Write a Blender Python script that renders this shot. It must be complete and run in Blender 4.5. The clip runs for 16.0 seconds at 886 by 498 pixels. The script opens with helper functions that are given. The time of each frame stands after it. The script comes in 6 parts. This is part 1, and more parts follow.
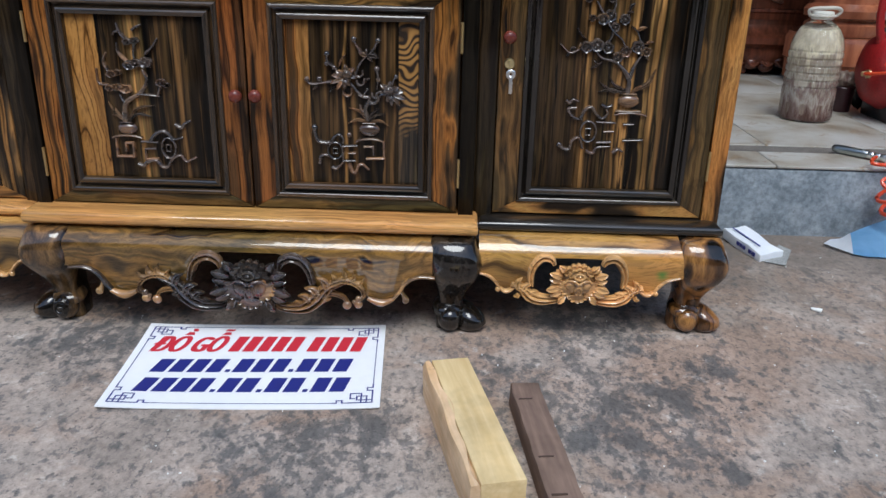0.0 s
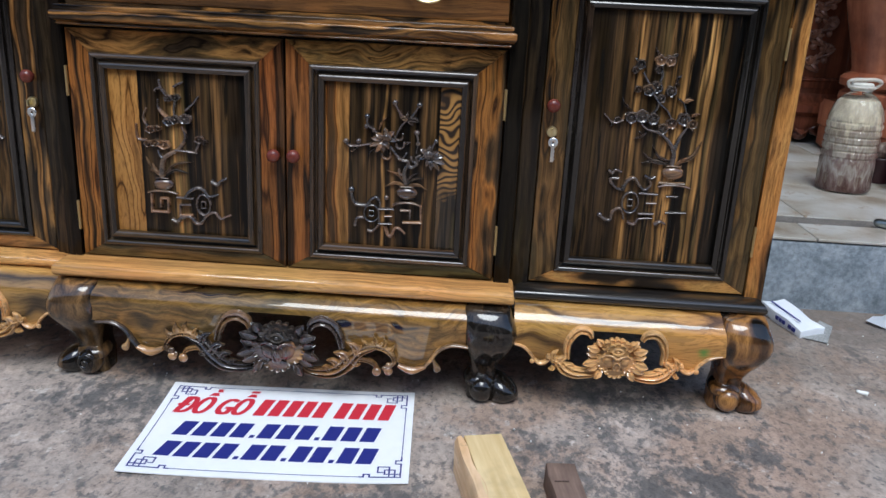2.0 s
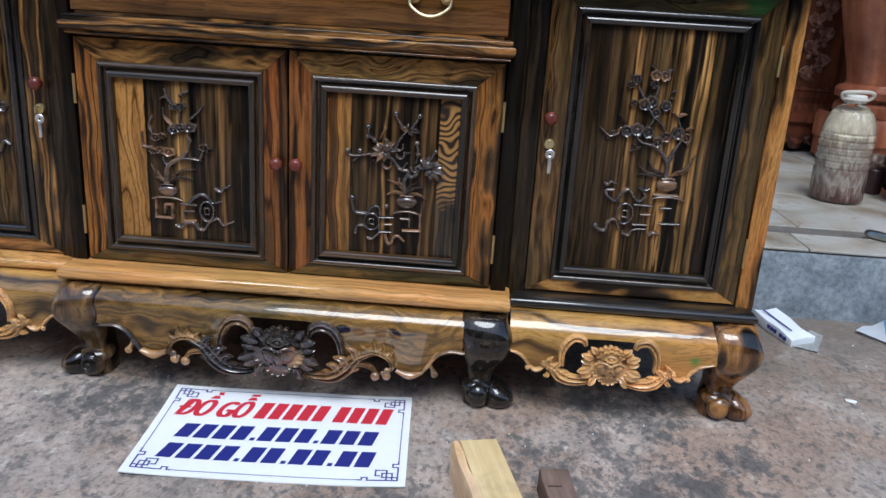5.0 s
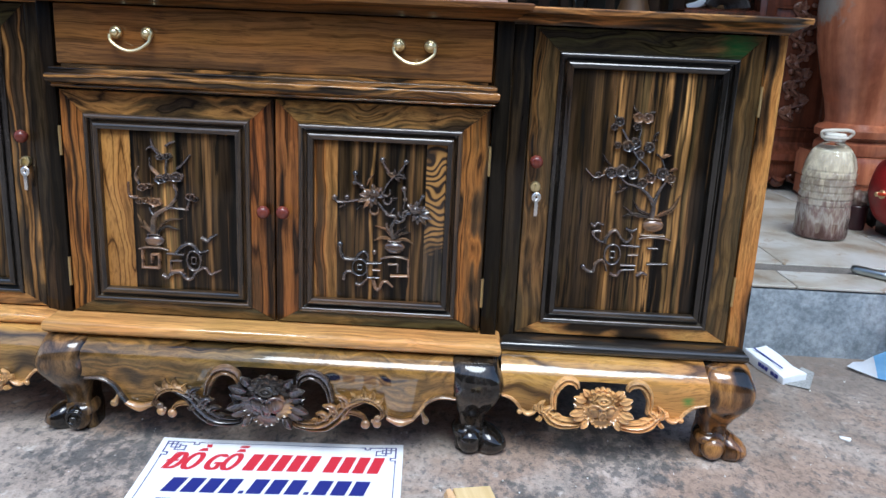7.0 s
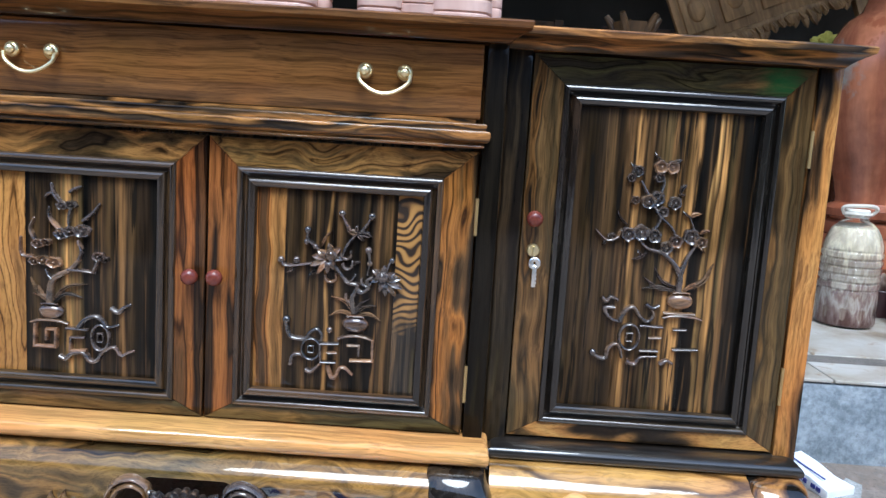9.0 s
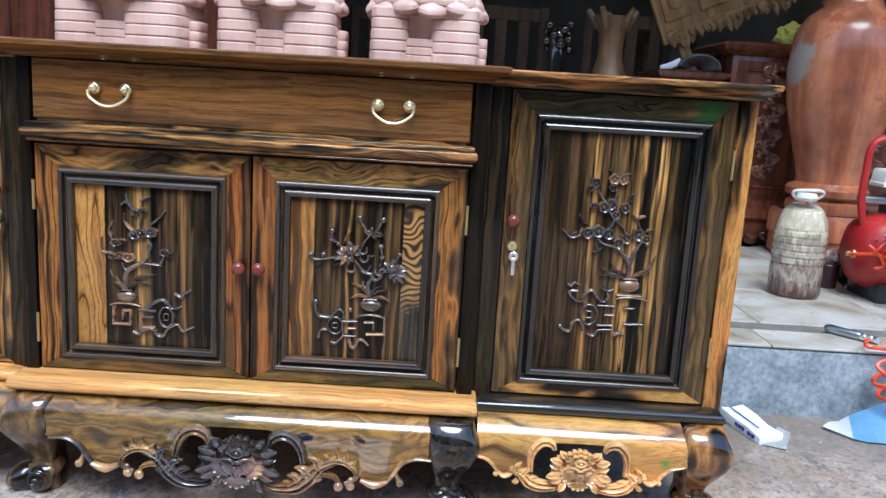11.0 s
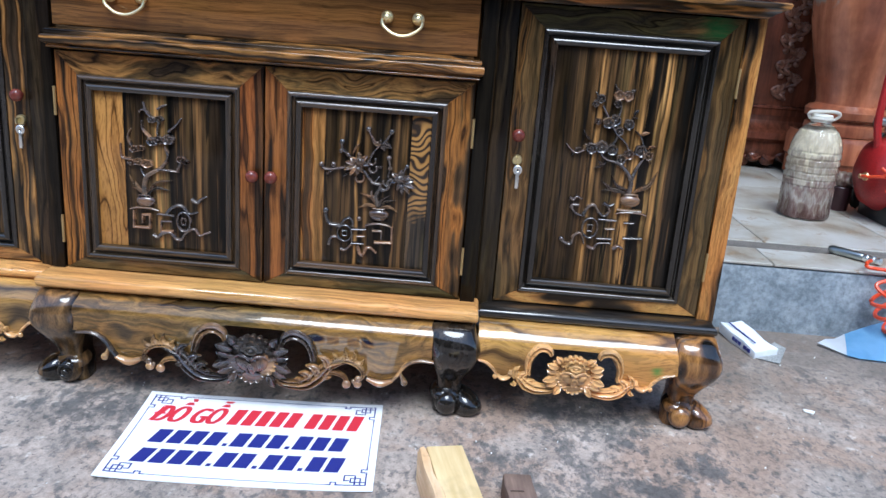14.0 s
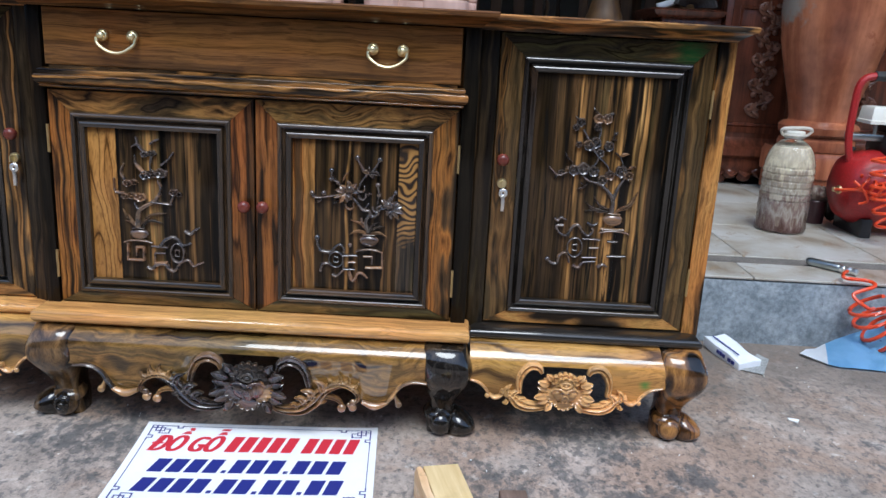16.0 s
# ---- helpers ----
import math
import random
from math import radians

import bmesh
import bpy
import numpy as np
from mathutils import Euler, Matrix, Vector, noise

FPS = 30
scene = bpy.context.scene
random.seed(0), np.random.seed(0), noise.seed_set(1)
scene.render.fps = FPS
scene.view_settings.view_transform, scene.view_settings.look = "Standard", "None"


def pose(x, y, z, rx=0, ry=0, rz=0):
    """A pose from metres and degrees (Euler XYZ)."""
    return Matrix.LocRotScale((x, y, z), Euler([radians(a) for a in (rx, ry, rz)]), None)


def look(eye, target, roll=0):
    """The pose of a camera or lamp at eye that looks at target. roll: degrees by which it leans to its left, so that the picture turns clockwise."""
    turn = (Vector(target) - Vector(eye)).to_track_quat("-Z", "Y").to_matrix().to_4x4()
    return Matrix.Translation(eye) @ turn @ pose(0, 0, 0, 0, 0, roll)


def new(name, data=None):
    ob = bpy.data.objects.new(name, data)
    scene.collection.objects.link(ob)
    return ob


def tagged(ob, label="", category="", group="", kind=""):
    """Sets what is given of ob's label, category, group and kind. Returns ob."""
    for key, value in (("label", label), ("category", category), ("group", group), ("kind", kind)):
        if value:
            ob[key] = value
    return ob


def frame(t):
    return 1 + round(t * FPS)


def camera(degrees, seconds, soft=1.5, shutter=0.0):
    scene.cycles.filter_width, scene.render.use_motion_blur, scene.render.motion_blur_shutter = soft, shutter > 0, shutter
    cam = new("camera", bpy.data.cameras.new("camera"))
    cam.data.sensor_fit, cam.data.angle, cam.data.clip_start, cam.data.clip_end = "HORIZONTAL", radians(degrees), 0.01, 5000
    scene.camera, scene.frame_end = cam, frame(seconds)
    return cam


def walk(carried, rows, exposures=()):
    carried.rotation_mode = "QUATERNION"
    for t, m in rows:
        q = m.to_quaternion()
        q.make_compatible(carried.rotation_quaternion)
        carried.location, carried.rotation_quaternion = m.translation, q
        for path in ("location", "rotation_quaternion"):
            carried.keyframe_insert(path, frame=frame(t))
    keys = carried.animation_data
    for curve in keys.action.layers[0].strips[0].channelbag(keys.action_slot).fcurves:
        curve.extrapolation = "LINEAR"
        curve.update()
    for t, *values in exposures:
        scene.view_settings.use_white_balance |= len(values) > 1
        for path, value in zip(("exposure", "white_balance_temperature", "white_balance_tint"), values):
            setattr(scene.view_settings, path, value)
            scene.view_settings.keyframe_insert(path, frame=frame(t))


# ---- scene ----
cam = camera(58.5, 16.0)
PATH = [
    (0, (0.423, -1.563, 0.785), (0.39, 0.3, 0.059), 1.4),
    (0.5, (0.425, -1.544, 0.792), (0.297, 0.319, 0.075), 1.6),
    (1, (0.406, -1.516, 0.798), (0.229, 0.36, 0.127), 1.7),
    (1.5, (0.389, -1.518, 0.811), (0.257, 0.384, 0.206), 1.8),
    (2, (0.387, -1.516, 0.804), (0.301, 0.386, 0.194), 2.9),
    (2.5, (0.387, -1.526, 0.813), (0.322, 0.378, 0.203), 3.2),
    (3, (0.378, -1.519, 0.816), (0.324, 0.388, 0.217), 3.9),
    (3.5, (0.365, -1.542, 0.825), (0.308, 0.367, 0.232), 4.5),
    (3.7, (0.37, -1.55, 0.831), (0.311, 0.356, 0.228), 4.5),
    (5.8, (0.386, -1.541, 0.825), (0.314, 0.364, 0.219), 2.8),
    (6, (0.379, -1.543, 0.828), (0.316, 0.368, 0.241), 2.8),
    (6.5, (0.381, -1.536, 0.821), (0.329, 0.391, 0.287), 3.1),
    (7, (0.385, -1.541, 0.827), (0.328, 0.395, 0.329), 2.6),
    (7.5, (0.386, -1.533, 0.826), (0.341, 0.415, 0.375), 2.6),
    (8, (0.379, -1.463, 0.809), (0.346, 0.495, 0.4), 3.1),
    (8.5, (0.383, -1.367, 0.776), (0.361, 0.603, 0.429), 3.3),
    (9, (0.393, -1.229, 0.731), (0.362, 0.752, 0.453), 3.6),
    (9.2, (0.393, -1.19, 0.709), (0.363, 0.794, 0.458), 3.5),
    (11.3, (0.383, -1.556, 0.849), (0.381, 0.407, 0.467), 3.6),
    (11.5, (0.382, -1.557, 0.848), (0.382, 0.406, 0.464), 3.7),
    (12, (0.388, -1.553, 0.848), (0.382, 0.407, 0.451), 3.8),
    (12.5, (0.389, -1.547, 0.843), (0.384, 0.403, 0.399), 4.0),
    (13, (0.381, -1.546, 0.846), (0.378, 0.392, 0.353), 4.9),
    (13.5, (0.39, -1.541, 0.847), (0.36, 0.379, 0.29), 5.2),
    (14, (0.417, -1.588, 0.844), (0.373, 0.326, 0.268), 4.4),
    (14.5, (0.429, -1.64, 0.852), (0.343, 0.253, 0.213), 2.8),
    (15, (0.422, -1.648, 0.859), (0.329, 0.253, 0.246), 2.5),
    (15.5, (0.419, -1.632, 0.851), (0.363, 0.285, 0.281), 2.6),
    (16, (0.405, -1.629, 0.853), (0.399, 0.303, 0.338), 3.0),
]
# seconds, stops, kelvin, tint
EXPOSURES = [(0.0, 0.48, 6450, 8), (1.5, 0.54, 6350, 8), (6.0, 0.58, 6150, 8), (7.0, 0.96, 6050, 7), (8.5, 1.23, 5900, 6), (9.0, 1.31, 5850, 6), (11.5, 1.34, 5950, 6), (12.5, 1.43, 5900, 6), (14.0, 1.06, 5870, 7), (14.5, 0.88, 5950, 8), (15.5, 0.77, 6150, 8), (16.0, 0.77, 6150, 8)]
walk(cam, [(t, look(eye, target, roll)) for t, eye, target, roll in PATH], EXPOSURES)

# ---- light ----
world = bpy.data.worlds.new("sky")
scene.world = world
world.use_nodes = True
wn = world.node_tree.nodes
sky = wn.new("ShaderNodeTexSky")
sky.sky_type, sky.sun_disc = "NISHITA", False
sky.sun_elevation, sky.sun_rotation = radians(60), radians(178)
world.node_tree.links.new(sky.outputs[0], wn["Background"].inputs[0])
wn["Background"].inputs[1].default_value = 0.15
sun = new("sun", bpy.data.lights.new("sun", "SUN"))
sun.data.energy, sun.data.angle, sun.data.color = 1.75, radians(32), (0.925, 0.975, 1.0)
sun.matrix_world = look((0.15, -3.2, 5.55), (0, 0, 0))

# ---- materials ----


def material(name, base, rough=0.6, metal=0.0, coat=0.0):
    m = bpy.data.materials.new(name)
    m.use_nodes = True
    b = m.node_tree.nodes["Principled BSDF"]
    b.inputs["Base Color"].default_value = (*base, 1)
    b.inputs["Roughness"].default_value = rough
    b.inputs["Metallic"].default_value = metal
    b.inputs["Coat Weight"].default_value = coat
    b.inputs["Coat Roughness"].default_value = 0.06
    return m, m.node_tree.nodes, m.node_tree.links, b


def ramp(nodes, stops):
    r = nodes.new("ShaderNodeValToRGB")
    e = r.color_ramp.elements
    while len(e) < len(stops):
        e.new(0.5)
    for el, (p, c) in zip(e, stops):
        el.position, el.color = p, (*c, 1)
    return r


def noise_tex(nodes, scale, detail=4, rough=0.55, warp=0.0):
    n = nodes.new("ShaderNodeTexNoise")
    n.inputs["Scale"].default_value = scale
    n.inputs["Detail"].default_value = detail
    n.inputs["Roughness"].default_value = rough
    n.inputs["Distortion"].default_value = warp
    return n


def add_bump(nodes, links, b, height, strength, distance):
    bump = nodes.new("ShaderNodeBump")
    bump.inputs["Strength"].default_value = strength
    bump.inputs["Distance"].default_value = distance
    links.new(height, bump.inputs["Height"])
    links.new(bump.outputs[0], b.inputs["Normal"])


def mix(nodes, links, fac, a, c, mode="MIX"):
    m = nodes.new("ShaderNodeMix")
    m.data_type, m.blend_type = "RGBA", mode
    for sock, v in ((m.inputs[0], fac), (m.inputs[6], a), (m.inputs[7], c)):
        if isinstance(v, (int, float)):
            sock.default_value = v
        elif isinstance(v, tuple):
            sock.default_value = (*v, 1)
        else:
            links.new(v, sock)
    return m.outputs[2]


PALE, AMBER, BROWN, BLACK = (0.68, 0.37, 0.115), (0.52, 0.25, 0.072), (0.095, 0.058, 0.028), (0.010, 0.008, 0.006)


def ebony(name, axis, stops, stripe=26.0, wave=0.05, lines=0.0, rough=0.34, coat=0.5, stain=None, stretch=0.07, lumps=0.0, polish=0.04, sheen=0.06, streaks=0.8, grain=110.0, detail=2.0, warm=(1, 1, 1), turns=None):
    """Striped ebony under lacquer; the grain runs along axis. lines: how many thin dark growth lines cross the bands; turns: (x0, x1, stops) of the wood it changes to along x."""
    m, nodes, links, b = material(name, (0.1, 0.05, 0.02), rough, 0, coat)
    along = "xyz".index(axis)
    b.inputs["Specular IOR Level"].default_value = sheen
    b.inputs["Coat Roughness"].default_value = polish
    b.inputs["Coat IOR"].default_value = 1.52 if coat < 1 else 1.62
    co = nodes.new("ShaderNodeTexCoord")
    info = nodes.new("ShaderNodeObjectInfo")
    off = nodes.new("ShaderNodeVectorMath")
    off.operation = "SCALE"
    off.inputs[0].default_value = (7.3, 3.1, 5.7)
    links.new(info.outputs["Random"], off.inputs["Scale"])
    place = nodes.new("ShaderNodeVectorMath")
    links.new(co.outputs["Object"], place.inputs[0])
    links.new(off.outputs[0], place.inputs[1])
    swell = noise_tex(nodes, 6.0, 2)
    links.new(place.outputs[0], swell.inputs["Vector"])
    bend = nodes.new("ShaderNodeVectorMath")
    bend.operation = "MULTIPLY_ADD"
    bend.inputs[1].default_value = [0 if n == along else wave for n in range(3)]
    links.new(swell.outputs["Color"], bend.inputs[0])
    links.new(place.outputs[0], bend.inputs[2])
    size = nodes.new("ShaderNodeVectorMath")
    size.operation = "MULTIPLY"
    size.inputs[1].default_value = [stripe * (stretch if n == along else 1) for n in range(3)]
    links.new(bend.outputs[0], size.inputs[0])
    bands = noise_tex(nodes, 1.0, detail, 0.5)
    links.new(size.outputs[0], bands.inputs["Vector"])
    fine = noise_tex(nodes, 7.0, 4, 0.65)
    links.new(size.outputs[0], fine.inputs["Vector"])
    stained_wood = (0.85, 0.815, 0.80) if coat < 1 else (0.95, 0.96, 1.02)
    def toned(row):
        r = ramp(nodes, [(p, tuple(v * k * q for v, k, q in zip(c, warm, stained_wood))) for p, c in row])
        links.new(bands.outputs[0], r.inputs[0])
        return r.outputs[0]

    wood = toned(stops)
    if turns:
        x0, x1, row = turns
        where = nodes.new("ShaderNodeMapRange")
        where.inputs["From Min"].default_value, where.inputs["From Max"].default_value = x0, x1
        drift = nodes.new("ShaderNodeMath")
        drift.operation = "MULTIPLY_ADD"
        drift.inputs[1].default_value = 0.5
        links.new(bands.outputs[0], drift.inputs[0])
        split = nodes.new("ShaderNodeSeparateXYZ")
        links.new(co.outputs["Object"], split.inputs[0])
        links.new(split.outputs[0], drift.inputs[2])
        links.new(drift.outputs[0], where.inputs["Value"])
        wood = mix(nodes, links, where.outputs[0], wood, toned(row))
    streak = ramp(nodes, [(0.34, (0.30, 0.27, 0.25)), (0.56, (1.15, 1.1, 1.05))])
    links.new(fine.outputs[0], streak.inputs[0])
    col = mix(nodes, links, streaks, wood, streak.outputs[0], "MULTIPLY")
    hair = noise_tex(nodes, 26.0, 2, 0.5)
    links.new(size.outputs[0], hair.inputs["Vector"])
    thread = ramp(nodes, [(0.38, (0.55, 0.52, 0.5)), (0.52, (1.08, 1.06, 1.04))])
    links.new(hair.outputs[0], thread.inputs[0])
    col = mix(nodes, links, 0.6, col, thread.outputs[0], "MULTIPLY")
    if lines:
        ring = nodes.new("ShaderNodeMath")
        ring.operation = "MULTIPLY"
        ring.inputs[1].default_value = lines
        links.new(bands.outputs[0], ring.inputs[0])
        fold = nodes.new("ShaderNodeMath")
        fold.operation = "PINGPONG"
        fold.inputs[1].default_value = 1.0
        links.new(ring.outputs[0], fold.inputs[0])
        thin = ramp(nodes, [(0.03, (0.10, 0.08, 0.07)), (0.16, (0.75, 0.72, 0.7)), (0.5, (1, 1, 1))])
        links.new(fold.outputs[0], thin.inputs[0])
        col = mix(nodes, links, 0.9, col, thin.outputs[0], "MULTIPLY")
    cloud = noise_tex(nodes, 3.0, 2)
    links.new(place.outputs[0], cloud.inputs["Vector"])
    tint = ramp(nodes, [(0.35, (0.84, 0.90, 0.80)), (0.5, (1, 1, 1)), (0.65, (1.12, 0.94, 0.84))])
    links.new(cloud.outputs[0], tint.inputs[0])
    col = mix(nodes, links, 0.7, col, tint.outputs[0], "MULTIPLY")
    if stain:
        spot, radius, hue = stain
        near = nodes.new("ShaderNodeVectorMath")
        near.operation = "DISTANCE"
        near.inputs[1].default_value = spot
        links.new(co.outputs["Object"], near.inputs[0])
        fray = nodes.new("ShaderNodeMath")
        fray.operation = "MULTIPLY_ADD"
        fray.inputs[1].default_value = radius * 1.6
        links.new(fine.outputs[0], fray.inputs[0])
        links.new(near.outputs["Value"], fray.inputs[2])
        fade = ramp(nodes, [(radius * 0.9, (0.8, 0.8, 0.8)), (radius * 1.8, (0, 0, 0))])
        links.new(fray.outputs[0], fade.inputs[0])
        col = mix(nodes, links, fade.outputs[0], col, hue)
    links.new(col, b.inputs["Base Color"])
    worn = noise_tex(nodes, 9.0, 3)
    links.new(place.outputs[0], worn.inputs["Vector"])
    span = nodes.new("ShaderNodeMapRange")
    span.inputs["To Min"].default_value, span.inputs["To Max"].default_value = rough - 0.08, rough + 0.12
    links.new(worn.outputs[0], span.inputs["Value"])
    links.new(span.outputs[0], b.inputs["Roughness"])
    if lumps:
        chisel = noise_tex(nodes, grain, 2, 0.5)
        links.new(co.outputs["Object"], chisel.inputs["Vector"])
        add_bump(nodes, links, b, chisel.outputs[0], lumps, 0.004)
    else:
        add_bump(nodes, links, b, fine.outputs[0], 0.05, 0.001)
    return m


SOOT = (0.034, 0.027, 0.019)
MIXED = [(0.30, BLACK), (0.38, BROWN), (0.44, AMBER), (0.48, BLACK), (0.53, BROWN), (0.58, AMBER), (0.62, BROWN), (0.66, AMBER), (0.72, BLACK)]
AMBERY = [(0.30, BLACK), (0.36, BROWN), (0.40, (0.40, 0.185, 0.052)), (0.44, (0.25, 0.118, 0.038)), (0.47, (0.47, 0.22, 0.062)), (0.50, (0.27, 0.128, 0.04)), (0.53, BLACK), (0.56, BROWN), (0.59, (0.40, 0.19, 0.052)), (0.63, (0.18, 0.086, 0.03)), (0.66, BLACK), (0.72, AMBER)]
DARK = [(0.34, BLACK), (0.40, (0.06, 0.040, 0.019)), (0.44, (0.13, 0.078, 0.031)), (0.47, BLACK), (0.53, (0.055, 0.037, 0.018)), (0.57, (0.15, 0.085, 0.032)), (0.60, BLACK), (0.64, (0.20, 0.125, 0.043)), (0.70, SOOT)]
LIGHT = [(0.26, BLACK), (0.34, BROWN), (0.40, AMBER), (0.50, PALE), (0.58, PALE), (0.64, AMBER), (0.69, BLACK), (0.74, AMBER)]
GREEN = [(0.30, SOOT), (0.38, (0.090, 0.082, 0.034)), (0.45, SOOT), (0.51, (0.120, 0.102, 0.040)), (0.56, (0.062, 0.056, 0.028)), (0.62, (0.24, 0.145, 0.048)), (0.66, (0.09, 0.068, 0.030)), (0.72, BLACK)]
HONEY = [(0.22, BROWN), (0.32, AMBER), (0.42, PALE), (0.66, PALE), (0.73, AMBER)]
UMBER = [(0.3, (0.05, 0.026, 0.012)), (0.40, (0.33, 0.155, 0.045)), (0.48, (0.22, 0.102, 0.032)), (0.58, (0.31, 0.145, 0.042)), (0.66, (0.10, 0.05, 0.02)), (0.72, (0.03, 0.018, 0.010))]
JET = [(0.40, BLACK), (0.52, (0.022, 0.019, 0.016)), (0.58, BLACK), (0.66, (0.05, 0.034, 0.02))]
STRAW = [(0.27, BLACK), (0.315, (0.20, 0.11, 0.036)), (0.36, (0.52, 0.275, 0.075)), (0.44, (0.68, 0.37, 0.105)), (0.52, (0.56, 0.295, 0.082)), (0.585, (0.66, 0.36, 0.10)), (0.63, (0.30, 0.165, 0.05)), (0.655, (0.04, 0.028, 0.016)), (0.69, (0.26, 0.15, 0.05)), (0.74, (0.5, 0.27, 0.08))]
COCOA = [(0.34, BLACK), (0.42, (0.07, 0.044, 0.021)), (0.50, (0.20, 0.115, 0.044)), (0.57, (0.06, 0.038, 0.020)), (0.64, (0.28, 0.155, 0.056)), (0.72, BLACK)]
RUSSET = [(0.30, BLACK), (0.36, (0.10, 0.045, 0.018)), (0.42, (0.38, 0.175, 0.052)), (0.47, (0.24, 0.104, 0.034)), (0.51, (0.09, 0.042, 0.018)), (0.54, (0.30, 0.135, 0.042)), (0.61, (0.44, 0.205, 0.06)), (0.66, (0.10, 0.045, 0.018)), (0.70, BLACK)]
RUST = [(0.3, BLACK), (0.40, BROWN), (0.48, (0.30, 0.145, 0.048)), (0.58, (0.21, 0.098, 0.034)), (0.63, BLACK), (0.68, BROWN)]
FLAME = [(0.24, BLACK), (0.32, AMBER), (0.40, (0.50, 0.245, 0.068)), (0.60, (0.55, 0.28, 0.082)), (0.67, AMBER), (0.74, BLACK)]

GREEN_PAINT = (0.02, 0.12, 0.03)
mixed_z, mixed_x = ebony("mixed_ebony_upright", "z", MIXED, 20, 0.03, 5, stretch=0.04, warm=(0.9, 1.0, 1.15)), ebony("mixed_ebony_level", "x", MIXED, 24, 0.04, 6, stretch=0.05, warm=(1, 1.04, 1.15))
dark_z = ebony("dark_ebony_upright", "z", DARK, 22, 0.02, stretch=0.035)
light_x = ebony("light_ebony_level", "x", LIGHT, 15, 0.06, 6, stretch=0.06, warm=(1, 1.05, 1.2))
green_x = ebony("olive_ebony_level", "x", GREEN, 16, 0.05, 8, stretch=0.05)
blotched_x = ebony("blotched_ebony_level", "x", [(0.36, BLACK), (0.42, (0.10, 0.060, 0.024)), (0.455, AMBER), (0.50, (0.60, 0.33, 0.10)), (0.545, AMBER), (0.575, (0.13, 0.075, 0.030)), (0.63, (0.05, 0.032, 0.016)), (0.68, AMBER)], 15, 0.08, 5, stretch=0.22, streaks=0.35, detail=1.0)
stained_x = ebony("stained_olive_ebony", "x", GREEN, 18, 0.06, 12, stain=((0.885, 0.03, 0.848), 0.046, GREEN_PAINT))
honey_x = ebony("honey_ebony_level", "x", HONEY, 12, 0.03, 3, stretch=0.03, streaks=0.5, warm=(0.98, 0.96, 1.0), coat=1.0)
dabbed_x = ebony("dabbed_straw_ebony", "x", STRAW, 10, 0.07, 4, polish=0.04, stretch=0.09, streaks=0.3, lumps=0.12, grain=16.0, detail=0.6, stain=((0.851, -0.046, 0.150), 0.014, (0.03, 0.25, 0.04)), coat=1.0)
umber_x = ebony("umber_ebony_level", "x", UMBER, 26, 0.02, 5, stretch=0.02, warm=(0.9, 0.9, 0.9))
rust_z = ebony("rust_ebony_upright", "z", RUST, 24, 0.02, 9, stretch=0.028, warm=(1.22, 0.98, 0.82))
ambery_z = ebony("amber_ebony_upright", "z", AMBERY, 24, 0.025, 9, stretch=0.028, warm=(1.05, 0.96, 0.80))
flame_z = ebony("flame_ebony_upright", "z", FLAME, 12, 0.06, 30, stretch=0.16, streaks=0.2, detail=0.8, warm=(1.08, 1.04, 1.1))
sap_z = ebony("sapwood_ebony_upright", "z", [(0.26, BROWN), (0.36, AMBER), (0.46, (0.50, 0.28, 0.09)), (0.52, (0.22, 0.125, 0.042)), (0.58, (0.56, 0.32, 0.105)), (0.66, AMBER), (0.74, BROWN)], 26, 0.03, 6, stretch=0.03, streaks=0.6, warm=(0.86, 0.84, 0.84))
edge_z = ebony("edge_ebony_upright", "z", [(0.31, BLACK), (0.37, BROWN), (0.42, AMBER), (0.52, (0.58, 0.32, 0.10)), (0.575, (0.30, 0.16, 0.05)), (0.61, BLACK), (0.64, AMBER), (0.72, BROWN)], 24, 0.03, 6, stretch=0.05)
straw_x = ebony("straw_ebony_level", "x", STRAW, 10, 0.07, 0, polish=0.04, stretch=0.09, streaks=0.3, lumps=0.12, grain=16.0, detail=0.6, coat=1.0)
gold_x = ebony("golden_olive_ebony", "x", [(0.30, (0.03, 0.023, 0.012)), (0.37, (0.10, 0.074, 0.028)), (0.43, (0.27, 0.175, 0.055)), (0.47, (0.12, 0.085, 0.032)), (0.52, (0.30, 0.19, 0.058)), (0.57, (0.13, 0.092, 0.034)), (0.62, (0.38, 0.225, 0.066)), (0.67, (0.09, 0.062, 0.026)), (0.72, BLACK)], 19, 0.12, 5, polish=0.03, stretch=0.14, streaks=0.5, lumps=0.05, grain=16.0, detail=1.3, warm=(0.86, 0.80, 0.76), coat=1.0,
               turns=(0.30, 0.46, [(0.30, (0.05, 0.03, 0.014)), (0.38, (0.20, 0.11, 0.038)), (0.44, (0.46, 0.25, 0.072)), (0.50, (0.26, 0.145, 0.046)), (0.56, (0.48, 0.265, 0.076)), (0.61, (0.20, 0.115, 0.038)), (0.66, (0.46, 0.25, 0.07)), (0.71, BLACK)]))
tawny_x = ebony("tawny_ebony_level", "x", [(0.30, (0.045, 0.032, 0.018)), (0.39, (0.12, 0.08, 0.03)), (0.44, (0.44, 0.245, 0.075)), (0.50, (0.24, 0.14, 0.048)), (0.56, (0.46, 0.255, 0.078)), (0.61, (0.17, 0.105, 0.04)), (0.66, (0.52, 0.29, 0.088)), (0.71, BLACK)], 20, 0.09, 12, stretch=0.10)
jet_z, jet_x = ebony("jet_ebony_upright", "z", JET, 20, coat=1.0), ebony("jet_ebony_level", "x", JET, 20, sheen=0.4, coat=1.0)
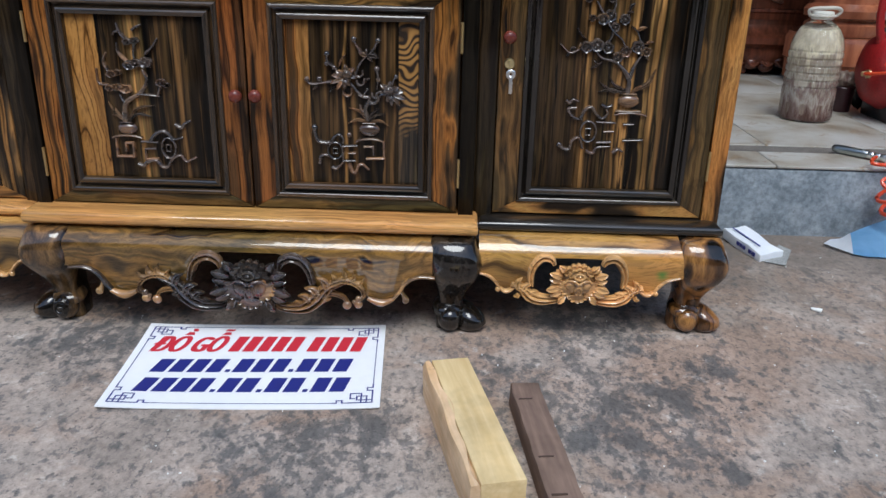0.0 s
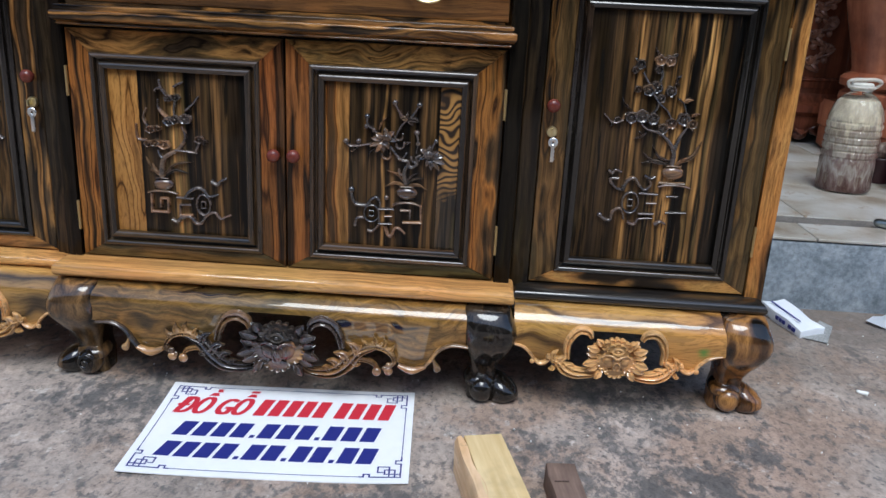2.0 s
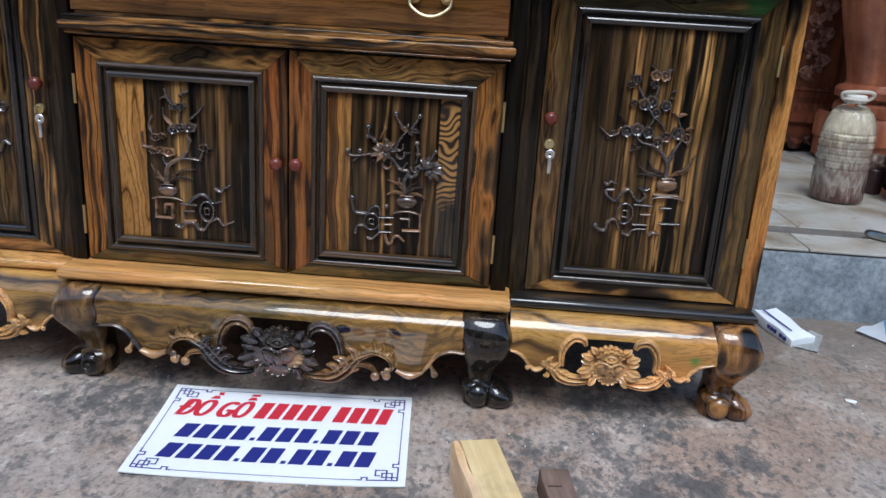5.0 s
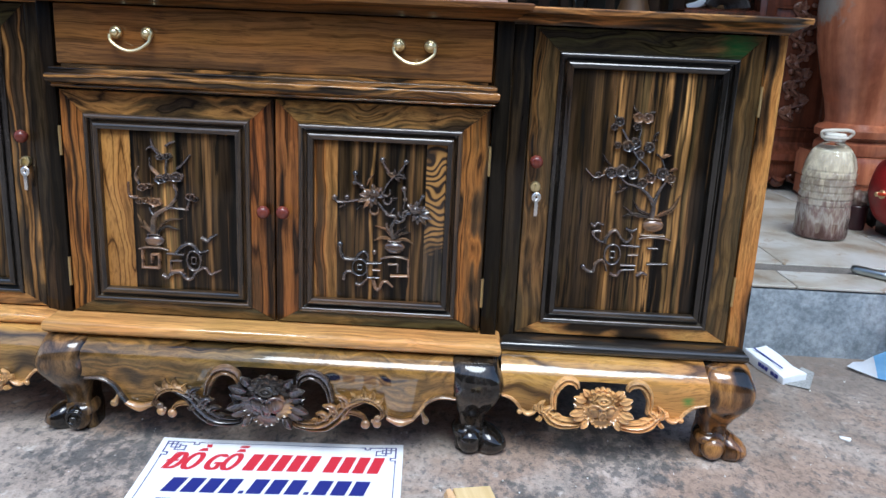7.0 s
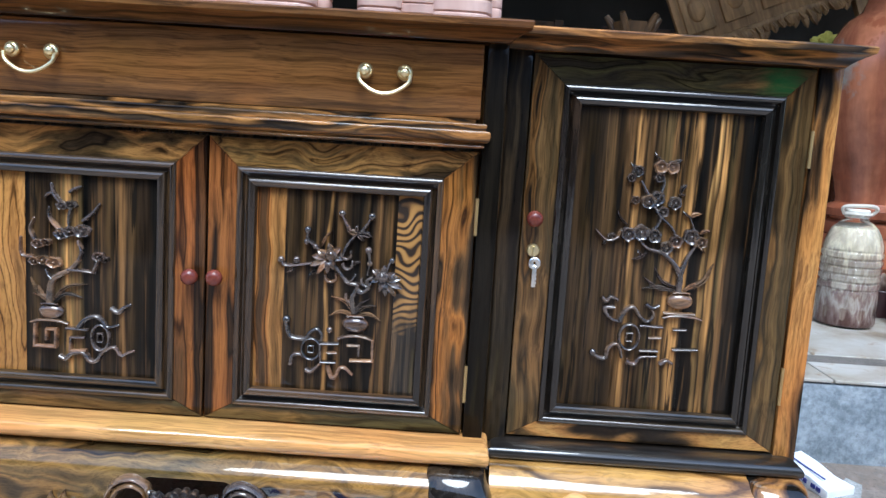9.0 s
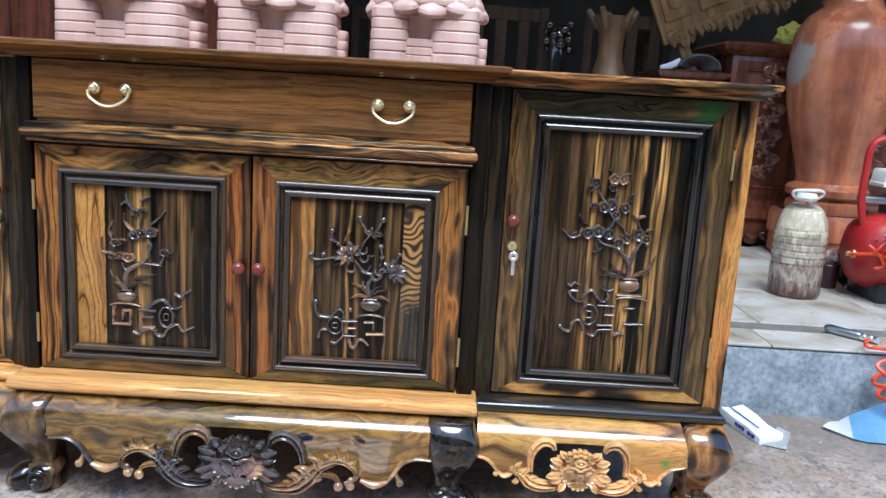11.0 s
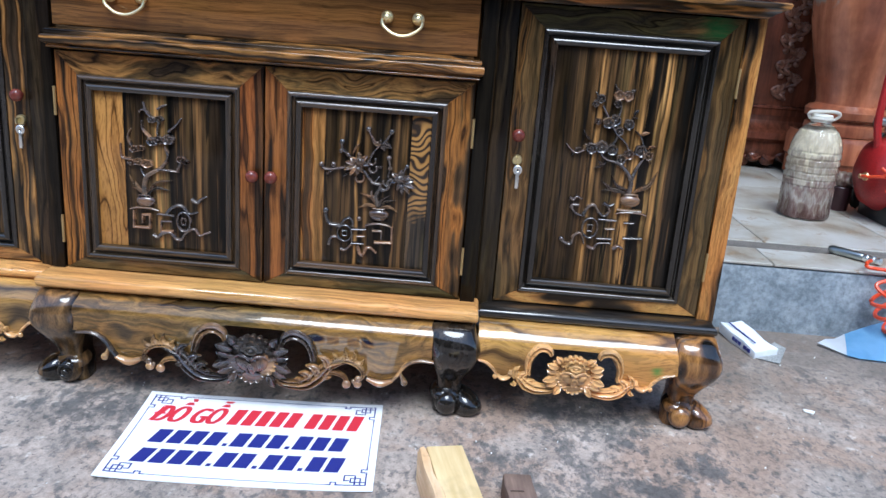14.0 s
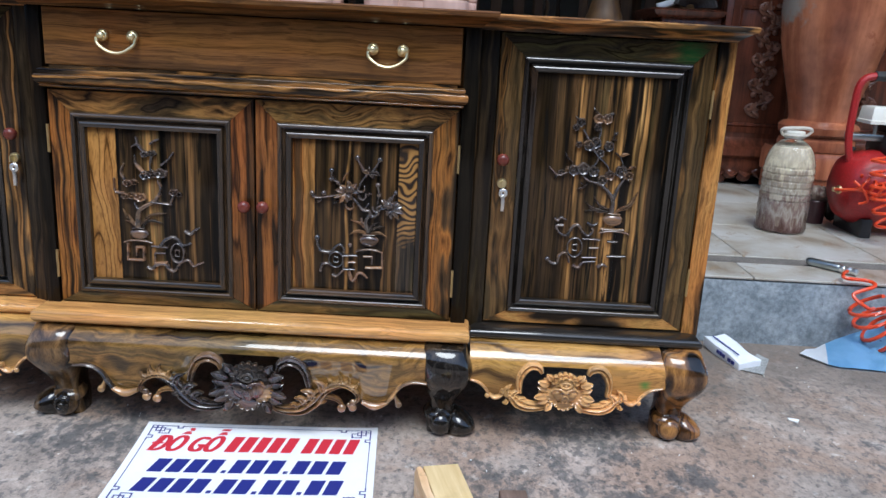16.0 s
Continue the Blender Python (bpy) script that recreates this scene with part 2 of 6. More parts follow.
tan_z = ebony("tan_ebony_upright", "z", [(0.30, BLACK), (0.37, (0.06, 0.042, 0.020)), (0.44, (0.15, 0.092, 0.036)), (0.50, (0.058, 0.042, 0.020)), (0.56, (0.18, 0.108, 0.042)), (0.61, (0.035, 0.026, 0.014)), (0.66, (0.38, 0.205, 0.066)), (0.71, BLACK)], 20, 0.03, 6, stretch=0.028)
dusk_z = ebony("dusk_ebony_upright", "z", [(0.36, BLACK), (0.46, (0.014, 0.011, 0.008)), (0.54, BLACK), (0.60, (0.035, 0.024, 0.013)), (0.66, BLACK)], 20, 0.02, stretch=0.03, coat=0.25)
shade_z = ebony("shade_ebony_upright", "z", [(0.34, BLACK), (0.44, (0.045, 0.033, 0.018)), (0.50, BLACK), (0.57, (0.075, 0.050, 0.024)), (0.62, BLACK), (0.68, (0.16, 0.09, 0.036))], 26, 0.02, stretch=0.03)
moulding_z = ebony("moulding_ebony_upright", "z", [(0.34, BLACK), (0.43, (0.050, 0.031, 0.016)), (0.50, (0.022, 0.016, 0.010)), (0.58, (0.095, 0.055, 0.024)), (0.64, BLACK)], 26, 0.02, stretch=0.03, coat=1.0)
moulding_x = ebony("moulding_ebony_level", "x", [(0.34, BLACK), (0.43, (0.050, 0.031, 0.016)), (0.50, (0.022, 0.016, 0.010)), (0.58, (0.085, 0.050, 0.022)), (0.64, BLACK)], 26, 0.02, stretch=0.03, sheen=0.3, coat=1.0)
cocoa_z = ebony("cocoa_ebony", "z", COCOA, 13, 0.06, 5, stretch=0.25, detail=1.0, coat=1.0)
russet_z = ebony("russet_ebony", "z", RUSSET, 17, 0.07, 5, stretch=0.16, streaks=0.4, detail=1.0, coat=1.0)


TONES = {"K": (0.007, 0.006, 0.005), "D": (0.025, 0.0155, 0.009), "M": (0.060, 0.035, 0.015), "O": (0.115, 0.074, 0.029), "B": (0.165, 0.086, 0.033), "A": (0.40, 0.205, 0.068), "P": (0.52, 0.29, 0.10)}


def figured(name, stripes, sway=0.005, fade=0.85):
    """Upright ebony boards with their own order of stripes: (place across the door in millimetres, tone)."""
    m, nodes, links, b = material(name, (0.1, 0.05, 0.02), 0.32, 0, 0.36)
    b.inputs["Specular IOR Level"].default_value = 0.06
    b.inputs["Coat Roughness"].default_value, b.inputs["Coat IOR"].default_value = 0.04, 1.52
    co, split = nodes.new("ShaderNodeTexCoord"), nodes.new("ShaderNodeSeparateXYZ")
    links.new(co.outputs["Object"], split.inputs[0])

    def along(scale, stretch, detail=3):
        mp = nodes.new("ShaderNodeMapping")
        mp.inputs["Scale"].default_value = (1, 1, stretch)
        links.new(co.outputs["Object"], mp.inputs["Vector"])
        n = noise_tex(nodes, scale, detail, 0.55)
        links.new(mp.outputs[0], n.inputs["Vector"])
        return n.outputs[0]

    def shifted(height, value, source):
        f = nodes.new("ShaderNodeMath")
        f.operation = "MULTIPLY_ADD"
        f.inputs[1].default_value = value
        links.new(height, f.inputs[0])
        links.new(source, f.inputs[2])
        return f.outputs[0]

    place = shifted(along(5.0, 0.5, 2), 4 * sway, split.outputs[0])
    place = shifted(along(15.0, 0.22, 3), 2.4 * sway, place)
    place = shifted(along(48.0, 0.08, 3), 1.2 * sway, place)
    x0, x1 = stripes[0][0] / 1000, stripes[-1][0] / 1000
    span = nodes.new("ShaderNodeMapRange")
    span.inputs["From Min"].default_value, span.inputs["From Max"].default_value = x0 + 3.8 * sway, x1 + 3.8 * sway
    links.new(place, span.inputs["Value"])
    tone = ramp(nodes, [((x / 1000 - x0) / (x1 - x0), TONES[k]) for x, k in stripes])
    links.new(span.outputs[0], tone.inputs[0])
    wane = ramp(nodes, [(0.40, (0.28, 0.30, 0.30)), (0.53, (1, 1, 1)), (0.66, (1.5, 1.45, 1.35))])
    links.new(along(40.0, 0.11, 3), wane.inputs[0])
    col = mix(nodes, links, fade, tone.outputs[0], wane.outputs[0], "MULTIPLY")
    thread = ramp(nodes, [(0.36, (0.45, 0.42, 0.4)), (0.5, (1, 1, 1)), (0.66, (1.5, 1.42, 1.3))])
    links.new(along(240.0, 0.022, 4), thread.inputs[0])
    col = mix(nodes, links, 0.85, col, thread.outputs[0], "MULTIPLY")
    vein = ramp(nodes, [(0.36, (0.9, 0.9, 0.9)), (0.41, (0, 0, 0))])
    links.new(along(95.0, 0.05, 3), vein.inputs[0])
    col = mix(nodes, links, vein.outputs[0], col, TONES["K"])
    ray = ramp(nodes, [(0.60, (0, 0, 0)), (0.68, (0.5, 0.5, 0.5))])
    links.new(along(110.0, 0.035, 2), ray.inputs[0])
    col = mix(nodes, links, ray.outputs[0], col, TONES["B"])
    links.new(col, b.inputs["Base Color"])
    return m


def stripes(start, text):
    """Stripes from a run of widths and tones such as "8D 12M"."""
    out, x = [], start
    for word in text.split():
        out.append((x, word[-1]))
        x += float(word[:-1])
    return out


left_figure = figured("left_panel_ebony", stripes(-302, "9D 6K 12D 8M 12D 9D 3M 7O 6B 7O 6A 8O 6B 6O 4K 10K 9D 9K 8D 10M 11K 6B 10D 10M 12D 9D 2K"), 0.009)
right_figure = figured("right_panel_ebony", stripes(118, "7B 8D 10M 8D 5M 5B 12D 7M 7D 4D 5A 9D 7D 6B 8M 13D 8K 6M 8K 8D 5B 8D 6M 5B 4D"), 0.008)
wing_figure = figured("wing_panel_ebony", stripes(570, "30D 12M 26D 8M 26D 4B 10A 4D 8M 4B 5D 17M 4O 7B 6M 5A 11D 8A 4A 8K 12K 3D 7P 2D 8A 4A 5K 8O 6B 20D 2K"), 0.0085)


def zebra(name, low):
    """Orange ebony crossed by bold wavy black lines; below the height low it turns to plain dark wood."""
    m, nodes, links, b = material(name, (0.5, 0.26, 0.08), 0.34, 0, 1.0)
    b.inputs["Specular IOR Level"].default_value = 0.12
    co = nodes.new("ShaderNodeTexCoord")
    mp = nodes.new("ShaderNodeMapping")
    mp.inputs["Scale"].default_value = (1.0, 1.0, 1.0)
    mp.inputs["Rotation"].default_value = (0, radians(18), 0)
    links.new(co.outputs["Object"], mp.inputs["Vector"])
    w = nodes.new("ShaderNodeTexWave")
    w.bands_direction = "Z"
    w.inputs["Scale"].default_value, w.inputs["Distortion"].default_value = 22.0, 26.0
    w.inputs["Detail"].default_value, w.inputs["Detail Scale"].default_value = 1.0, 0.7
    links.new(mp.outputs[0], w.inputs["Vector"])
    tone = ramp(nodes, [(0.10, (0.03, 0.02, 0.014)), (0.30, (0.13, 0.066, 0.026)), (0.46, (0.27, 0.135, 0.042)), (0.9, (0.38, 0.195, 0.060))])
    links.new(w.outputs[1], tone.inputs[0])
    split = nodes.new("ShaderNodeSeparateXYZ")
    links.new(co.outputs["Object"], split.inputs[0])
    n = noise_tex(nodes, 30.0, 3)
    links.new(co.outputs["Object"], n.inputs["Vector"])
    height = nodes.new("ShaderNodeMath")
    height.operation = "MULTIPLY_ADD"
    height.inputs[1].default_value = 0.12
    links.new(n.outputs[0], height.inputs[0])
    links.new(split.outputs[2], height.inputs[2])
    fade = ramp(nodes, [(low + 0.04, (0, 0, 0)), (low + 0.09, (1, 1, 1))])
    links.new(height.outputs[0], fade.inputs[0])
    long = nodes.new("ShaderNodeMapping")
    long.inputs["Scale"].default_value = (1, 1, 0.05)
    links.new(co.outputs["Object"], long.inputs["Vector"])
    grain = noise_tex(nodes, 90.0, 4)
    links.new(long.outputs[0], grain.inputs["Vector"])
    below = ramp(nodes, [(0.36, BLACK), (0.5, (0.05, 0.034, 0.02)), (0.58, (0.14, 0.078, 0.032)), (0.66, SOOT)])
    links.new(grain.outputs[0], below.inputs[0])
    links.new(mix(nodes, links, fade.outputs[0], below.outputs[0], tone.outputs[0]), b.inputs["Base Color"])
    return m


zebra_z = zebra("zebra_ebony", 0.435)
carved = ebony("carved_ebony", "x", [(0.38, (0.026, 0.024, 0.023)), (0.47, (0.075, 0.058, 0.046)), (0.55, (0.034, 0.029, 0.025)), (0.61, (0.15, 0.088, 0.048)), (0.67, (0.42, 0.23, 0.09))], 9, 0.05, 0, 0.22, 1.0, lumps=0.05, sheen=0.45)
relief_wood = ebony("relief_ebony", "x", [(0.36, (0.028, 0.025, 0.024)), (0.46, (0.11, 0.085, 0.070)), (0.54, (0.05, 0.041, 0.036)), (0.61, (0.15, 0.098, 0.066)), (0.68, (0.30, 0.17, 0.085))], 14, 0.05, 0, 0.22, 1.0, lumps=0.04, sheen=0.5)
relief_brown = ebony("relief_amber_ebony", "x", [(0.34, (0.04, 0.029, 0.022)), (0.44, (0.21, 0.125, 0.07)), (0.52, (0.08, 0.052, 0.034)), (0.60, (0.32, 0.18, 0.09)), (0.68, (0.05, 0.036, 0.026))], 14, 0.05, 0, 0.22, 1.0, lumps=0.04, sheen=0.5)
carved_gold = ebony("carved_golden_ebony", "x", [(0.34, (0.05, 0.035, 0.022)), (0.42, (0.36, 0.20, 0.075)), (0.52, (0.20, 0.115, 0.05)), (0.60, (0.52, 0.29, 0.11)), (0.7, (0.10, 0.06, 0.035))], 9, 0.05, 0, 0.2, 1.0, lumps=0.04, sheen=0.7)
carved_pale = ebony("carved_pale_ebony", "x", [(0.25, (0.58, 0.30, 0.10)), (0.5, (0.76, 0.44, 0.17)), (0.75, (0.64, 0.35, 0.13))], 8, 0.05, 0, 0.3, 1.0, lumps=0.06, sheen=0.6)
bud_brown = ebony("bud_ebony", "z", [(0.34, (0.03, 0.022, 0.018)), (0.43, (0.10, 0.058, 0.034)), (0.50, (0.40, 0.20, 0.085)), (0.58, (0.07, 0.042, 0.028)), (0.65, (0.34, 0.17, 0.075))], 9, 0.06, 0, 0.2, 1.0, lumps=0.04, sheen=0.7)


def rough_surface(name, tones, scale, rough, bump, speck=None, grit=180.0):
    """A mottled matt surface: tones over two noises, and a fine grit."""
    m, nodes, links, b = material(name, (0.3, 0.3, 0.3), rough)
    co = nodes.new("ShaderNodeTexCoord")
    big = noise_tex(nodes, scale, 6, 0.62, 0.4)
    links.new(co.outputs["Object"], big.inputs["Vector"])
    tone = ramp(nodes, tones)
    links.new(big.outputs[0], tone.inputs[0])
    fine = noise_tex(nodes, grit or 40, 3, 0.7)
    links.new(co.outputs["Object"], fine.inputs["Vector"])
    dust = ramp(nodes, [(0.35, (0.62, 0.62, 0.62)), (0.65, (1.25, 1.22, 1.2))] if grit else [(0.3, (0.96, 0.96, 0.96)), (0.6, (1, 1, 1))])
    links.new(fine.outputs[0], dust.inputs[0])
    col = mix(nodes, links, 0.8, tone.outputs[0], dust.outputs[0], "MULTIPLY")
    if speck:
        spots = noise_tex(nodes, scale * 3.1, 5, 0.7, 0.8)
        links.new(co.outputs["Object"], spots.inputs["Vector"])
        edge = ramp(nodes, [(speck[0], (0, 0, 0)), (speck[0] + 0.06, (1, 1, 1))])
        links.new(spots.outputs[0], edge.inputs[0])
        col = mix(nodes, links, edge.outputs[0], col, speck[1])
    links.new(col, b.inputs["Base Color"])
    add_bump(nodes, links, b, fine.outputs[0], bump, 0.004)
    return m


def worn_ground():
    """Stained concrete yard: pinkish grey, slate-blue scuffs, brown dirt and pale scratches."""
    m, nodes, links, b = material("stained_concrete", (0.2, 0.18, 0.16), 0.8)
    co = nodes.new("ShaderNodeTexCoord")

    def field(scale, detail, rough, warp, stretch=(1, 1, 1)):
        mp = nodes.new("ShaderNodeMapping")
        mp.inputs["Scale"].default_value = stretch
        links.new(co.outputs["Object"], mp.inputs["Vector"])
        n = noise_tex(nodes, scale, detail, rough, warp)
        links.new(mp.outputs[0], n.inputs["Vector"])
        return n

    base = ramp(nodes, [(0.32, (0.27, 0.228, 0.20)), (0.46, (0.37, 0.31, 0.27)), (0.56, (0.44, 0.36, 0.31)), (0.68, (0.54, 0.48, 0.44))])
    links.new(field(6.0, 7, 0.62, 0.2).outputs[0], base.inputs[0])
    col = base.outputs[0]
    rusty = ramp(nodes, [(0.47, (0, 0, 0)), (0.58, (0.85, 0.85, 0.85))])
    links.new(field(3.1, 6, 0.62, 0.4).outputs[0], rusty.inputs[0])
    col = mix(nodes, links, rusty.outputs[0], col, (0.36, 0.252, 0.192))
    pale = ramp(nodes, [(0.60, (0, 0, 0)), (0.68, (0.6, 0.6, 0.6))])
    links.new(field(24.0, 6, 0.65, 0.1, (1.0, 0.9, 1)).outputs[0], pale.inputs[0])
    col = mix(nodes, links, pale.outputs[0], col, (0.60, 0.55, 0.50))
    # oil-stained spots of the yard: centre and reach
    soiled = None
    for spot, reach in (((0.70, -0.35, 0), 0.17), ((0.84, -0.30, 0), 0.09), ((0.81, -0.45, 0), 0.08), ((0.53, -0.23, 0), 0.08), ((0.20, -0.48, 0), 0.16), ((0.72, 0.02, 0), 0.14), ((0.95, -0.17, 0), 0.06), ((-0.30, -0.10, 0), 0.14)):
        near = nodes.new("ShaderNodeVectorMath")
        near.operation = "DISTANCE"
        near.inputs[1].default_value = spot
        links.new(co.outputs["Object"], near.inputs[0])
        span = nodes.new("ShaderNodeMapRange")
        span.inputs["From Min"].default_value, span.inputs["From Max"].default_value = reach * 0.5, reach * 1.5
        span.inputs["To Min"].default_value, span.inputs["To Max"].default_value = 0.085, 0.0
        links.new(near.outputs["Value"], span.inputs["Value"])
        if soiled is None:
            soiled = span.outputs[0]
        else:
            most = nodes.new("ShaderNodeMath")
            most.operation = "MAXIMUM"
            links.new(soiled, most.inputs[0])
            links.new(span.outputs[0], most.inputs[1])
            soiled = most.outputs[0]

    def stained(noise_node):
        more = nodes.new("ShaderNodeMath")
        links.new(noise_node.outputs[0], more.inputs[0])
        links.new(soiled, more.inputs[1])
        return more.outputs[0]

    fleck = ramp(nodes, [(0.54, (0, 0, 0)), (0.62, (0.75, 0.75, 0.75))])
    links.new(stained(field(38.0, 7, 0.66, 0.1, (1.15, 0.8, 1))), fleck.inputs[0])
    scuff = ramp(nodes, [(0.565, (0, 0, 0)), (0.64, (0.85, 0.85, 0.85))])
    links.new(stained(field(11.0, 9, 0.70, 0.15, (1.2, 0.8, 1))), scuff.inputs[0])
    both = mix(nodes, links, 1.0, fleck.outputs[0], scuff.outputs[0], "LIGHTEN")
    col = mix(nodes, links, both, col, (0.100, 0.101, 0.103))
    dim = ramp(nodes, [(0.40, (0.76, 0.75, 0.74)), (0.56, (1, 1, 1))])
    links.new(field(4.3, 5, 0.6, 0.3).outputs[0], dim.inputs[0])
    col = mix(nodes, links, 0.7, col, dim.outputs[0], "MULTIPLY")
    mottle = ramp(nodes, [(0.36, (0.60, 0.60, 0.60)), (0.48, (0.96, 0.95, 0.93)), (0.60, (1.18, 1.15, 1.12))])
    links.new(field(62.0, 6, 0.66, 0.2, (1.15, 0.8, 1)).outputs[0], mottle.inputs[0])
    col = mix(nodes, links, 0.75, col, mottle.outputs[0], "MULTIPLY")
    # brown dirt swept against the foot of the step
    split = nodes.new("ShaderNodeSeparateXYZ")
    links.new(co.outputs["Object"], split.inputs[0])
    swept = nodes.new("ShaderNodeMath")
    swept.operation = "MULTIPLY_ADD"
    swept.inputs[1].default_value = 0.5
    links.new(field(5.0, 5, 0.6, 0.2).outputs[0], swept.inputs[0])
    links.new(split.outputs[1], swept.inputs[2])
    dirt = nodes.new("ShaderNodeMapRange")
    dirt.inputs["From Min"].default_value, dirt.inputs["From Max"].default_value = 0.30, 0.85
    dirt.inputs["To Max"].default_value = 0.8
    links.new(swept.outputs[0], dirt.inputs["Value"])
    col = mix(nodes, links, dirt.outputs[0], col, (0.135, 0.112, 0.094))
    pits = ramp(nodes, [(0.60, (0, 0, 0)), (0.66, (0.7, 0.7, 0.7))])
    links.new(field(70.0, 5, 0.65, 0.1).outputs[0], pits.inputs[0])
    col = mix(nodes, links, pits.outputs[0], col, (0.06, 0.055, 0.055))
    grain = field(220.0, 3, 0.6, 0.0)
    dust = ramp(nodes, [(0.35, (0.86, 0.86, 0.86)), (0.65, (1.1, 1.1, 1.09))])
    links.new(grain.outputs[0], dust.inputs[0])
    col = mix(nodes, links, 0.8, col, dust.outputs[0], "MULTIPLY")
    links.new(col, b.inputs["Base Color"])
    wet = nodes.new("ShaderNodeMapRange")
    wet.inputs["To Min"].default_value, wet.inputs["To Max"].default_value = 0.88, 0.6
    links.new(both, wet.inputs["Value"])
    links.new(wet.outputs[0], b.inputs["Roughness"])
    add_bump(nodes, links, b, grain.outputs[0], 0.12, 0.003)
    return m


def timber(name, pale, deep, axis, scale=40.0, rough=0.65, speck=None, patch=None):
    """Raw or polished plain wood with a soft grain along axis."""
    m, nodes, links, b = material(name, pale, rough)
    co = nodes.new("ShaderNodeTexCoord")
    mp = nodes.new("ShaderNodeMapping")
    mp.inputs["Scale"].default_value = [0.08 if a == axis else 1 for a in "xyz"]
    links.new(co.outputs["Object"], mp.inputs["Vector"])
    n = noise_tex(nodes, scale, 5, 0.6, 0.3)
    links.new(mp.outputs[0], n.inputs["Vector"])
    tone = ramp(nodes, [(0.34, deep), (0.5, tuple((p + d) / 2 for p, d in zip(pale, deep))), (0.62, pale)])
    links.new(n.outputs[0], tone.inputs[0])
    blot = noise_tex(nodes, 9.0, 4, 0.6)
    links.new(co.outputs["Object"], blot.inputs["Vector"])
    soil = ramp(nodes, [(0.35, (0.7, 0.68, 0.66)), (0.6, (1.08, 1.06, 1.04))])
    links.new(blot.outputs[0], soil.inputs[0])
    col = mix(nodes, links, 0.8, tone.outputs[0], soil.outputs[0], "MULTIPLY")
    if speck:
        cut = ramp(nodes, [(speck[0], (0, 0, 0)), (speck[0] + 0.05, (0.8, 0.8, 0.8))])
        links.new(blot.outputs[0], cut.inputs[0])
        col = mix(nodes, links, cut.outputs[0], col, speck[1])
    if patch:
        near = nodes.new("ShaderNodeVectorMath")
        near.operation = "DISTANCE"
        near.inputs[1].default_value = patch[0]
        links.new(co.outputs["Object"], near.inputs[0])
        ragged = nodes.new("ShaderNodeMath")
        ragged.operation = "MULTIPLY_ADD"
        ragged.inputs[1].default_value = 0.5
        links.new(blot.outputs[0], ragged.inputs[0])
        links.new(near.outputs["Value"], ragged.inputs[2])
        cut = ramp(nodes, [(patch[1] + 0.18, (0.8, 0.8, 0.8)), (patch[1] + 0.26, (0, 0, 0))])
        links.new(ragged.outputs[0], cut.inputs[0])
        col = mix(nodes, links, cut.outputs[0], col, patch[2])
    links.new(col, b.inputs["Base Color"])
    add_bump(nodes, links, b, n.outputs[0], 0.15, 0.002)
    return m


def cloudy_plastic():
    m, nodes, links, b = material("cloudy_plastic", (0.92, 0.90, 0.86), 0.1)
    b.inputs["Transmission Weight"].default_value = 1.0
    b.inputs["IOR"].default_value = 1.14
    b.inputs["Coat Weight"].default_value = 0.5
    co = nodes.new("ShaderNodeTexCoord")
    n = noise_tex(nodes, 22.0, 4)
    links.new(co.outputs["Object"], n.inputs["Vector"])
    tone = ramp(nodes, [(0.35, (0.80, 0.76, 0.68)), (0.6, (0.96, 0.95, 0.92))])
    links.new(n.outputs[0], tone.inputs[0])
    links.new(tone.outputs[0], b.inputs["Base Color"])
    span = nodes.new("ShaderNodeMapRange")
    span.inputs["To Min"].default_value, span.inputs["To Max"].default_value = 0.03, 0.22
    links.new(n.outputs[0], span.inputs["Value"])
    links.new(span.outputs[0], b.inputs["Roughness"])
    return m


plain = {n: material(n, *v)[0] for n, v in {
    "brass": ((0.93, 0.79, 0.46), 0.36, 1.0), "old_brass": ((0.62, 0.44, 0.20), 0.42, 1.0), "steel": ((0.86, 0.85, 0.82), 0.36, 1.0), "black_plastic": ((0.02, 0.02, 0.022), 0.35),
    "print_red": ((0.62, 0.03, 0.05), 0.5), "print_blue": ((0.018, 0.026, 0.20), 0.5), "rubber": ((0.03, 0.03, 0.03), 0.7), "hose": ((0.75, 0.07, 0.02), 0.3, 0, 0.3),
    "gunmetal": ((0.42, 0.46, 0.46), 0.34, 1.0), "cream_plastic": ((0.72, 0.70, 0.62), 0.4), "soiled_plastic": ((0.58, 0.53, 0.45), 0.3), "yellow_cloth": ((0.72, 0.62, 0.12), 0.8), "chip": ((0.85, 0.85, 0.82), 0.6),
}.items()}
red_wood = timber("red_wood", (0.20, 0.045, 0.028), (0.12, 0.025, 0.018), "y", 90, 0.24)
ground_mat = worn_ground()
cement = rough_surface("rough_cement", [(0.34, (0.16, 0.19, 0.215)), (0.48, (0.215, 0.255, 0.29)), (0.62, (0.28, 0.32, 0.355))], 12.0, 0.85, 0.22, (0.655, (0.09, 0.095, 0.105)), 60)
tile_mat = rough_surface("dirty_tile", [(0.36, (0.22, 0.165, 0.11)), (0.45, (0.38, 0.345, 0.29)), (0.56, (0.47, 0.455, 0.42)), (0.7, (0.53, 0.52, 0.49))], 3.6, 0.3, 0.03, (0.59, (0.30, 0.225, 0.15)), None)
grout = rough_surface("dark_grout", [(0.3, (0.10, 0.09, 0.08)), (0.7, (0.20, 0.18, 0.16))], 14, 0.9, 0.3)
# the gloom inside the shop is put into this dark wall colour
plaster = rough_surface("shaded_plaster", [(0.3, (0.07, 0.06, 0.05)), (0.7, (0.13, 0.115, 0.095))], 1.5, 0.9, 0.2)
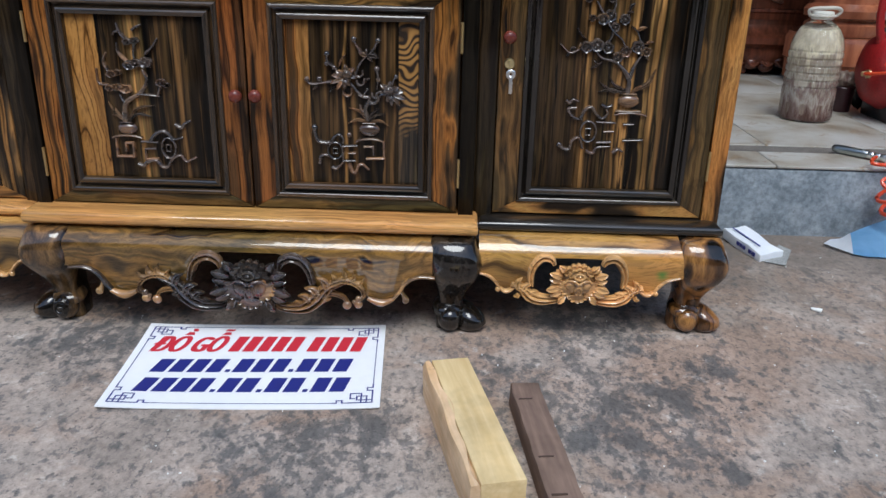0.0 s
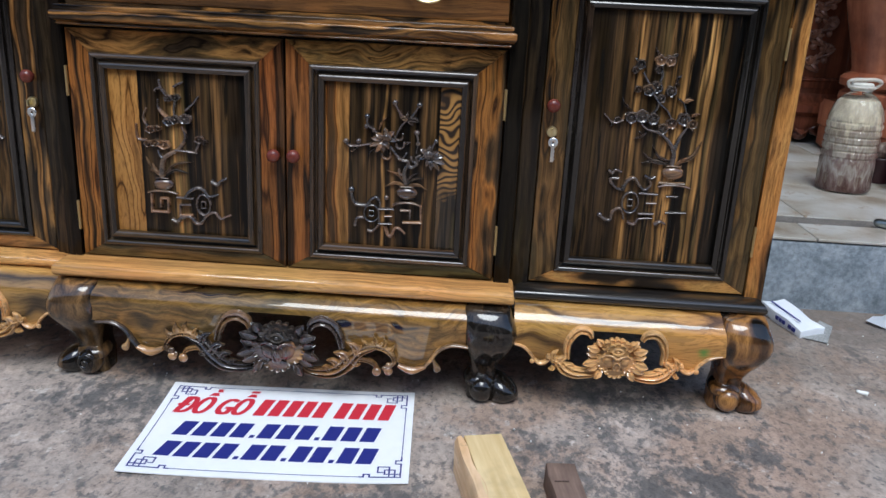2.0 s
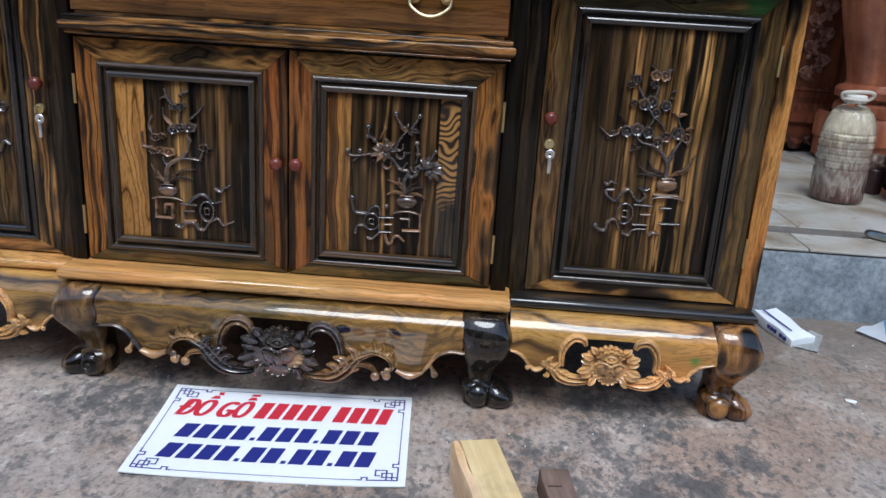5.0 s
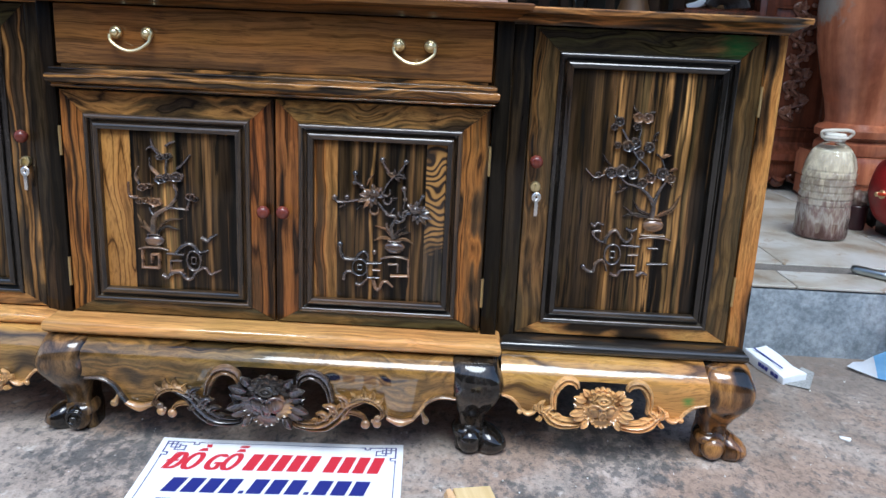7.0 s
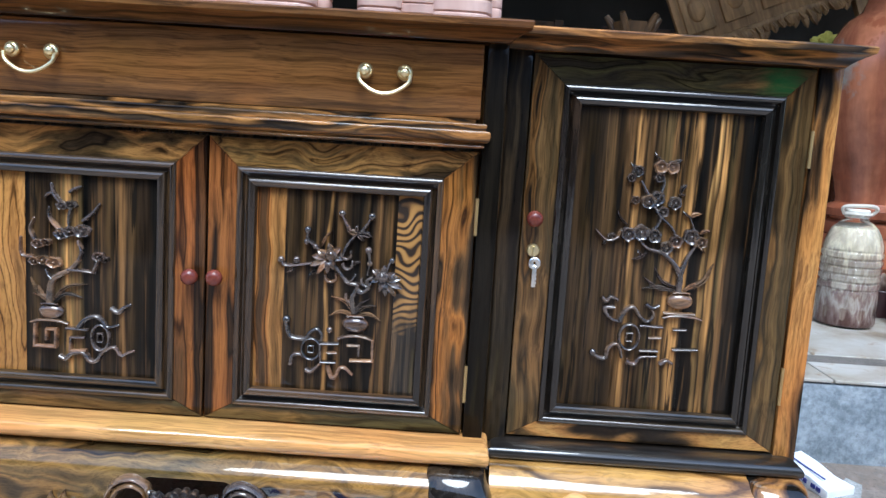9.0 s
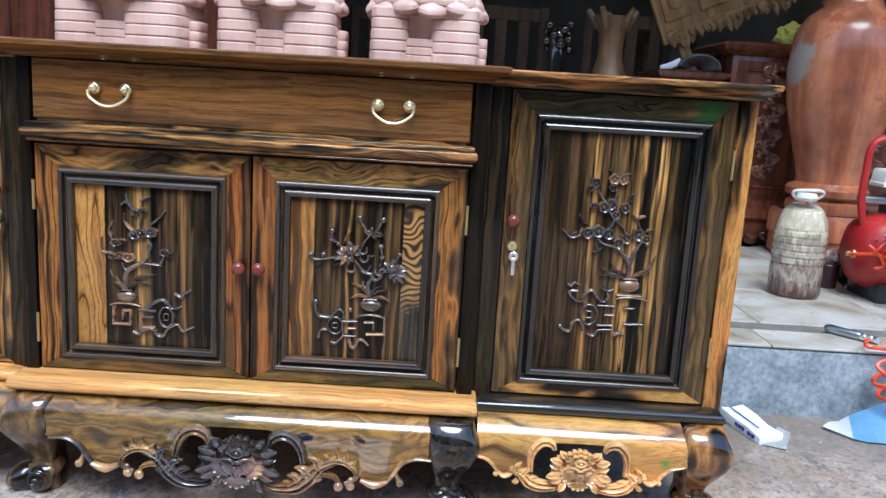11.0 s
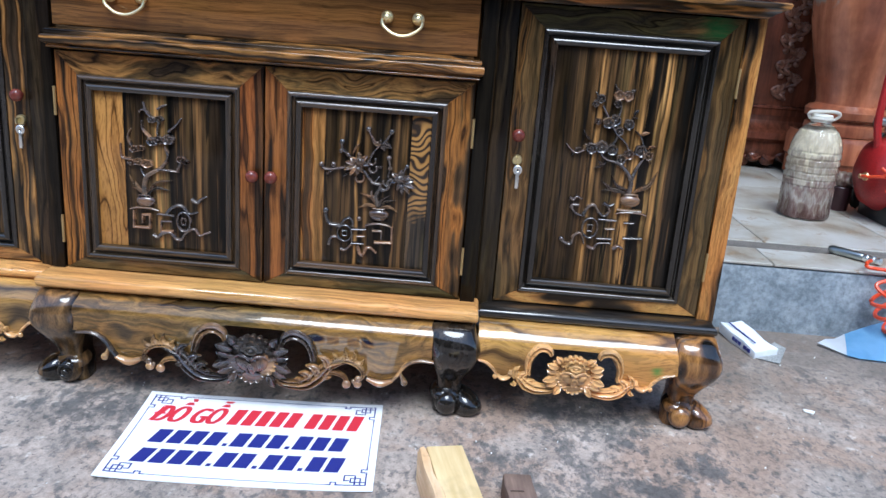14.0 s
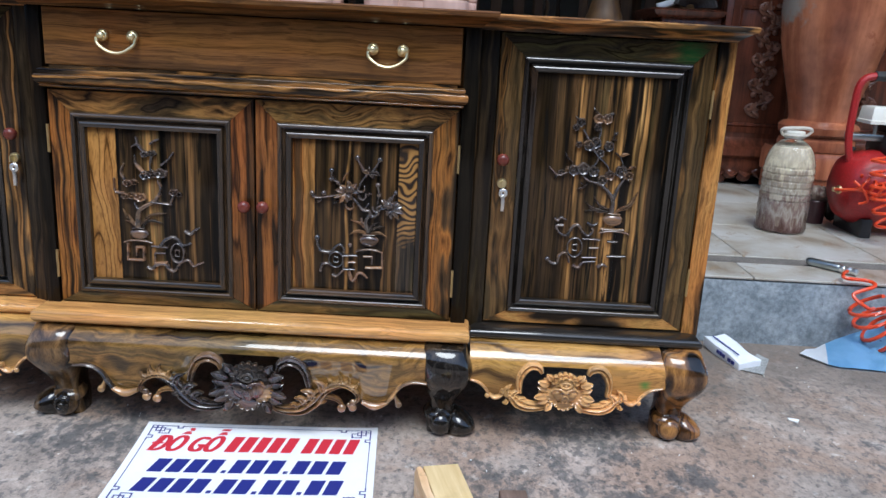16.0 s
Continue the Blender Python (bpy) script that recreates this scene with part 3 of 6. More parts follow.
# shade is put into the facade's colour so the lacquer mirrors something dark
facade = rough_surface("shaded_facade", [(0.3, (0.05, 0.05, 0.045)), (0.7, (0.11, 0.105, 0.095))], 0.6, 0.9, 0.1)
clay = timber("polished_redwood", (0.51, 0.185, 0.092), (0.25, 0.078, 0.042), "z", 9, 0.22, (0.62, (0.34, 0.10, 0.045)), ((-0.235, -0.05, 0.88), 0.12, (0.36, 0.35, 0.30)))
# pale glints on the cabinet's carving are put into this lighter mahogany colour
glint_mahogany = timber("glint_mahogany", (0.28, 0.13, 0.082), (0.11, 0.04, 0.025), "z", 60, 0.32)
mahogany = timber("mahogany", (0.165, 0.048, 0.024), (0.070, 0.022, 0.012), "z", 30, 0.25)
raw_wood = timber("raw_brown_wood", (0.52, 0.28, 0.10), (0.26, 0.13, 0.045), "z", 30, 0.6)
tan_wood = timber("turned_brown_wood", (0.15, 0.078, 0.028), (0.07, 0.036, 0.014), "z", 24, 0.5)
# raw wood again, with the shade deep in the shop put into its colour
dim_wood = timber("shaded_raw_wood", (0.105, 0.050, 0.018), (0.045, 0.020, 0.008), "z", 24, 0.8)
pine = timber("sawn_pine", (0.78, 0.60, 0.33), (0.66, 0.47, 0.22), "y", 60, 0.75)
bark = timber("sapwood_edge", (0.82, 0.58, 0.36), (0.66, 0.40, 0.20), "y", 50, 0.75, (0.63, (0.28, 0.17, 0.10)))
cut_wood = timber("sawn_dark_wood", (0.09, 0.055, 0.04), (0.05, 0.03, 0.022), "x", 60, 0.9)
old_wood = timber("weathered_wood", (0.25, 0.165, 0.125), (0.14, 0.09, 0.07), "y", 50, 0.85)
pink_wood = timber("pale_pink_wood", (0.72, 0.50, 0.43), (0.58, 0.36, 0.30), "z", 16, 0.5)
maroon = rough_surface("maroon_enamel", [(0.3, (0.035, 0.012, 0.016)), (0.7, (0.06, 0.018, 0.022))], 12, 0.35, 0.03, grit=None)
red_paint = rough_surface("red_paint", [(0.3, (0.30, 0.012, 0.014)), (0.7, (0.42, 0.022, 0.022))], 6, 0.38, 0.02)
sign_face = rough_surface("printed_plastic", [(0.3, (0.86, 0.87, 0.88)), (0.7, (0.92, 0.92, 0.93))], 5, 0.42, 0.01, grit=None)
paper = rough_surface("white_card", [(0.3, (0.72, 0.76, 0.82)), (0.7, (0.84, 0.86, 0.89))], 14, 0.7, 0.05, grit=None)
grit_paper = rough_surface("grey_grit_paper", [(0.3, (0.27, 0.28, 0.28)), (0.7, (0.36, 0.37, 0.36))], 20, 0.9, 0.3)
blue_sheet = rough_surface("blue_sheet", [(0.36, (0.16, 0.40, 0.66)), (0.6, (0.26, 0.52, 0.78))], 9, 0.65, 0.05, grit=None)
rag_cloth = rough_surface("grey_rag", [(0.3, (0.05, 0.048, 0.045)), (0.7, (0.15, 0.147, 0.143))], 9, 0.95, 0.4)
bottle_skin = cloudy_plastic()
varnish = timber("brown_varnish", (0.40, 0.33, 0.27), (0.13, 0.055, 0.042), "z", 70, 0.4)


def dried_residue():
    """Varnish dregs: red-brown at the foot, drips in the middle, cream film above."""
    m, nodes, links, b = material("dried_residue", (0.6, 0.55, 0.45), 0.6)
    co = nodes.new("ShaderNodeTexCoord")
    mp = nodes.new("ShaderNodeMapping")
    mp.inputs["Scale"].default_value = (1.7, 1.7, 0.45)
    links.new(co.outputs["Object"], mp.inputs["Vector"])
    drip, split = noise_tex(nodes, 26.0, 5, 0.6, 0.4), nodes.new("ShaderNodeSeparateXYZ")
    links.new(mp.outputs[0], drip.inputs["Vector"])
    links.new(co.outputs["Object"], split.inputs[0])
    level = nodes.new("ShaderNodeMath")
    level.operation = "MULTIPLY_ADD"
    level.inputs[1].default_value = 0.24
    links.new(drip.outputs[0], level.inputs[0])
    links.new(split.outputs[2], level.inputs[2])
    tone = ramp(nodes, [(0.13, (0.11, 0.045, 0.036)), (0.17, (0.26, 0.18, 0.16)), (0.20, (0.50, 0.45, 0.40)), (0.23, (0.24, 0.15, 0.13)), (0.27, (0.60, 0.55, 0.46)), (0.31, (0.36, 0.28, 0.22)), (0.36, (0.82, 0.75, 0.58)), (0.41, (0.58, 0.50, 0.36)), (0.46, (0.90, 0.85, 0.70))])
    links.new(level.outputs[0], tone.inputs[0])
    links.new(tone.outputs[0], b.inputs["Base Color"])
    return m


residue = dried_residue()

# ---- builders ----


def part(name, bm, mat, parent=None, label="", sharp=40):
    me = bpy.data.meshes.new(name)
    bm.to_mesh(me)
    bm.free()
    me.materials.append(mat)
    me.shade_smooth()
    me.set_sharp_from_angle(angle=radians(sharp))
    ob = new(name, me)
    if parent:
        ob.parent = parent
    if label:
        ob["label"] = label
    return ob


def thing(name, at, label, category, group=""):
    ob = new(name)
    ob.location, ob.empty_display_size = at, 0.05
    return tagged(ob, label, category, group)


def box(bm, x0, x1, y0, y1, z0, z1, bevel=0.002, segments=2):
    """An axis-aligned box with rounded edges, joined into bm."""
    got = bmesh.ops.create_cube(bm, size=1, matrix=Matrix.LocRotScale(((x0 + x1) / 2, (y0 + y1) / 2, (z0 + z1) / 2), None, (x1 - x0, y1 - y0, z1 - z0)))
    if bevel:
        edges = list({e for v in got["verts"] for e in v.link_edges})
        bmesh.ops.bevel(bm, geom=edges, offset=bevel, segments=segments, profile=0.5, affect="EDGES")
    return bm


def boxed(*args, **kw):
    return box(bmesh.new(), *args, **kw)


def layers(bm, x0, x1, y0, y1, steps):
    """A block of moulded edges: steps of (height, how far it stands out at the front and both ends)."""
    rows = []
    for z, out in steps:
        rows.append([bm.verts.new(p) for p in ((x0 - out, y0 - out, z), (x1 + out, y0 - out, z), (x1 + out, y1, z), (x0 - out, y1, z))])
    for a, b in zip(rows, rows[1:]):
        for n in range(4):
            bm.faces.new((a[n], a[(n + 1) % 4], b[(n + 1) % 4], b[n]))
    bm.faces.new(rows[0][::-1])
    bm.faces.new(rows[-1])
    bmesh.ops.recalc_face_normals(bm, faces=bm.faces)
    return bm


def mitred(bm, rect, side, profile):
    """One side of a frame with mitred corners. profile: (inset from rect, depth y) from outside to inside."""
    x0, x1, z0, z1 = rect
    ends = {"t": lambda i: ((x0 + i, z1 - i), (x1 - i, z1 - i)), "b": lambda i: ((x1 - i, z0 + i), (x0 + i, z0 + i)),
            "l": lambda i: ((x0 + i, z0 + i), (x0 + i, z1 - i)), "r": lambda i: ((x1 - i, z1 - i), (x1 - i, z0 + i))}[side]
    rows = [[bm.verts.new((x, y, z)) for x, z in ends(i)] for i, y in profile]
    for (a, b), (c, d) in zip(rows, rows[1:]):
        bm.faces.new((a, b, d, c))
    for n in (0, 1):
        bm.faces.new([r[n] for r in rows][:: 1 if n else -1])
    bm.faces.new([v for v in (rows[0][1], rows[0][0], rows[-1][0], rows[-1][1])])
    bmesh.ops.recalc_face_normals(bm, faces=bm.faces)
    return bm


def loft(bm, rings, caps=True):
    """Skin over rings of (centre, half width x, half depth y, squareness)."""
    rows = []
    for (x, y, z), a, b, sq in rings:
        row = []
        for n in range(20):
            c, s = math.cos(n * math.tau / 20), math.sin(n * math.tau / 20)
            row.append(bm.verts.new((x + a * math.copysign(abs(c) ** sq, c), y + b * math.copysign(abs(s) ** sq, s), z)))
        rows.append(row)
    for p, q in zip(rows, rows[1:]):
        for n in range(20):
            bm.faces.new((p[n], p[(n + 1) % 20], q[(n + 1) % 20], q[n]))
    if caps:
        bm.faces.new(rows[0][::-1])
        bm.faces.new(rows[-1])
    return bm


def ball(bm, at, size, turn=None, u=14, v=10):
    """A closed ellipsoid of radii size round at, turned by an Euler."""
    m = Matrix.LocRotScale(at, turn or Euler(), size)
    poles = [bm.verts.new(m @ Vector((0, 0, k))) for k in (1, -1)]
    rings = []
    for j in range(1, v):
        t = math.pi * j / v
        rings.append([bm.verts.new(m @ Vector((math.sin(t) * math.cos(q), math.sin(t) * math.sin(q), math.cos(t)))) for q in (k * math.tau / u for k in range(u))])
    for k in range(u):
        n = (k + 1) % u
        bm.faces.new((poles[0], rings[0][k], rings[0][n]))
        bm.faces.new((poles[1], rings[-1][n], rings[-1][k]))
        for p, q in zip(rings, rings[1:]):
            bm.faces.new((p[k], q[k], q[n], p[n]))
    return bm


def spline(points, per=6):
    p = [Vector(q) for q in points]
    p = [2 * p[0] - p[1]] + p + [2 * p[-1] - p[-2]]
    out = []
    for a, b, c, d in zip(p, p[1:], p[2:], p[3:]):
        for n in range(per):
            t = n / per
            out.append(0.5 * (2 * b + (c - a) * t + (2 * a - 5 * b + 4 * c - d) * t**2 + (3 * b - a - 3 * c + d) * t**3))
    return out + [p[-2]]


def tube(bm, points, radius, end=None, sides=8, smooth=True, flat=1.0):
    """A round bar along points, from radius to end."""
    path = spline(points) if smooth else [Vector(q) for q in points]
    end = radius if end is None else end
    rows, up = [], Vector((0, 1, 0))
    for n, p in enumerate(path):
        way = (path[min(n + 1, len(path) - 1)] - path[max(n - 1, 0)]).normalized()
        if abs(way.dot(up)) > 0.95:
            up = Vector((1, 0, 0))
        side = way.cross(up).normalized()
        top = side.cross(way).normalized()
        r = radius + (end - radius) * n / (len(path) - 1)
        rows.append([bm.verts.new(p + r * (math.cos(a) * side + flat * math.sin(a) * top)) for a in (k * math.tau / sides for k in range(sides))])
    for a, b in zip(rows, rows[1:]):
        for k in range(sides):
            bm.faces.new((a[k], a[(k + 1) % sides], b[(k + 1) % sides], b[k]))
    bm.faces.new(rows[0][::-1])
    bm.faces.new(rows[-1])
    return bm


def lathe(bm, profile, at=(0, 0, 0), steps=40):
    """A turned body from (radius, height) pairs."""
    rows = [[bm.verts.new((at[0] + r * math.cos(k * math.tau / steps), at[1] + r * math.sin(k * math.tau / steps), at[2] + z)) for k in range(steps)] for r, z in profile]
    for a, b in zip(rows, rows[1:]):
        for k in range(steps):
            bm.faces.new((a[k], a[(k + 1) % steps], b[(k + 1) % steps], b[k]))
    bm.faces.new(rows[0][::-1])
    bm.faces.new(rows[-1])
    return bm


# ---- setting ----
STEP_Y, STEP_Z = 0.647, 0.21


def structure(name, bm, mat, label, category):
    return tagged(part(name, bm, mat), label, category, kind="structure")


bm = bmesh.new()
for x, y in ((-60, -60), (60, -60), (60, STEP_Y + 0.2), (-60, STEP_Y + 0.2)):
    bm.verts.new((x, y, 0))
bm.faces.new(bm.verts)
structure("ground", bm, ground_mat, "worn stained grey-brown concrete ground", "ground")
structure("step", boxed(-6, 8, STEP_Y, 8, -0.25, STEP_Z - 0.012, bevel=0.006), cement, "rough grey-blue cement step below the shop floor", "step")
floor = structure("floor", boxed(-6, 8, STEP_Y + 0.01, 8, STEP_Z - 0.02, STEP_Z - 0.004, bevel=0), grout, "dirty cream tiled shop floor with dark joints", "floor")
# assumed walls and an unseen ceiling, added to keep daylight out of the shop
structure("wall_back", boxed(-6, 8, 5.0, 5.2, STEP_Z, 3.6, bevel=0), plaster, "assumed shop back wall, coloured dark for the dim interior", "wall")
structure("wall_west", boxed(-4.2, -4.0, 0.9, 5.0, STEP_Z, 3.6, bevel=0), plaster, "unseen dark grey side wall added to enclose the shop", "wall")
structure("wall_east", boxed(5.0, 5.2, 0.9, 5.0, STEP_Z, 3.6, bevel=0), plaster, "unseen dark grey side wall added to enclose the shop", "wall")
structure("ceiling", boxed(-6, 8, 0.9, 5.2, 3.0, 3.15, bevel=0), plaster, "unseen dark grey ceiling added to keep the shop dim", "ceiling")
# unseen facade behind the camera, added only to shape reflections
structure("backdrop", boxed(-50, 50, -9.3, -9, 0, 5.5, bevel=0), facade, "unseen plain facade added to give the lacquer dark reflections", "facade")

# ---- sideboard ----
sideboard = thing("sideboard", (0, 0, 0), "glossy striped ebony sideboard with carved doors and scrolled feet", "sideboard")
SET = 0.03  # how far the side wings stand back

part("centre_carcass", boxed(-0.452, 0.452, 0.03, 0.42, 0.225, 0.88), dark_z, sideboard)
for s, name in ((1, "wing_carcass"), (-1, "wing_carcass")):
    part(name, boxed(*sorted((s * 0.452, s * 0.972)), SET + 0.03, 0.42, 0.225, 0.875), dark_z, sideboard)

# posts of the face frame
for x0, x1, y, mat in ((-0.455, -0.428, 0, dusk_z), (0.424, 0.455, 0, dusk_z), (-0.496, -0.455, SET, shade_z), (0.455, 0.494, SET, shade_z), (-0.972, -0.936, SET, mixed_z), (0.936, 0.972, SET, edge_z)):
    part("post", boxed(x0, x1, y - 0.004, y + 0.03, 0.24, 0.878), mat, sideboard)

# base slabs, top slabs and the moulding under the drawer
ROUND = [(0.0, -0.012), (0.003, -0.004), (0.009, 0.0), (0.021, 0.0), (0.027, -0.004), (0.030, -0.012)]
part("base_slab", layers(bmesh.new(), -0.466, 0.466, -0.06, 0.42, [(0.225 + z, o) for z, o in ROUND]), honey_x, sideboard, "rounded amber wooden base slab")
NOSE = [(0.0, -0.011), (0.0025, -0.004), (0.0065, -0.0005), (0.0115, 0.0), (0.0165, -0.0018), (0.0210, -0.0060), (0.0240, -0.0115), (0.0258, -0.0180), (0.0266, -0.0260)]
for s, mat in ((1, jet_x), (-1, light_x)):
    x0, x1 = sorted((s * 0.466, s * 0.975))
    part("base_slab", layers(bmesh.new(), x0, x1, -0.010, 0.42, [(0.222 + z, o) for z, o in NOSE]), mat, sideboard)
CROWN = [(0.0, 0.0), (0.004, 0.004), (0.009, 0.010), (0.014, 0.018), (0.018, 0.026), (0.020, 0.03), (0.028, 0.032), (0.031, 0.029)]
part("top_slab", layers(bmesh.new(), -0.455, 0.455, -0.02, 0.43, [(0.876 + z, o) for z, o in CROWN]), umber_x, sideboard)
for s in (1, -1):
    x0, x1 = sorted((s * 0.44, s * 0.965))
    part("top_slab", layers(bmesh.new(), x0, x1, SET - 0.02, 0.43, [(0.873 + z, o) for z, o in CROWN]), mixed_x, sideboard)
RAIL = [(0.0, -0.02), (0.001, 0.0), (0.004, 0.003), (0.008, 0.001), (0.010, 0.007), (0.014, 0.010), (0.0235, 0.011), (0.0265, 0.009), (0.0275, 0.003), (0.0350, 0.005), (0.0368, 0.0043), (0.0379, 0.0028), (0.0384, 0.0005), (0.0386, -0.0125), (0.0442, -0.0126), (0.0443, -0.03)]
part("moulding", layers(bmesh.new(), -0.424, 0.424, -0.022, 0.03, [(0.717 + z, o) for z, o in RAIL]), mixed_x, sideboard)


def knob(parent, x, y, z):
    bm = bmesh.new()
    lathe(bm, [(0.006, 0), (0.006, 0.010), (0.012, 0.012), (0.0135, 0.018), (0.012, 0.024), (0.007, 0.028), (0.001, 0.029)], steps=20)
    bmesh.ops.transform(bm, matrix=pose(x, y, z, 90), verts=bm.verts)
    return part("knob", bm, red_wood, parent, "round red-brown wooden knob")


def door(x0, x1, z0, z1, y, mats, boards, rect, bead):
    """A framed door: mitred rails, a stepped dark moulding and a panel of glued boards."""
    leaf = new("door")
    leaf.parent = sideboard
    gap = 0.002
    out = (x0 + gap, x1 - gap, z0 + gap, z1 - gap)
    ix0, ix1, iz0, iz1 = rect
    insets = {"t": z1 - gap - iz1, "b": iz0 - z0 - gap, "l": ix0 - x0 - gap, "r": x1 - gap - ix1}
    for side, name in (("t", "rail"), ("b", "rail"), ("l", "stile"), ("r", "stile")):
        bm = bmesh.new()
        corners = {"t": [(out[0], out[3]), (out[1], out[3]), (ix1, iz1), (ix0, iz1)], "b": [(out[1], out[2]), (out[0], out[2]), (ix0, iz0), (ix1, iz0)],
                   "l": [(out[0], out[2]), (out[0], out[3]), (ix0, iz1), (ix0, iz0)], "r": [(out[1], out[3]), (out[1], out[2]), (ix1, iz0), (ix1, iz1)]}[side]
        front = [bm.verts.new((x, y, z)) for x, z in corners]
        back = [bm.verts.new((x, y + 0.02, z)) for x, z in corners]
        bm.faces.new(front)
        bm.faces.new(back[::-1])
        for n in range(4):
            bm.faces.new((front[n], back[n], back[(n + 1) % 4], front[(n + 1) % 4]))
        bmesh.ops.recalc_face_normals(bm, faces=bm.faces)
        bmesh.ops.bevel(bm, geom=[e for e in bm.edges if all(v.co.y < y + 0.001 for v in e.verts)], offset=0.0012, segments=2, affect="EDGES")
        part(name, bm, mats[side], leaf)
    prof = [(-0.0015, y + 0.004), (-0.0010, y - 0.0025), (0.0000, y - 0.0042), (0.0019, y - 0.0052), (0.0038, y - 0.0060), (0.0050, y - 0.0062), (0.0064, y - 0.0055), (0.0079, y - 0.0044), (0.0090, y + 0.001), (0.0105, y + 0.0050), (0.0125, y + 0.0058),
            (0.0148, y + 0.0045), (0.0160, y - 0.002), (0.0168, y - 0.0036), (0.0186, y - 0.0046), (0.0205, y - 0.0056), (0.0222, y - 0.0058), (0.0250, y - 0.0046), (0.0278, y - 0.0032), (0.0292, y + 0.001), (0.0305, y + 0.009)]
    for side in "tblr":
        part("panel_moulding", mitred(bmesh.new(), rect, side, prof), bead[0] if side in "tb" else bead[1], leaf)
    i = 0.028
    for a, b, mat in boards:
        part("board", boxed(max(a, ix0 + i), min(b, ix1 - i), y + 0.006, y + 0.018, iz0 + i, iz1 - i, bevel=0.0004), mat, leaf)
    return leaf


def hinge(leaf, x, y, z0, z1):
    bm = bmesh.new()
    tube(bm, [(x, y, z0), (x, y, z1)], 0.003, smooth=False)
    part("hinge", bm, plain["old_brass"], leaf, "thin brass hinge barrel")


DZ0, DZ1 = 0.256, 0.714
left_door = door(-0.426, 0, DZ0, DZ1, 0, {"t": tawny_x, "b": green_x, "l": ambery_z, "r": rust_z},
                 [(-0.36, -0.292, flame_z), (-0.292, -0.239, left_figure), (-0.239, -0.188, left_figure), (-0.188, -0.06, left_figure)], (-0.379, -0.05, 0.284, 0.667), (moulding_x, moulding_z))
right_door = door(0, 0.422, DZ0, DZ1, 0, {"t": tawny_x, "b": green_x, "l": rust_z, "r": ambery_z},
                  [(0.06, 0.124, sap_z), (0.124, 0.20, right_figure), (0.20, 0.300, right_figure), (0.300, 0.36, zebra_z)], (0.048, 0.368, 0.284, 0.667), (moulding_x, moulding_z))
wing_door = door(0.495, 0.935, 0.25, 0.872, SET, {"t": stained_x, "b": blotched_x, "l": tan_z, "r": tan_z},
                 [(0.55, 0.66, wing_figure), (0.66, 0.77, wing_figure), (0.77, 0.88, wing_figure)], (0.547, 0.889, 0.279, 0.825), (jet_x, jet_z))
far_door = door(-0.935, -0.497, 0.25, 0.872, SET, {"t": green_x, "b": light_x, "l": mixed_z, "r": mixed_z},
                [(-0.88, -0.74, mixed_z), (-0.74, -0.56, dark_z)], (-0.889, -0.547, 0.279, 0.825), (jet_x, jet_z))
knob(left_door, -0.020, 0, 0.491)
knob(right_door, 0.019, 0, 0.492)
knob(wing_door, 0.515, SET, 0.614)
knob(far_door, -0.515, SET, 0.614)
for z0, z1 in ((0.583, 0.641), (0.313, 0.373)):
    hinge(left_door, -0.427, -0.003, z0, z1)
    hinge(right_door, 0.4225, -0.003, z0, z1)
for z0, z1 in ((0.719, 0.777), (0.334, 0.396)):
    hinge(wing_door, 0.9355, SET - 0.003, z0, z1)

# drawer
drawer = part("drawer", boxed(-0.422, 0.418, -0.004, 0.3, 0.762, 0.874), umber_x, sideboard, "plain brown ebony drawer front")
for x in (-0.269, 0.270):
    bm = bmesh.new()
    for s in (-1, 1):
        ball(bm, (x + s * 0.030, -0.012, 0.824), (0.012, 0.008, 0.012))
        ball(bm, (x + s * 0.030, -0.018, 0.824), (0.008, 0.008, 0.008))
    tube(bm, [(x - 0.039, -0.02, 0.82), (x - 0.036, -0.022, 0.808), (x - 0.018, -0.024, 0.795), (x, -0.024, 0.791), (x + 0.018, -0.024, 0.795), (x + 0.036, -0.022, 0.808), (x + 0.039, -0.02, 0.82)], 0.003)
    part("handle", bm, plain["brass"], drawer, "curved polished brass bail handle")


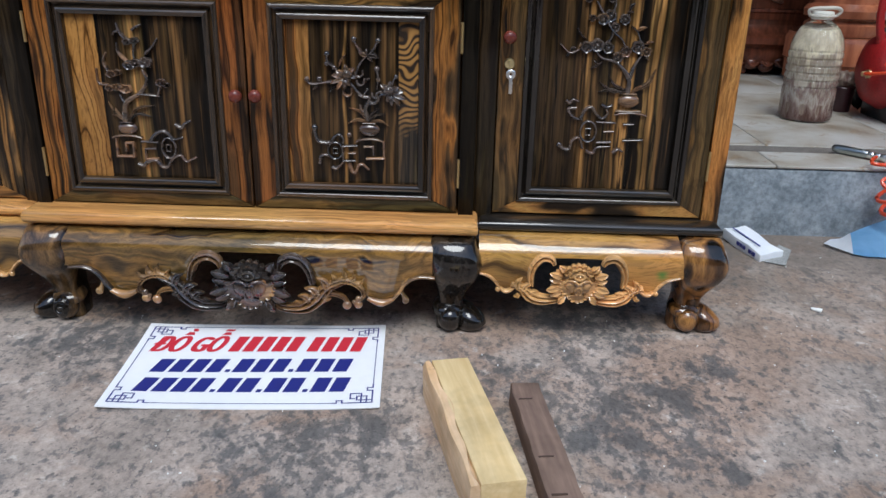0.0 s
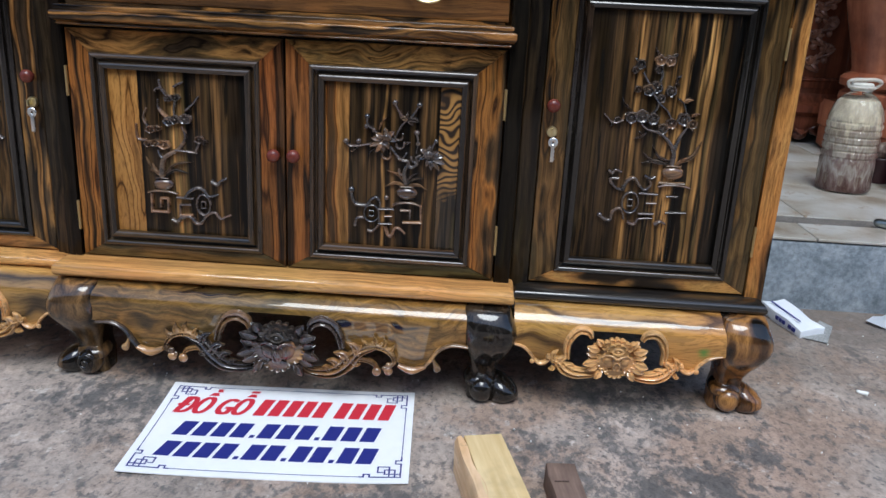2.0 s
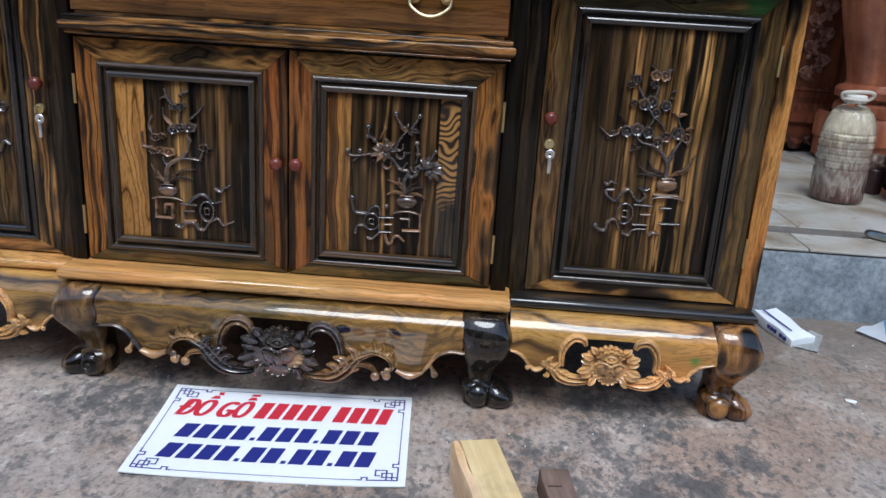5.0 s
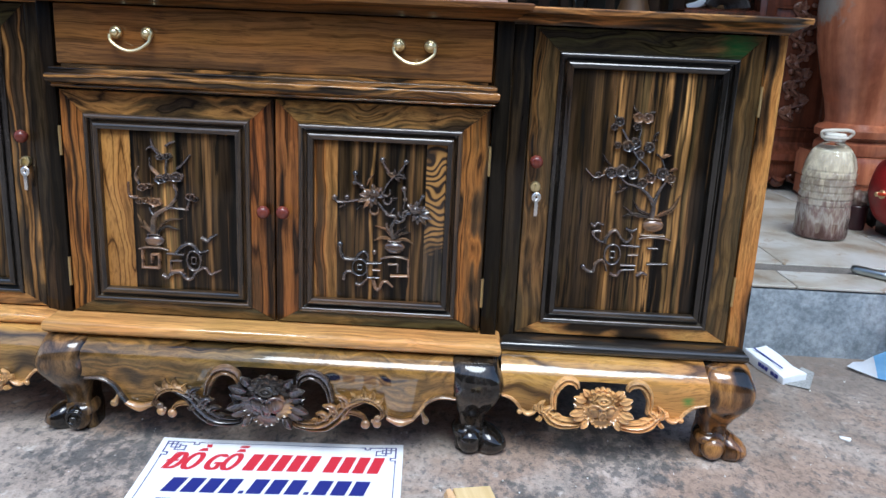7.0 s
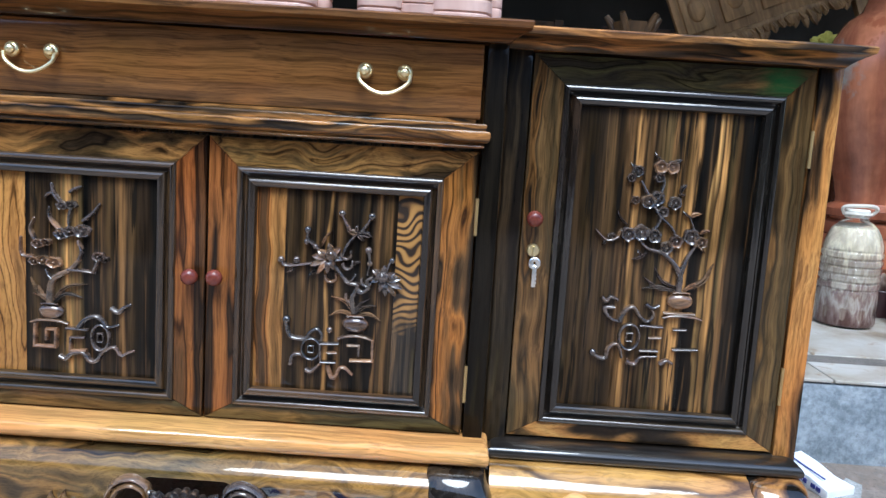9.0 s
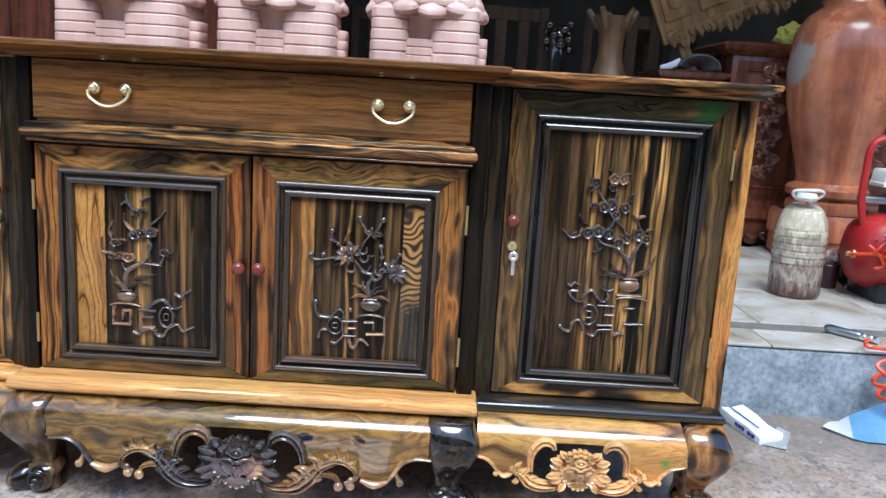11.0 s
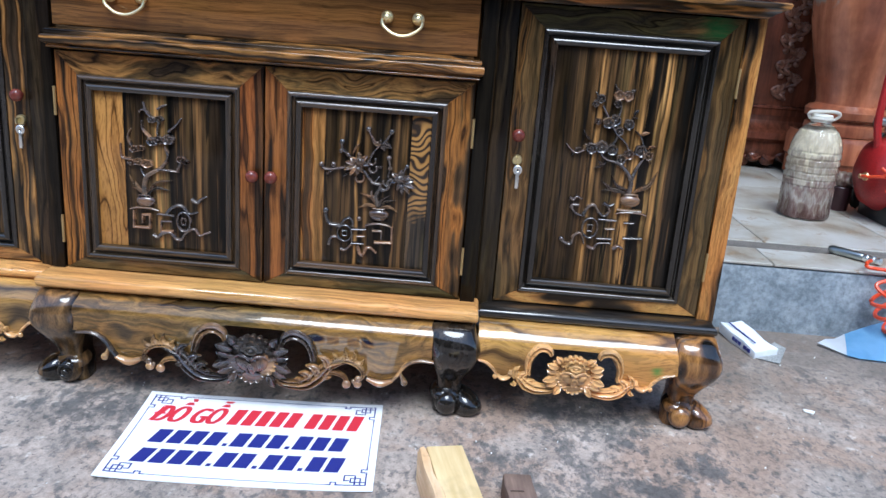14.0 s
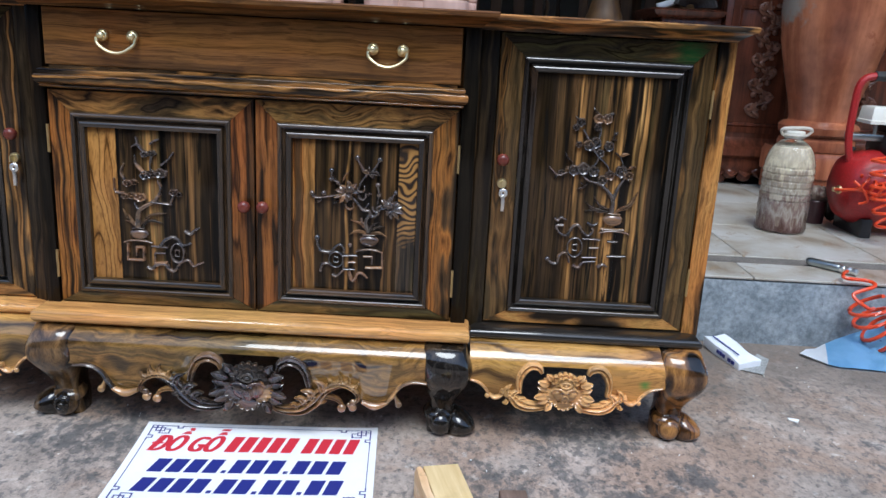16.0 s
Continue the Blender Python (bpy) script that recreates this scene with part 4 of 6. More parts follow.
# feet and aprons
def foot(x, y, s, mat, top=0.2235, spiral=False):
    """A knee that tapers on its outer side, over a rounded scroll and a toe that turns outwards."""
    bm = bmesh.new()
    rings = [(0.223, -0.0115, 0.006, 0.0455, 0.046), (0.2195, -0.0100, -0.002, 0.0470, 0.055), (0.2160, -0.0090, -0.008, 0.0480, 0.059), (0.211, -0.0085, -0.011, 0.0487, 0.063), (0.202, -0.0072, -0.0145, 0.0500, 0.065), (0.193, -0.0050, -0.0165, 0.0520, 0.0685), (0.180, -0.0020, -0.018, 0.0540, 0.071), (0.166, -0.0005, -0.018, 0.0547, 0.071),
             (0.150, -0.0005, -0.016, 0.0532, 0.069), (0.134, -0.0015, -0.011, 0.0492, 0.063), (0.116, -0.0035, -0.005, 0.0428, 0.055), (0.098, -0.0060, 0.001, 0.0350, 0.046), (0.080, -0.0078, 0.006, 0.0285, 0.039), (0.062, -0.0085, 0.009, 0.0275, 0.036), (0.040, -0.0080, 0.010, 0.0330, 0.036), (0.0, -0.0080, 0.010, 0.0330, 0.032)]
    loft(bm, [((x + s * d, y + e, z + (top - 0.2235 if z > 0.22 else 0)), a, b, 0.5) for z, d, e, a, b in rings])
    leg = part("foot", bm, mat, sideboard, "glossy scrolled cabriole foot", 50)
    bm = bmesh.new()
    ball(bm, (x - s * 0.010, y - 0.024, 0.0295), (0.0265, 0.030, 0.0295), u=24, v=16)
    ball(bm, (x - s * 0.014, y - 0.010, 0.050), (0.036, 0.034, 0.018), Euler((0.3, 0, 0)), u=20, v=14)
    if spiral:
        turns = [(x - s * 0.010 + (0.019 - 0.0009 * q) * math.cos(0.5 * q), y - 0.047 - 0.0006 * q, 0.033 + (0.019 - 0.0009 * q) * math.sin(0.5 * q)) for q in range(17)]
        tube(bm, turns, 0.0042, 0.003, sides=8, smooth=False)
    part("scroll_ball", bm, mat, leg, "rounded scroll", 60)
    bm = bmesh.new()
    loft(bm, [((x + s * d, y - 0.004 + e, z), a, b, 1.0) for d, e, z, a, b in ((0.024, -0.004, 0.0, 0.018, 0.018), (0.033, -0.007, 0.005, 0.028, 0.028), (0.037, -0.008, 0.016, 0.032, 0.034), (0.035, -0.006, 0.029, 0.030, 0.034), (0.029, -0.002, 0.041, 0.025, 0.030), (0.022, 0.002, 0.051, 0.018, 0.022), (0.015, 0.006, 0.057, 0.010, 0.012))])
    part("toe", bm, mat, leg, "outward turned toe", 60)


foot(-0.428, -0.004, -1, cocoa_z, spiral=True)
foot(0.424, -0.004, 1, jet_z)
foot(0.938, 0.028, 1, russet_z, 0.2225)
foot(-0.938, 0.028, -1, russet_z, 0.2225)
for x in (-0.93, 0.93, -0.42, 0.42):
    part("back_leg", boxed(x - 0.03, x + 0.03, 0.35, 0.41, 0, 0.226), dark_z, sideboard)


def apron(x0, x1, y, mat, low, top=0.2235, deep=1.0):
    """A bulging board whose lower edge follows low(x)."""
    bm = bmesh.new()
    n, rows = 120, []
    for k in range(n + 1):
        x = x0 + (x1 - x0) * k / n
        zb = low(x)
        col = []
        for j in range(29):
            z = top + (zb - top) * (j / 28) ** 1.8
            out = float(np.interp((top - z) / deep, (0, 0.003, 0.008, 0.017, 0.025, 0.032, 0.043, 0.14), (0, 0.016, 0.0255, 0.0378, 0.0448, 0.0485, 0.0505, 0.0370)))
            col.append(((x, y - out, z), (x, y + 0.02, z)))
        rows.append([bm.verts.new(f) for f, _ in col] + [bm.verts.new(b) for _, b in col[::-1]])
    for a, b in zip(rows, rows[1:]):
        m = len(a)
        for j in range(m):
            bm.faces.new((a[j], a[(j + 1) % m], b[(j + 1) % m], b[j]))
    bm.faces.new(rows[0])
    bm.faces.new(rows[-1][::-1])
    bmesh.ops.recalc_face_normals(bm, faces=bm.faces)
    return part("apron", bm, mat, sideboard)


def low_edge(pairs):
    at, height = zip(*pairs)
    return lambda d: float(np.interp(abs(d), at, height))


CENTRE_LOW = low_edge([(0, 0.186), (0.06, 0.186), (0.078, 0.176), (0.098, 0.170), (0.116, 0.152), (0.124, 0.128), (0.136, 0.108), (0.158, 0.110), (0.178, 0.125), (0.203, 0.127), (0.226, 0.112),
                       (0.236, 0.092), (0.265, 0.080), (0.290, 0.086), (0.306, 0.107), (0.317, 0.128), (0.340, 0.140), (0.390, 0.143)])
WING_LOW = low_edge([(0, 0.183), (0.055, 0.182), (0.075, 0.178), (0.09, 0.165), (0.097, 0.145), (0.105, 0.120), (0.125, 0.117), (0.14, 0.108), (0.155, 0.106), (0.166, 0.118), (0.18, 0.134), (0.22, 0.144)])
WING = 0.677
centre_apron = apron(-0.385, 0.376, -0.030, gold_x, lambda x: CENTRE_LOW(x - 0.003), deep=0.9)
wing_apron = apron(0.470, 0.895, 0.0, dabbed_x, lambda x: WING_LOW(x - WING), 0.222, 1.15)
far_apron = apron(-0.895, -0.470, 0.0, straw_x, lambda x: WING_LOW(x + WING), 0.222, 1.15)


def petal(bm, x, y, z, angle, length, width, thick, lift=0.0):
    """A pointed leaf that grows outwards from (x, z) at angle degrees."""
    a = radians(angle)
    way, side = Vector((math.cos(a), 0, math.sin(a))), Vector((-math.sin(a), 0, math.cos(a)))
    rows = []
    for t, w in ((0, 0.35), (0.2, 0.8), (0.45, 1.0), (0.7, 0.75), (0.88, 0.4), (1.0, 0.04)):
        c = Vector((x, y - lift * math.sin(t * 2.2), z)) + way * length * t
        rows.append([bm.verts.new(c + side * width * w * k + Vector((0, -thick * h * (0.4 + 0.6 * w), 0))) for k, h in ((-1, 0), (-0.6, 0.75), (0, 0.55), (0.6, 0.75), (1, 0))])
    for p, q in zip(rows, rows[1:]):
        for n in range(4):
            bm.faces.new((p[n], p[n + 1], q[n + 1], q[n]))


def stroke(bm, pts, widths, y, rise, flutes=1, back=0.005):
    """A chiselled bar along pts (x, z in millimetres) whose half width follows widths; flutes: grooved ridges side by side."""
    path = spline([(x / 1000, 0, z / 1000) for x, z in pts])
    last, widest = len(path) - 1, max(widths)
    us = [k / (6 * flutes) * 2 - 1 for k in range(6 * flutes + 1)]
    rows = []
    for n, p in enumerate(path):
        way = (path[min(n + 1, last)] - path[max(n - 1, 0)]).normalized()
        side = Vector((-way.z, 0, way.x))
        f = n / last * (len(widths) - 1)
        i = min(int(f), len(widths) - 2)
        w = widths[i] + (widths[i + 1] - widths[i]) * (f - i)
        tall = rise * (w / widest) ** 0.6
        row = []
        for u in us:
            h = max(0.0, 1 - u * u) ** 0.5
            if flutes > 1:
                h *= 0.30 + 0.70 * abs(math.sin(math.pi * flutes * (u + 1) / 2))
            row.append(bm.verts.new(p + side * w / 1000 * u + Vector((0, y - tall * h, 0))))
        row += [bm.verts.new(p + side * w / 1000 * u + Vector((0, y + back, 0))) for u in (0.9, -0.9)]
        rows.append(row)
    m = len(rows[0])
    for a, b in zip(rows, rows[1:]):
        for k in range(m):
            bm.faces.new((a[k], a[(k + 1) % m], b[(k + 1) % m], b[k]))
    bm.faces.new(rows[0][::-1])
    bm.faces.new(rows[-1])
    return bm


def carving(name, bm, mat, parent, label=""):
    bmesh.ops.recalc_face_normals(bm, faces=bm.faces)
    return part(name, bm, mat, parent, label, 50)


def ruffle(bm, x, y, z, rx, rz, a0, a1, lobes, deep, dome):
    """A fan-shaped petal with a scalloped, turned-up rim from angle a0 to a1."""
    rows, n = [], lobes * 6
    for k, h in ((0.0, dome), (0.35, dome * 0.95), (0.62, dome * 0.70), (0.82, dome * 0.62), (0.95, dome * 0.95), (1.0, dome * 0.55), (0.97, -deep)):
        row = []
        for q in range(n + 1):
            u = q / n
            a = radians(a0 + (a1 - a0) * u)
            lobe = 1 - 0.17 * k * (1 - abs(math.sin(math.pi * lobes * u))) ** 1.5
            row.append(bm.verts.new((x + rx * k * lobe * math.cos(a), y - h, z + rz * k * lobe * math.sin(a))))
        rows.append(row)
    for p, q in zip(rows, rows[1:]):
        for i in range(n):
            bm.faces.new((p[i], p[i + 1], q[i + 1], q[i]))
    bmesh.ops.remove_doubles(bm, verts=bm.verts, dist=0.0001)
    return bm


def flower(parent, mat, bud_mat, x, y, z, w, h):
    """A carved peony of half width w and half height h: leaf sprays, ruffled petals one over another and a folded bud."""
    bm = bmesh.new()
    ball(bm, (x, y + 0.006, z), (w * 0.62, 0.013, h * 0.76), u=20, v=12)
    for s in (-1, 1):
        for n, (a, far, wide) in enumerate(((50, 0.34, 0.16), (28, 0.42, 0.19), (8, 0.36, 0.17), (-12, 0.46, 0.20), (-32, 0.40, 0.18), (-54, 0.36, 0.17))):
            px, pz = x + s * 0.55 * w * math.cos(radians(a)) ** 0.7, z + 0.66 * h * math.sin(radians(a))
            turn = a * 0.85 if s > 0 else 180 - a * 0.85
            petal(bm, px, y - 0.003 - 0.002 * (n % 2), pz, turn + 6 * s * (-1) ** n, far * w, wide * h, 0.012, 0.006)
            for off in (24, -24):
                petal(bm, px, y + 0.001, pz, turn + off, far * w * 0.7, 0.75 * wide * h, 0.009, 0.004)
    carving("rosette_leaves", bm, mat, parent, "pointed carved leaves")
    for dx, dz, rx, rz, a0, a1, lobes, out in ((0, 0.30, 0.50, 0.62, 8, 172, 7, 0.002), (-0.16, -0.06, 0.50, 0.58, 150, 262, 5, 0.003), (0.16, -0.06, 0.50, 0.58, -82, 30, 5, 0.003), (0, -0.36, 0.40, 0.52, 205, 335, 5, 0.004), (0, 0.34, 0.34, 0.42, -5, 185, 5, 0.009)):
        carving("rosette_petal", ruffle(bmesh.new(), x + dx * w, y - out, z + dz * h, rx * w, rz * h, a0, a1, lobes, 0.006, 0.011), mat, parent, "ruffled carved petal")
    ring = [(x + 0.15 * w * math.cos(a), y - 0.0215, z + 0.42 * h + 0.13 * h * math.sin(a)) for a in (q * math.tau / 18 for q in range(19))]
    carving("rosette_eye", ball(tube(bmesh.new(), ring, 0.0026, sides=6, smooth=False), (x, y - 0.018, z + 0.42 * h), (0.08 * w, 0.006, 0.08 * h), u=10, v=7), mat, parent)
    bm = bmesh.new()
    ball(bm, (x, y - 0.008, z - 0.14 * h), (0.20 * w, 0.016, 0.36 * h), u=16, v=12)
    for s in (-1, 1):
        ball(bm, (x + s * 0.21 * w, y - 0.007, z - 0.08 * h), (0.20 * w, 0.014, 0.36 * h), Euler((0, radians(s * 24), 0)), u=16, v=12)
        tube(bm, [(x + s * 0.02 * w, y - 0.024, z + 0.10 * h), (x + s * 0.14 * w, y - 0.023, z + 0.22 * h), (x + s * 0.30 * w, y - 0.019, z + 0.22 * h), (x + s * 0.44 * w, y - 0.014, z + 0.08 * h)], 0.0030, 0.0022, sides=8)
        tube(bm, [(x + s * 0.03 * w, y - 0.024, z - 0.04 * h), (x + s * 0.10 * w, y - 0.023, z - 0.22 * h), (x + s * 0.06 * w, y - 0.020, z - 0.42 * h)], 0.0024, sides=8)
    carving("rosette_bud", bm, bud_mat, parent, "folded carved bud")


def lump(bm, x, z, y, r, deep=0.8):
    ball(bm, (x / 1000, y, z / 1000), (r / 1000, deep * r / 1000, r / 1000), u=14, v=10)


def mirrored(x, s, pts):
    return [(x * 1000 + s * d, z) for d, z in pts]


def frond(bm, x, s, y, tips):
    """Small hooked leaves from a root (distance from the middle, height) to a tip."""
    for d0, z0, d1, z1, w in tips:
        mx, mz = (d0 + d1) / 2 + 0.22 * (z1 - z0), (z0 + z1) / 2 - 0.22 * (d1 - d0)
        stroke(bm, mirrored(x, s, [(d0, z0), (mx, mz), (d1, z1)]), [0.9 * w, 1.1 * w, 0.7 * w, 0.4], y, 0.009, 2)


CX, CY = 0.003, -0.079
flower(centre_apron, carved, bud_brown, CX, CY - 0.004, 0.118, 0.085, 0.061)
for s in (-1, 1):
    edge = carved if s < 0 else carved_gold
    carving("crest_scroll", stroke(bmesh.new(), mirrored(CX, s, [(60, 152), (66, 168), (84, 177), (106, 170), (120, 150), (127, 122)]), [6, 11, 13, 12, 10, 8], CY, 0.014, 2), carved, centre_apron, "fluted carved scroll")
    bm = stroke(bmesh.new(), mirrored(CX, s, [(198, 131), (162, 116), (141, 93), (117, 73), (90, 66), (60, 69), (44, 82)]), [6, 12, 19, 18, 13, 10, 6], CY, 0.019, 3)
    lump(bm, 1000 * CX + s * 44, 84, CY - 0.006, 7)
    frond(bm, CX, s, CY - 0.006, [(138, 94, 110, 113, 10), (121, 83, 96, 95, 8), (158, 110, 136, 137, 9), (104, 72, 86, 80, 6), (150, 98, 166, 91, 7)])
    carving("acanthus", bm, edge, centre_apron, "fluted acanthus leaf")
    bm = stroke(bmesh.new(), mirrored(CX, s, [(222, 88), (232, 98), (228, 114), (210, 128), (184, 131), (160, 118)]), [4, 6, 6, 7, 7, 6], CY - 0.002, 0.010, 2)
    for d, z, r in ((222, 92, 7), (213, 85, 5)):
        lump(bm, 1000 * CX + s * d, z, CY - 0.004, r)
    frond(bm, CX, s, CY - 0.002, [(214, 124, 233, 137, 6), (202, 128, 212, 151, 7), (186, 128, 190, 155, 7), (172, 122, 166, 144, 6)])
    carving("arched_leaf", bm, edge, centre_apron, "carved leafy arch")
    bm = stroke(bmesh.new(), mirrored(CX, s, [(200, 80), (190, 94), (168, 101), (142, 96)]), [4, 5, 6, 6], CY - 0.001, 0.009, 2)
    lump(bm, 1000 * CX + s * 198, 77, CY - 0.004, 10)
    carving("lower_scroll", bm, carved_gold, centre_apron, "pale carved scroll")
    bm = stroke(bmesh.new(), mirrored(CX, s, [(296, 92), (268, 82), (240, 92)]), [4, 9, 5], CY + 0.002, 0.010)
    lump(bm, 1000 * CX + s * 221, 79, CY - 0.002, 10)
    carving("edge_lobe", bm, carved_gold, centre_apron, "pale rounded lobe")
    bm = stroke(bmesh.new(), mirrored(CX, s, [(378, 141), (345, 142), (320, 129), (305, 106), (292, 90)]), [3.5, 4.5, 4.5, 4.5, 3.5], CY + 0.004, 0.009)
    carving("edge_bead", bm, edge, centre_apron, "carved edge bead")
    bm = stroke(bmesh.new(), mirrored(CX, s, [(309, 112), (314, 100), (318, 92)]), [4, 4, 7], CY + 0.002, 0.009)
    lump(bm, 1000 * CX + s * 319, 90, CY, 8)
    carving("drop", bm, carved_gold, centre_apron, "small carved drop")
for board, x in ((wing_apron, WING), (far_apron, -WING)):
    flower(board, carved_pale, carved_pale, x, -0.053, 0.131, 0.066, 0.048)
    for s in (-1, 1):
        carving("crest_scroll", stroke(bmesh.new(), mirrored(x, s, [(50, 168), (58, 180), (76, 182), (91, 166), (97, 146), (96, 120)]), [5, 9, 10, 10, 8, 7], -0.049, 0.012, 2), carved_pale, board)
        bm = stroke(bmesh.new(), mirrored(x, s, [(137, 121), (115, 114), (98, 98), (76, 90), (46, 91), (27, 99)]), [5, 10, 15, 14, 10, 6], -0.049, 0.016, 3)
        lump(bm, 1000 * x + s * 27, 100, -0.054, 6)
        frond(bm, x, s, -0.053, [(112, 104, 92, 126, 8), (100, 96, 80, 108, 7), (122, 112, 114, 138, 7), (88, 92, 72, 98, 5), (120, 102, 131, 95, 5)])
        carving("acanthus", bm, carved_pale, board)
        bm = stroke(bmesh.new(), mirrored(x, s, [(160, 112), (150, 105), (138, 108), (126, 120)]), [3, 4.5, 4.5, 3], -0.048, 0.008)
        lump(bm, 1000 * x + s * 164, 109, -0.049, 6)
        carving("edge_lobe", bm, carved_pale, board)
        carving("edge_bead", stroke(bmesh.new(), mirrored(x, s, [(212, 145), (186, 138), (170, 124), (162, 112)]), [2.5, 3.5, 3.5, 3], -0.046, 0.007), carved_pale, board)


# carved vases of flowers on the door panels
class Relief:
    """Raised carving on a door panel whose face lies at depth y; all sizes in millimetres."""

    def __init__(self, leaf, y, tones):
        self.leaf, self.y, self.tones = leaf, y, tones

    def tone(self, x):
        """The boards' own colour shows in what is carved on them."""
        return next(mat for edge, mat in self.tones if x < edge)

    def done(self, name, bm, x, label=""):
        return carving(name, bm, self.tone(x), self.leaf, label)

    def bar(self, name, width, *pts, end=None, rise=0.0085):
        end = width if end is None else end
        bm = stroke(bmesh.new(), pts, [1.3 * width, 1.3 * width, 0.6 * (width + end), 1.15 * end], self.y, rise)
        lump(bm, *pts[-1], self.y - 0.002, end * 1.05)
        return self.done(name, bm, pts[0][0])

    def fret(self, width, *lines):
        """Square-cut bars that meet at right angles."""
        for line in lines:
            bm = bmesh.new()
            for (a, b), (c, d) in zip(line, line[1:]):
                long = math.hypot(c - a, d - b)
                ex, ez = (c - a) / long * width * 0.4, (d - b) / long * width * 0.4
                stroke(bm, [(a - ex, b - ez), ((a + c) / 2, (b + d) / 2), (c + ex, d + ez)], [width, width], self.y, 0.008)
            self.done("fret", bm, line[0][0], "square fret bar")

    def bud(self, *spots, r=5):
        for x, z in spots:
            bm = bmesh.new()
            lump(bm, x, z, self.y - 0.003, r, 1.0)
            self.done("bud", bm, x)

    def blossom(self, *spots, squash=1.0):
        """Five-lobed cups with raised rims round a bead."""
        for x, z, r in spots:
            bm, rows = bmesh.new(), []
            for k, deep in ((0.16, 0.0035), (0.45, 0.0030), (0.72, 0.0070), (0.92, 0.0085), (1.06, 0.0060), (1.10, -0.003)):
                row = []
                for q in range(30):
                    a = q * math.tau / 30
                    lobe = 1 + (0.16 if k > 0.4 else 0) * (abs(math.cos(2.5 * a + x)) - 0.55)
                    row.append(bm.verts.new(((x + 1.12 * r * k * lobe * math.cos(a)) / 1000, self.y - deep - 0.0015 * math.sin(a), (z + 1.12 * squash * r * k * lobe * math.sin(a)) / 1000)))
                rows.append(row)
            for p, q in zip(rows, rows[1:]):
                for n in range(30):
                    bm.faces.new((p[n], p[(n + 1) % 30], q[(n + 1) % 30], q[n]))
            bm.faces.new(rows[0])
            bm.faces.new(rows[-1][::-1])
            ball(bm, (x / 1000, self.y - 0.006, z / 1000), (0.26 * r / 1000, 0.0035, 0.26 * squash * r / 1000), u=10, v=7)
            self.done("blossom", bm, x, "five-petalled carved blossom")

    def leaf_blade(self, x0, z0, x1, z1, wide=5, bow=0.12):
        """A curved leaf from its root to its tip."""
        mx, mz = (x0 + x1) / 2 - bow * (z1 - z0), (z0 + z1) / 2 + bow * (x1 - x0)
        self.done("leaf", stroke(bmesh.new(), [(x0, z0), (mx, mz), (x1, z1)], [0.4 * wide, wide, 0.8 * wide, 0.5], self.y, 0.008, 2), x1)

    def peony(self, x, z, r, way):
        """A round bud over petals that sweep out at way degrees, with curled ends."""
        for n, turn in enumerate((-75, -45, -15, 15, 45, 75)):
            bm, far = bmesh.new(), r * (3.0 - 0.5 * abs(n - 2.5))
            petal(bm, (x + 0.4 * r * math.cos(radians(way))) / 1000, self.y - 0.002, (z + 0.4 * r * math.sin(radians(way))) / 1000, way + turn, far / 1000, 0.58 * r / 1000, 0.010, 0.007)
            self.done("petal", bm, x)
        for turn in (120, 180, 240):
            bm = bmesh.new()
            petal(bm, x / 1000, self.y - 0.002, z / 1000, way + turn, 1.7 * r / 1000, 0.55 * r / 1000, 0.009, 0.004)
            self.done("petal", bm, x)
        bm = bmesh.new()
        ball(bm, (x / 1000, self.y - 0.008, z / 1000), (0.92 * r / 1000, 0.009, 0.80 * r / 1000), u=18, v=12)
        for s in (-1, 1):
            tube(bm, [((x + s * 0.1 * r) / 1000, self.y - 0.017, (z - 0.55 * r) / 1000), ((x + s * 0.5 * r) / 1000, self.y - 0.0155, z / 1000), ((x + s * 0.15 * r) / 1000, self.y - 0.0165, (z + 0.6 * r) / 1000)], 0.0014, sides=6)
        self.done("peony_heart", bm, x, "round carved peony heart")

    def coin(self, x, z, rx, rz):
        ring = [(x + rx * math.cos(a), z + rz * math.sin(a)) for a in (q * math.tau / 20 for q in range(21))]
        bm = stroke(bmesh.new(), ring, [2.8, 2.8], self.y, 0.008)
        q = 0.32 * rx
        for a, b in (((-q, -q), (q, -q)), ((q, -q), (q, q)), ((q, q), (-q, q)), ((-q, q), (-q, -q))):
            stroke(bm, [(x + a[0], z + a[1] * rz / rx), (x + (a[0] + b[0]) / 2, z + (a[1] + b[1]) / 2 * rz / rx), (x + b[0], z + b[1] * rz / rx)], [1.8, 1.8], self.y, 0.007)
        self.done("coin", bm, x, "carved pierced coin")

    def vase(self, x, z, w, h, slab):
        bm = bmesh.new()
        ball(bm, (x / 1000, self.y + 0.001, z / 1000), (w / 1000, 0.012, h / 1000), u=22, v=14)
        stroke(bm, [(x - 0.62 * w, z + 1.0 * h), (x, z + 1.04 * h), (x + 0.62 * w, z + 1.0 * h)], [1.8, 2.0, 1.8], self.y - 0.002, 0.008)
        carving("vase", bm, relief_brown, self.leaf, "round brown carved vase")
        a, b, top, low = slab
        bm = stroke(bmesh.new(), [(a, low), (a + 0.2 * (b - a), (top + low) / 2 + 1), ((a + b) / 2, top), (b - 0.2 * (b - a), (top + low) / 2 + 1), (b, low)], [2.2, 3.0, 3.2, 3.0, 2.2], self.y - 0.001, 0.008)
        self.done("vase_stand", bm, x, "carved stand under the vase")


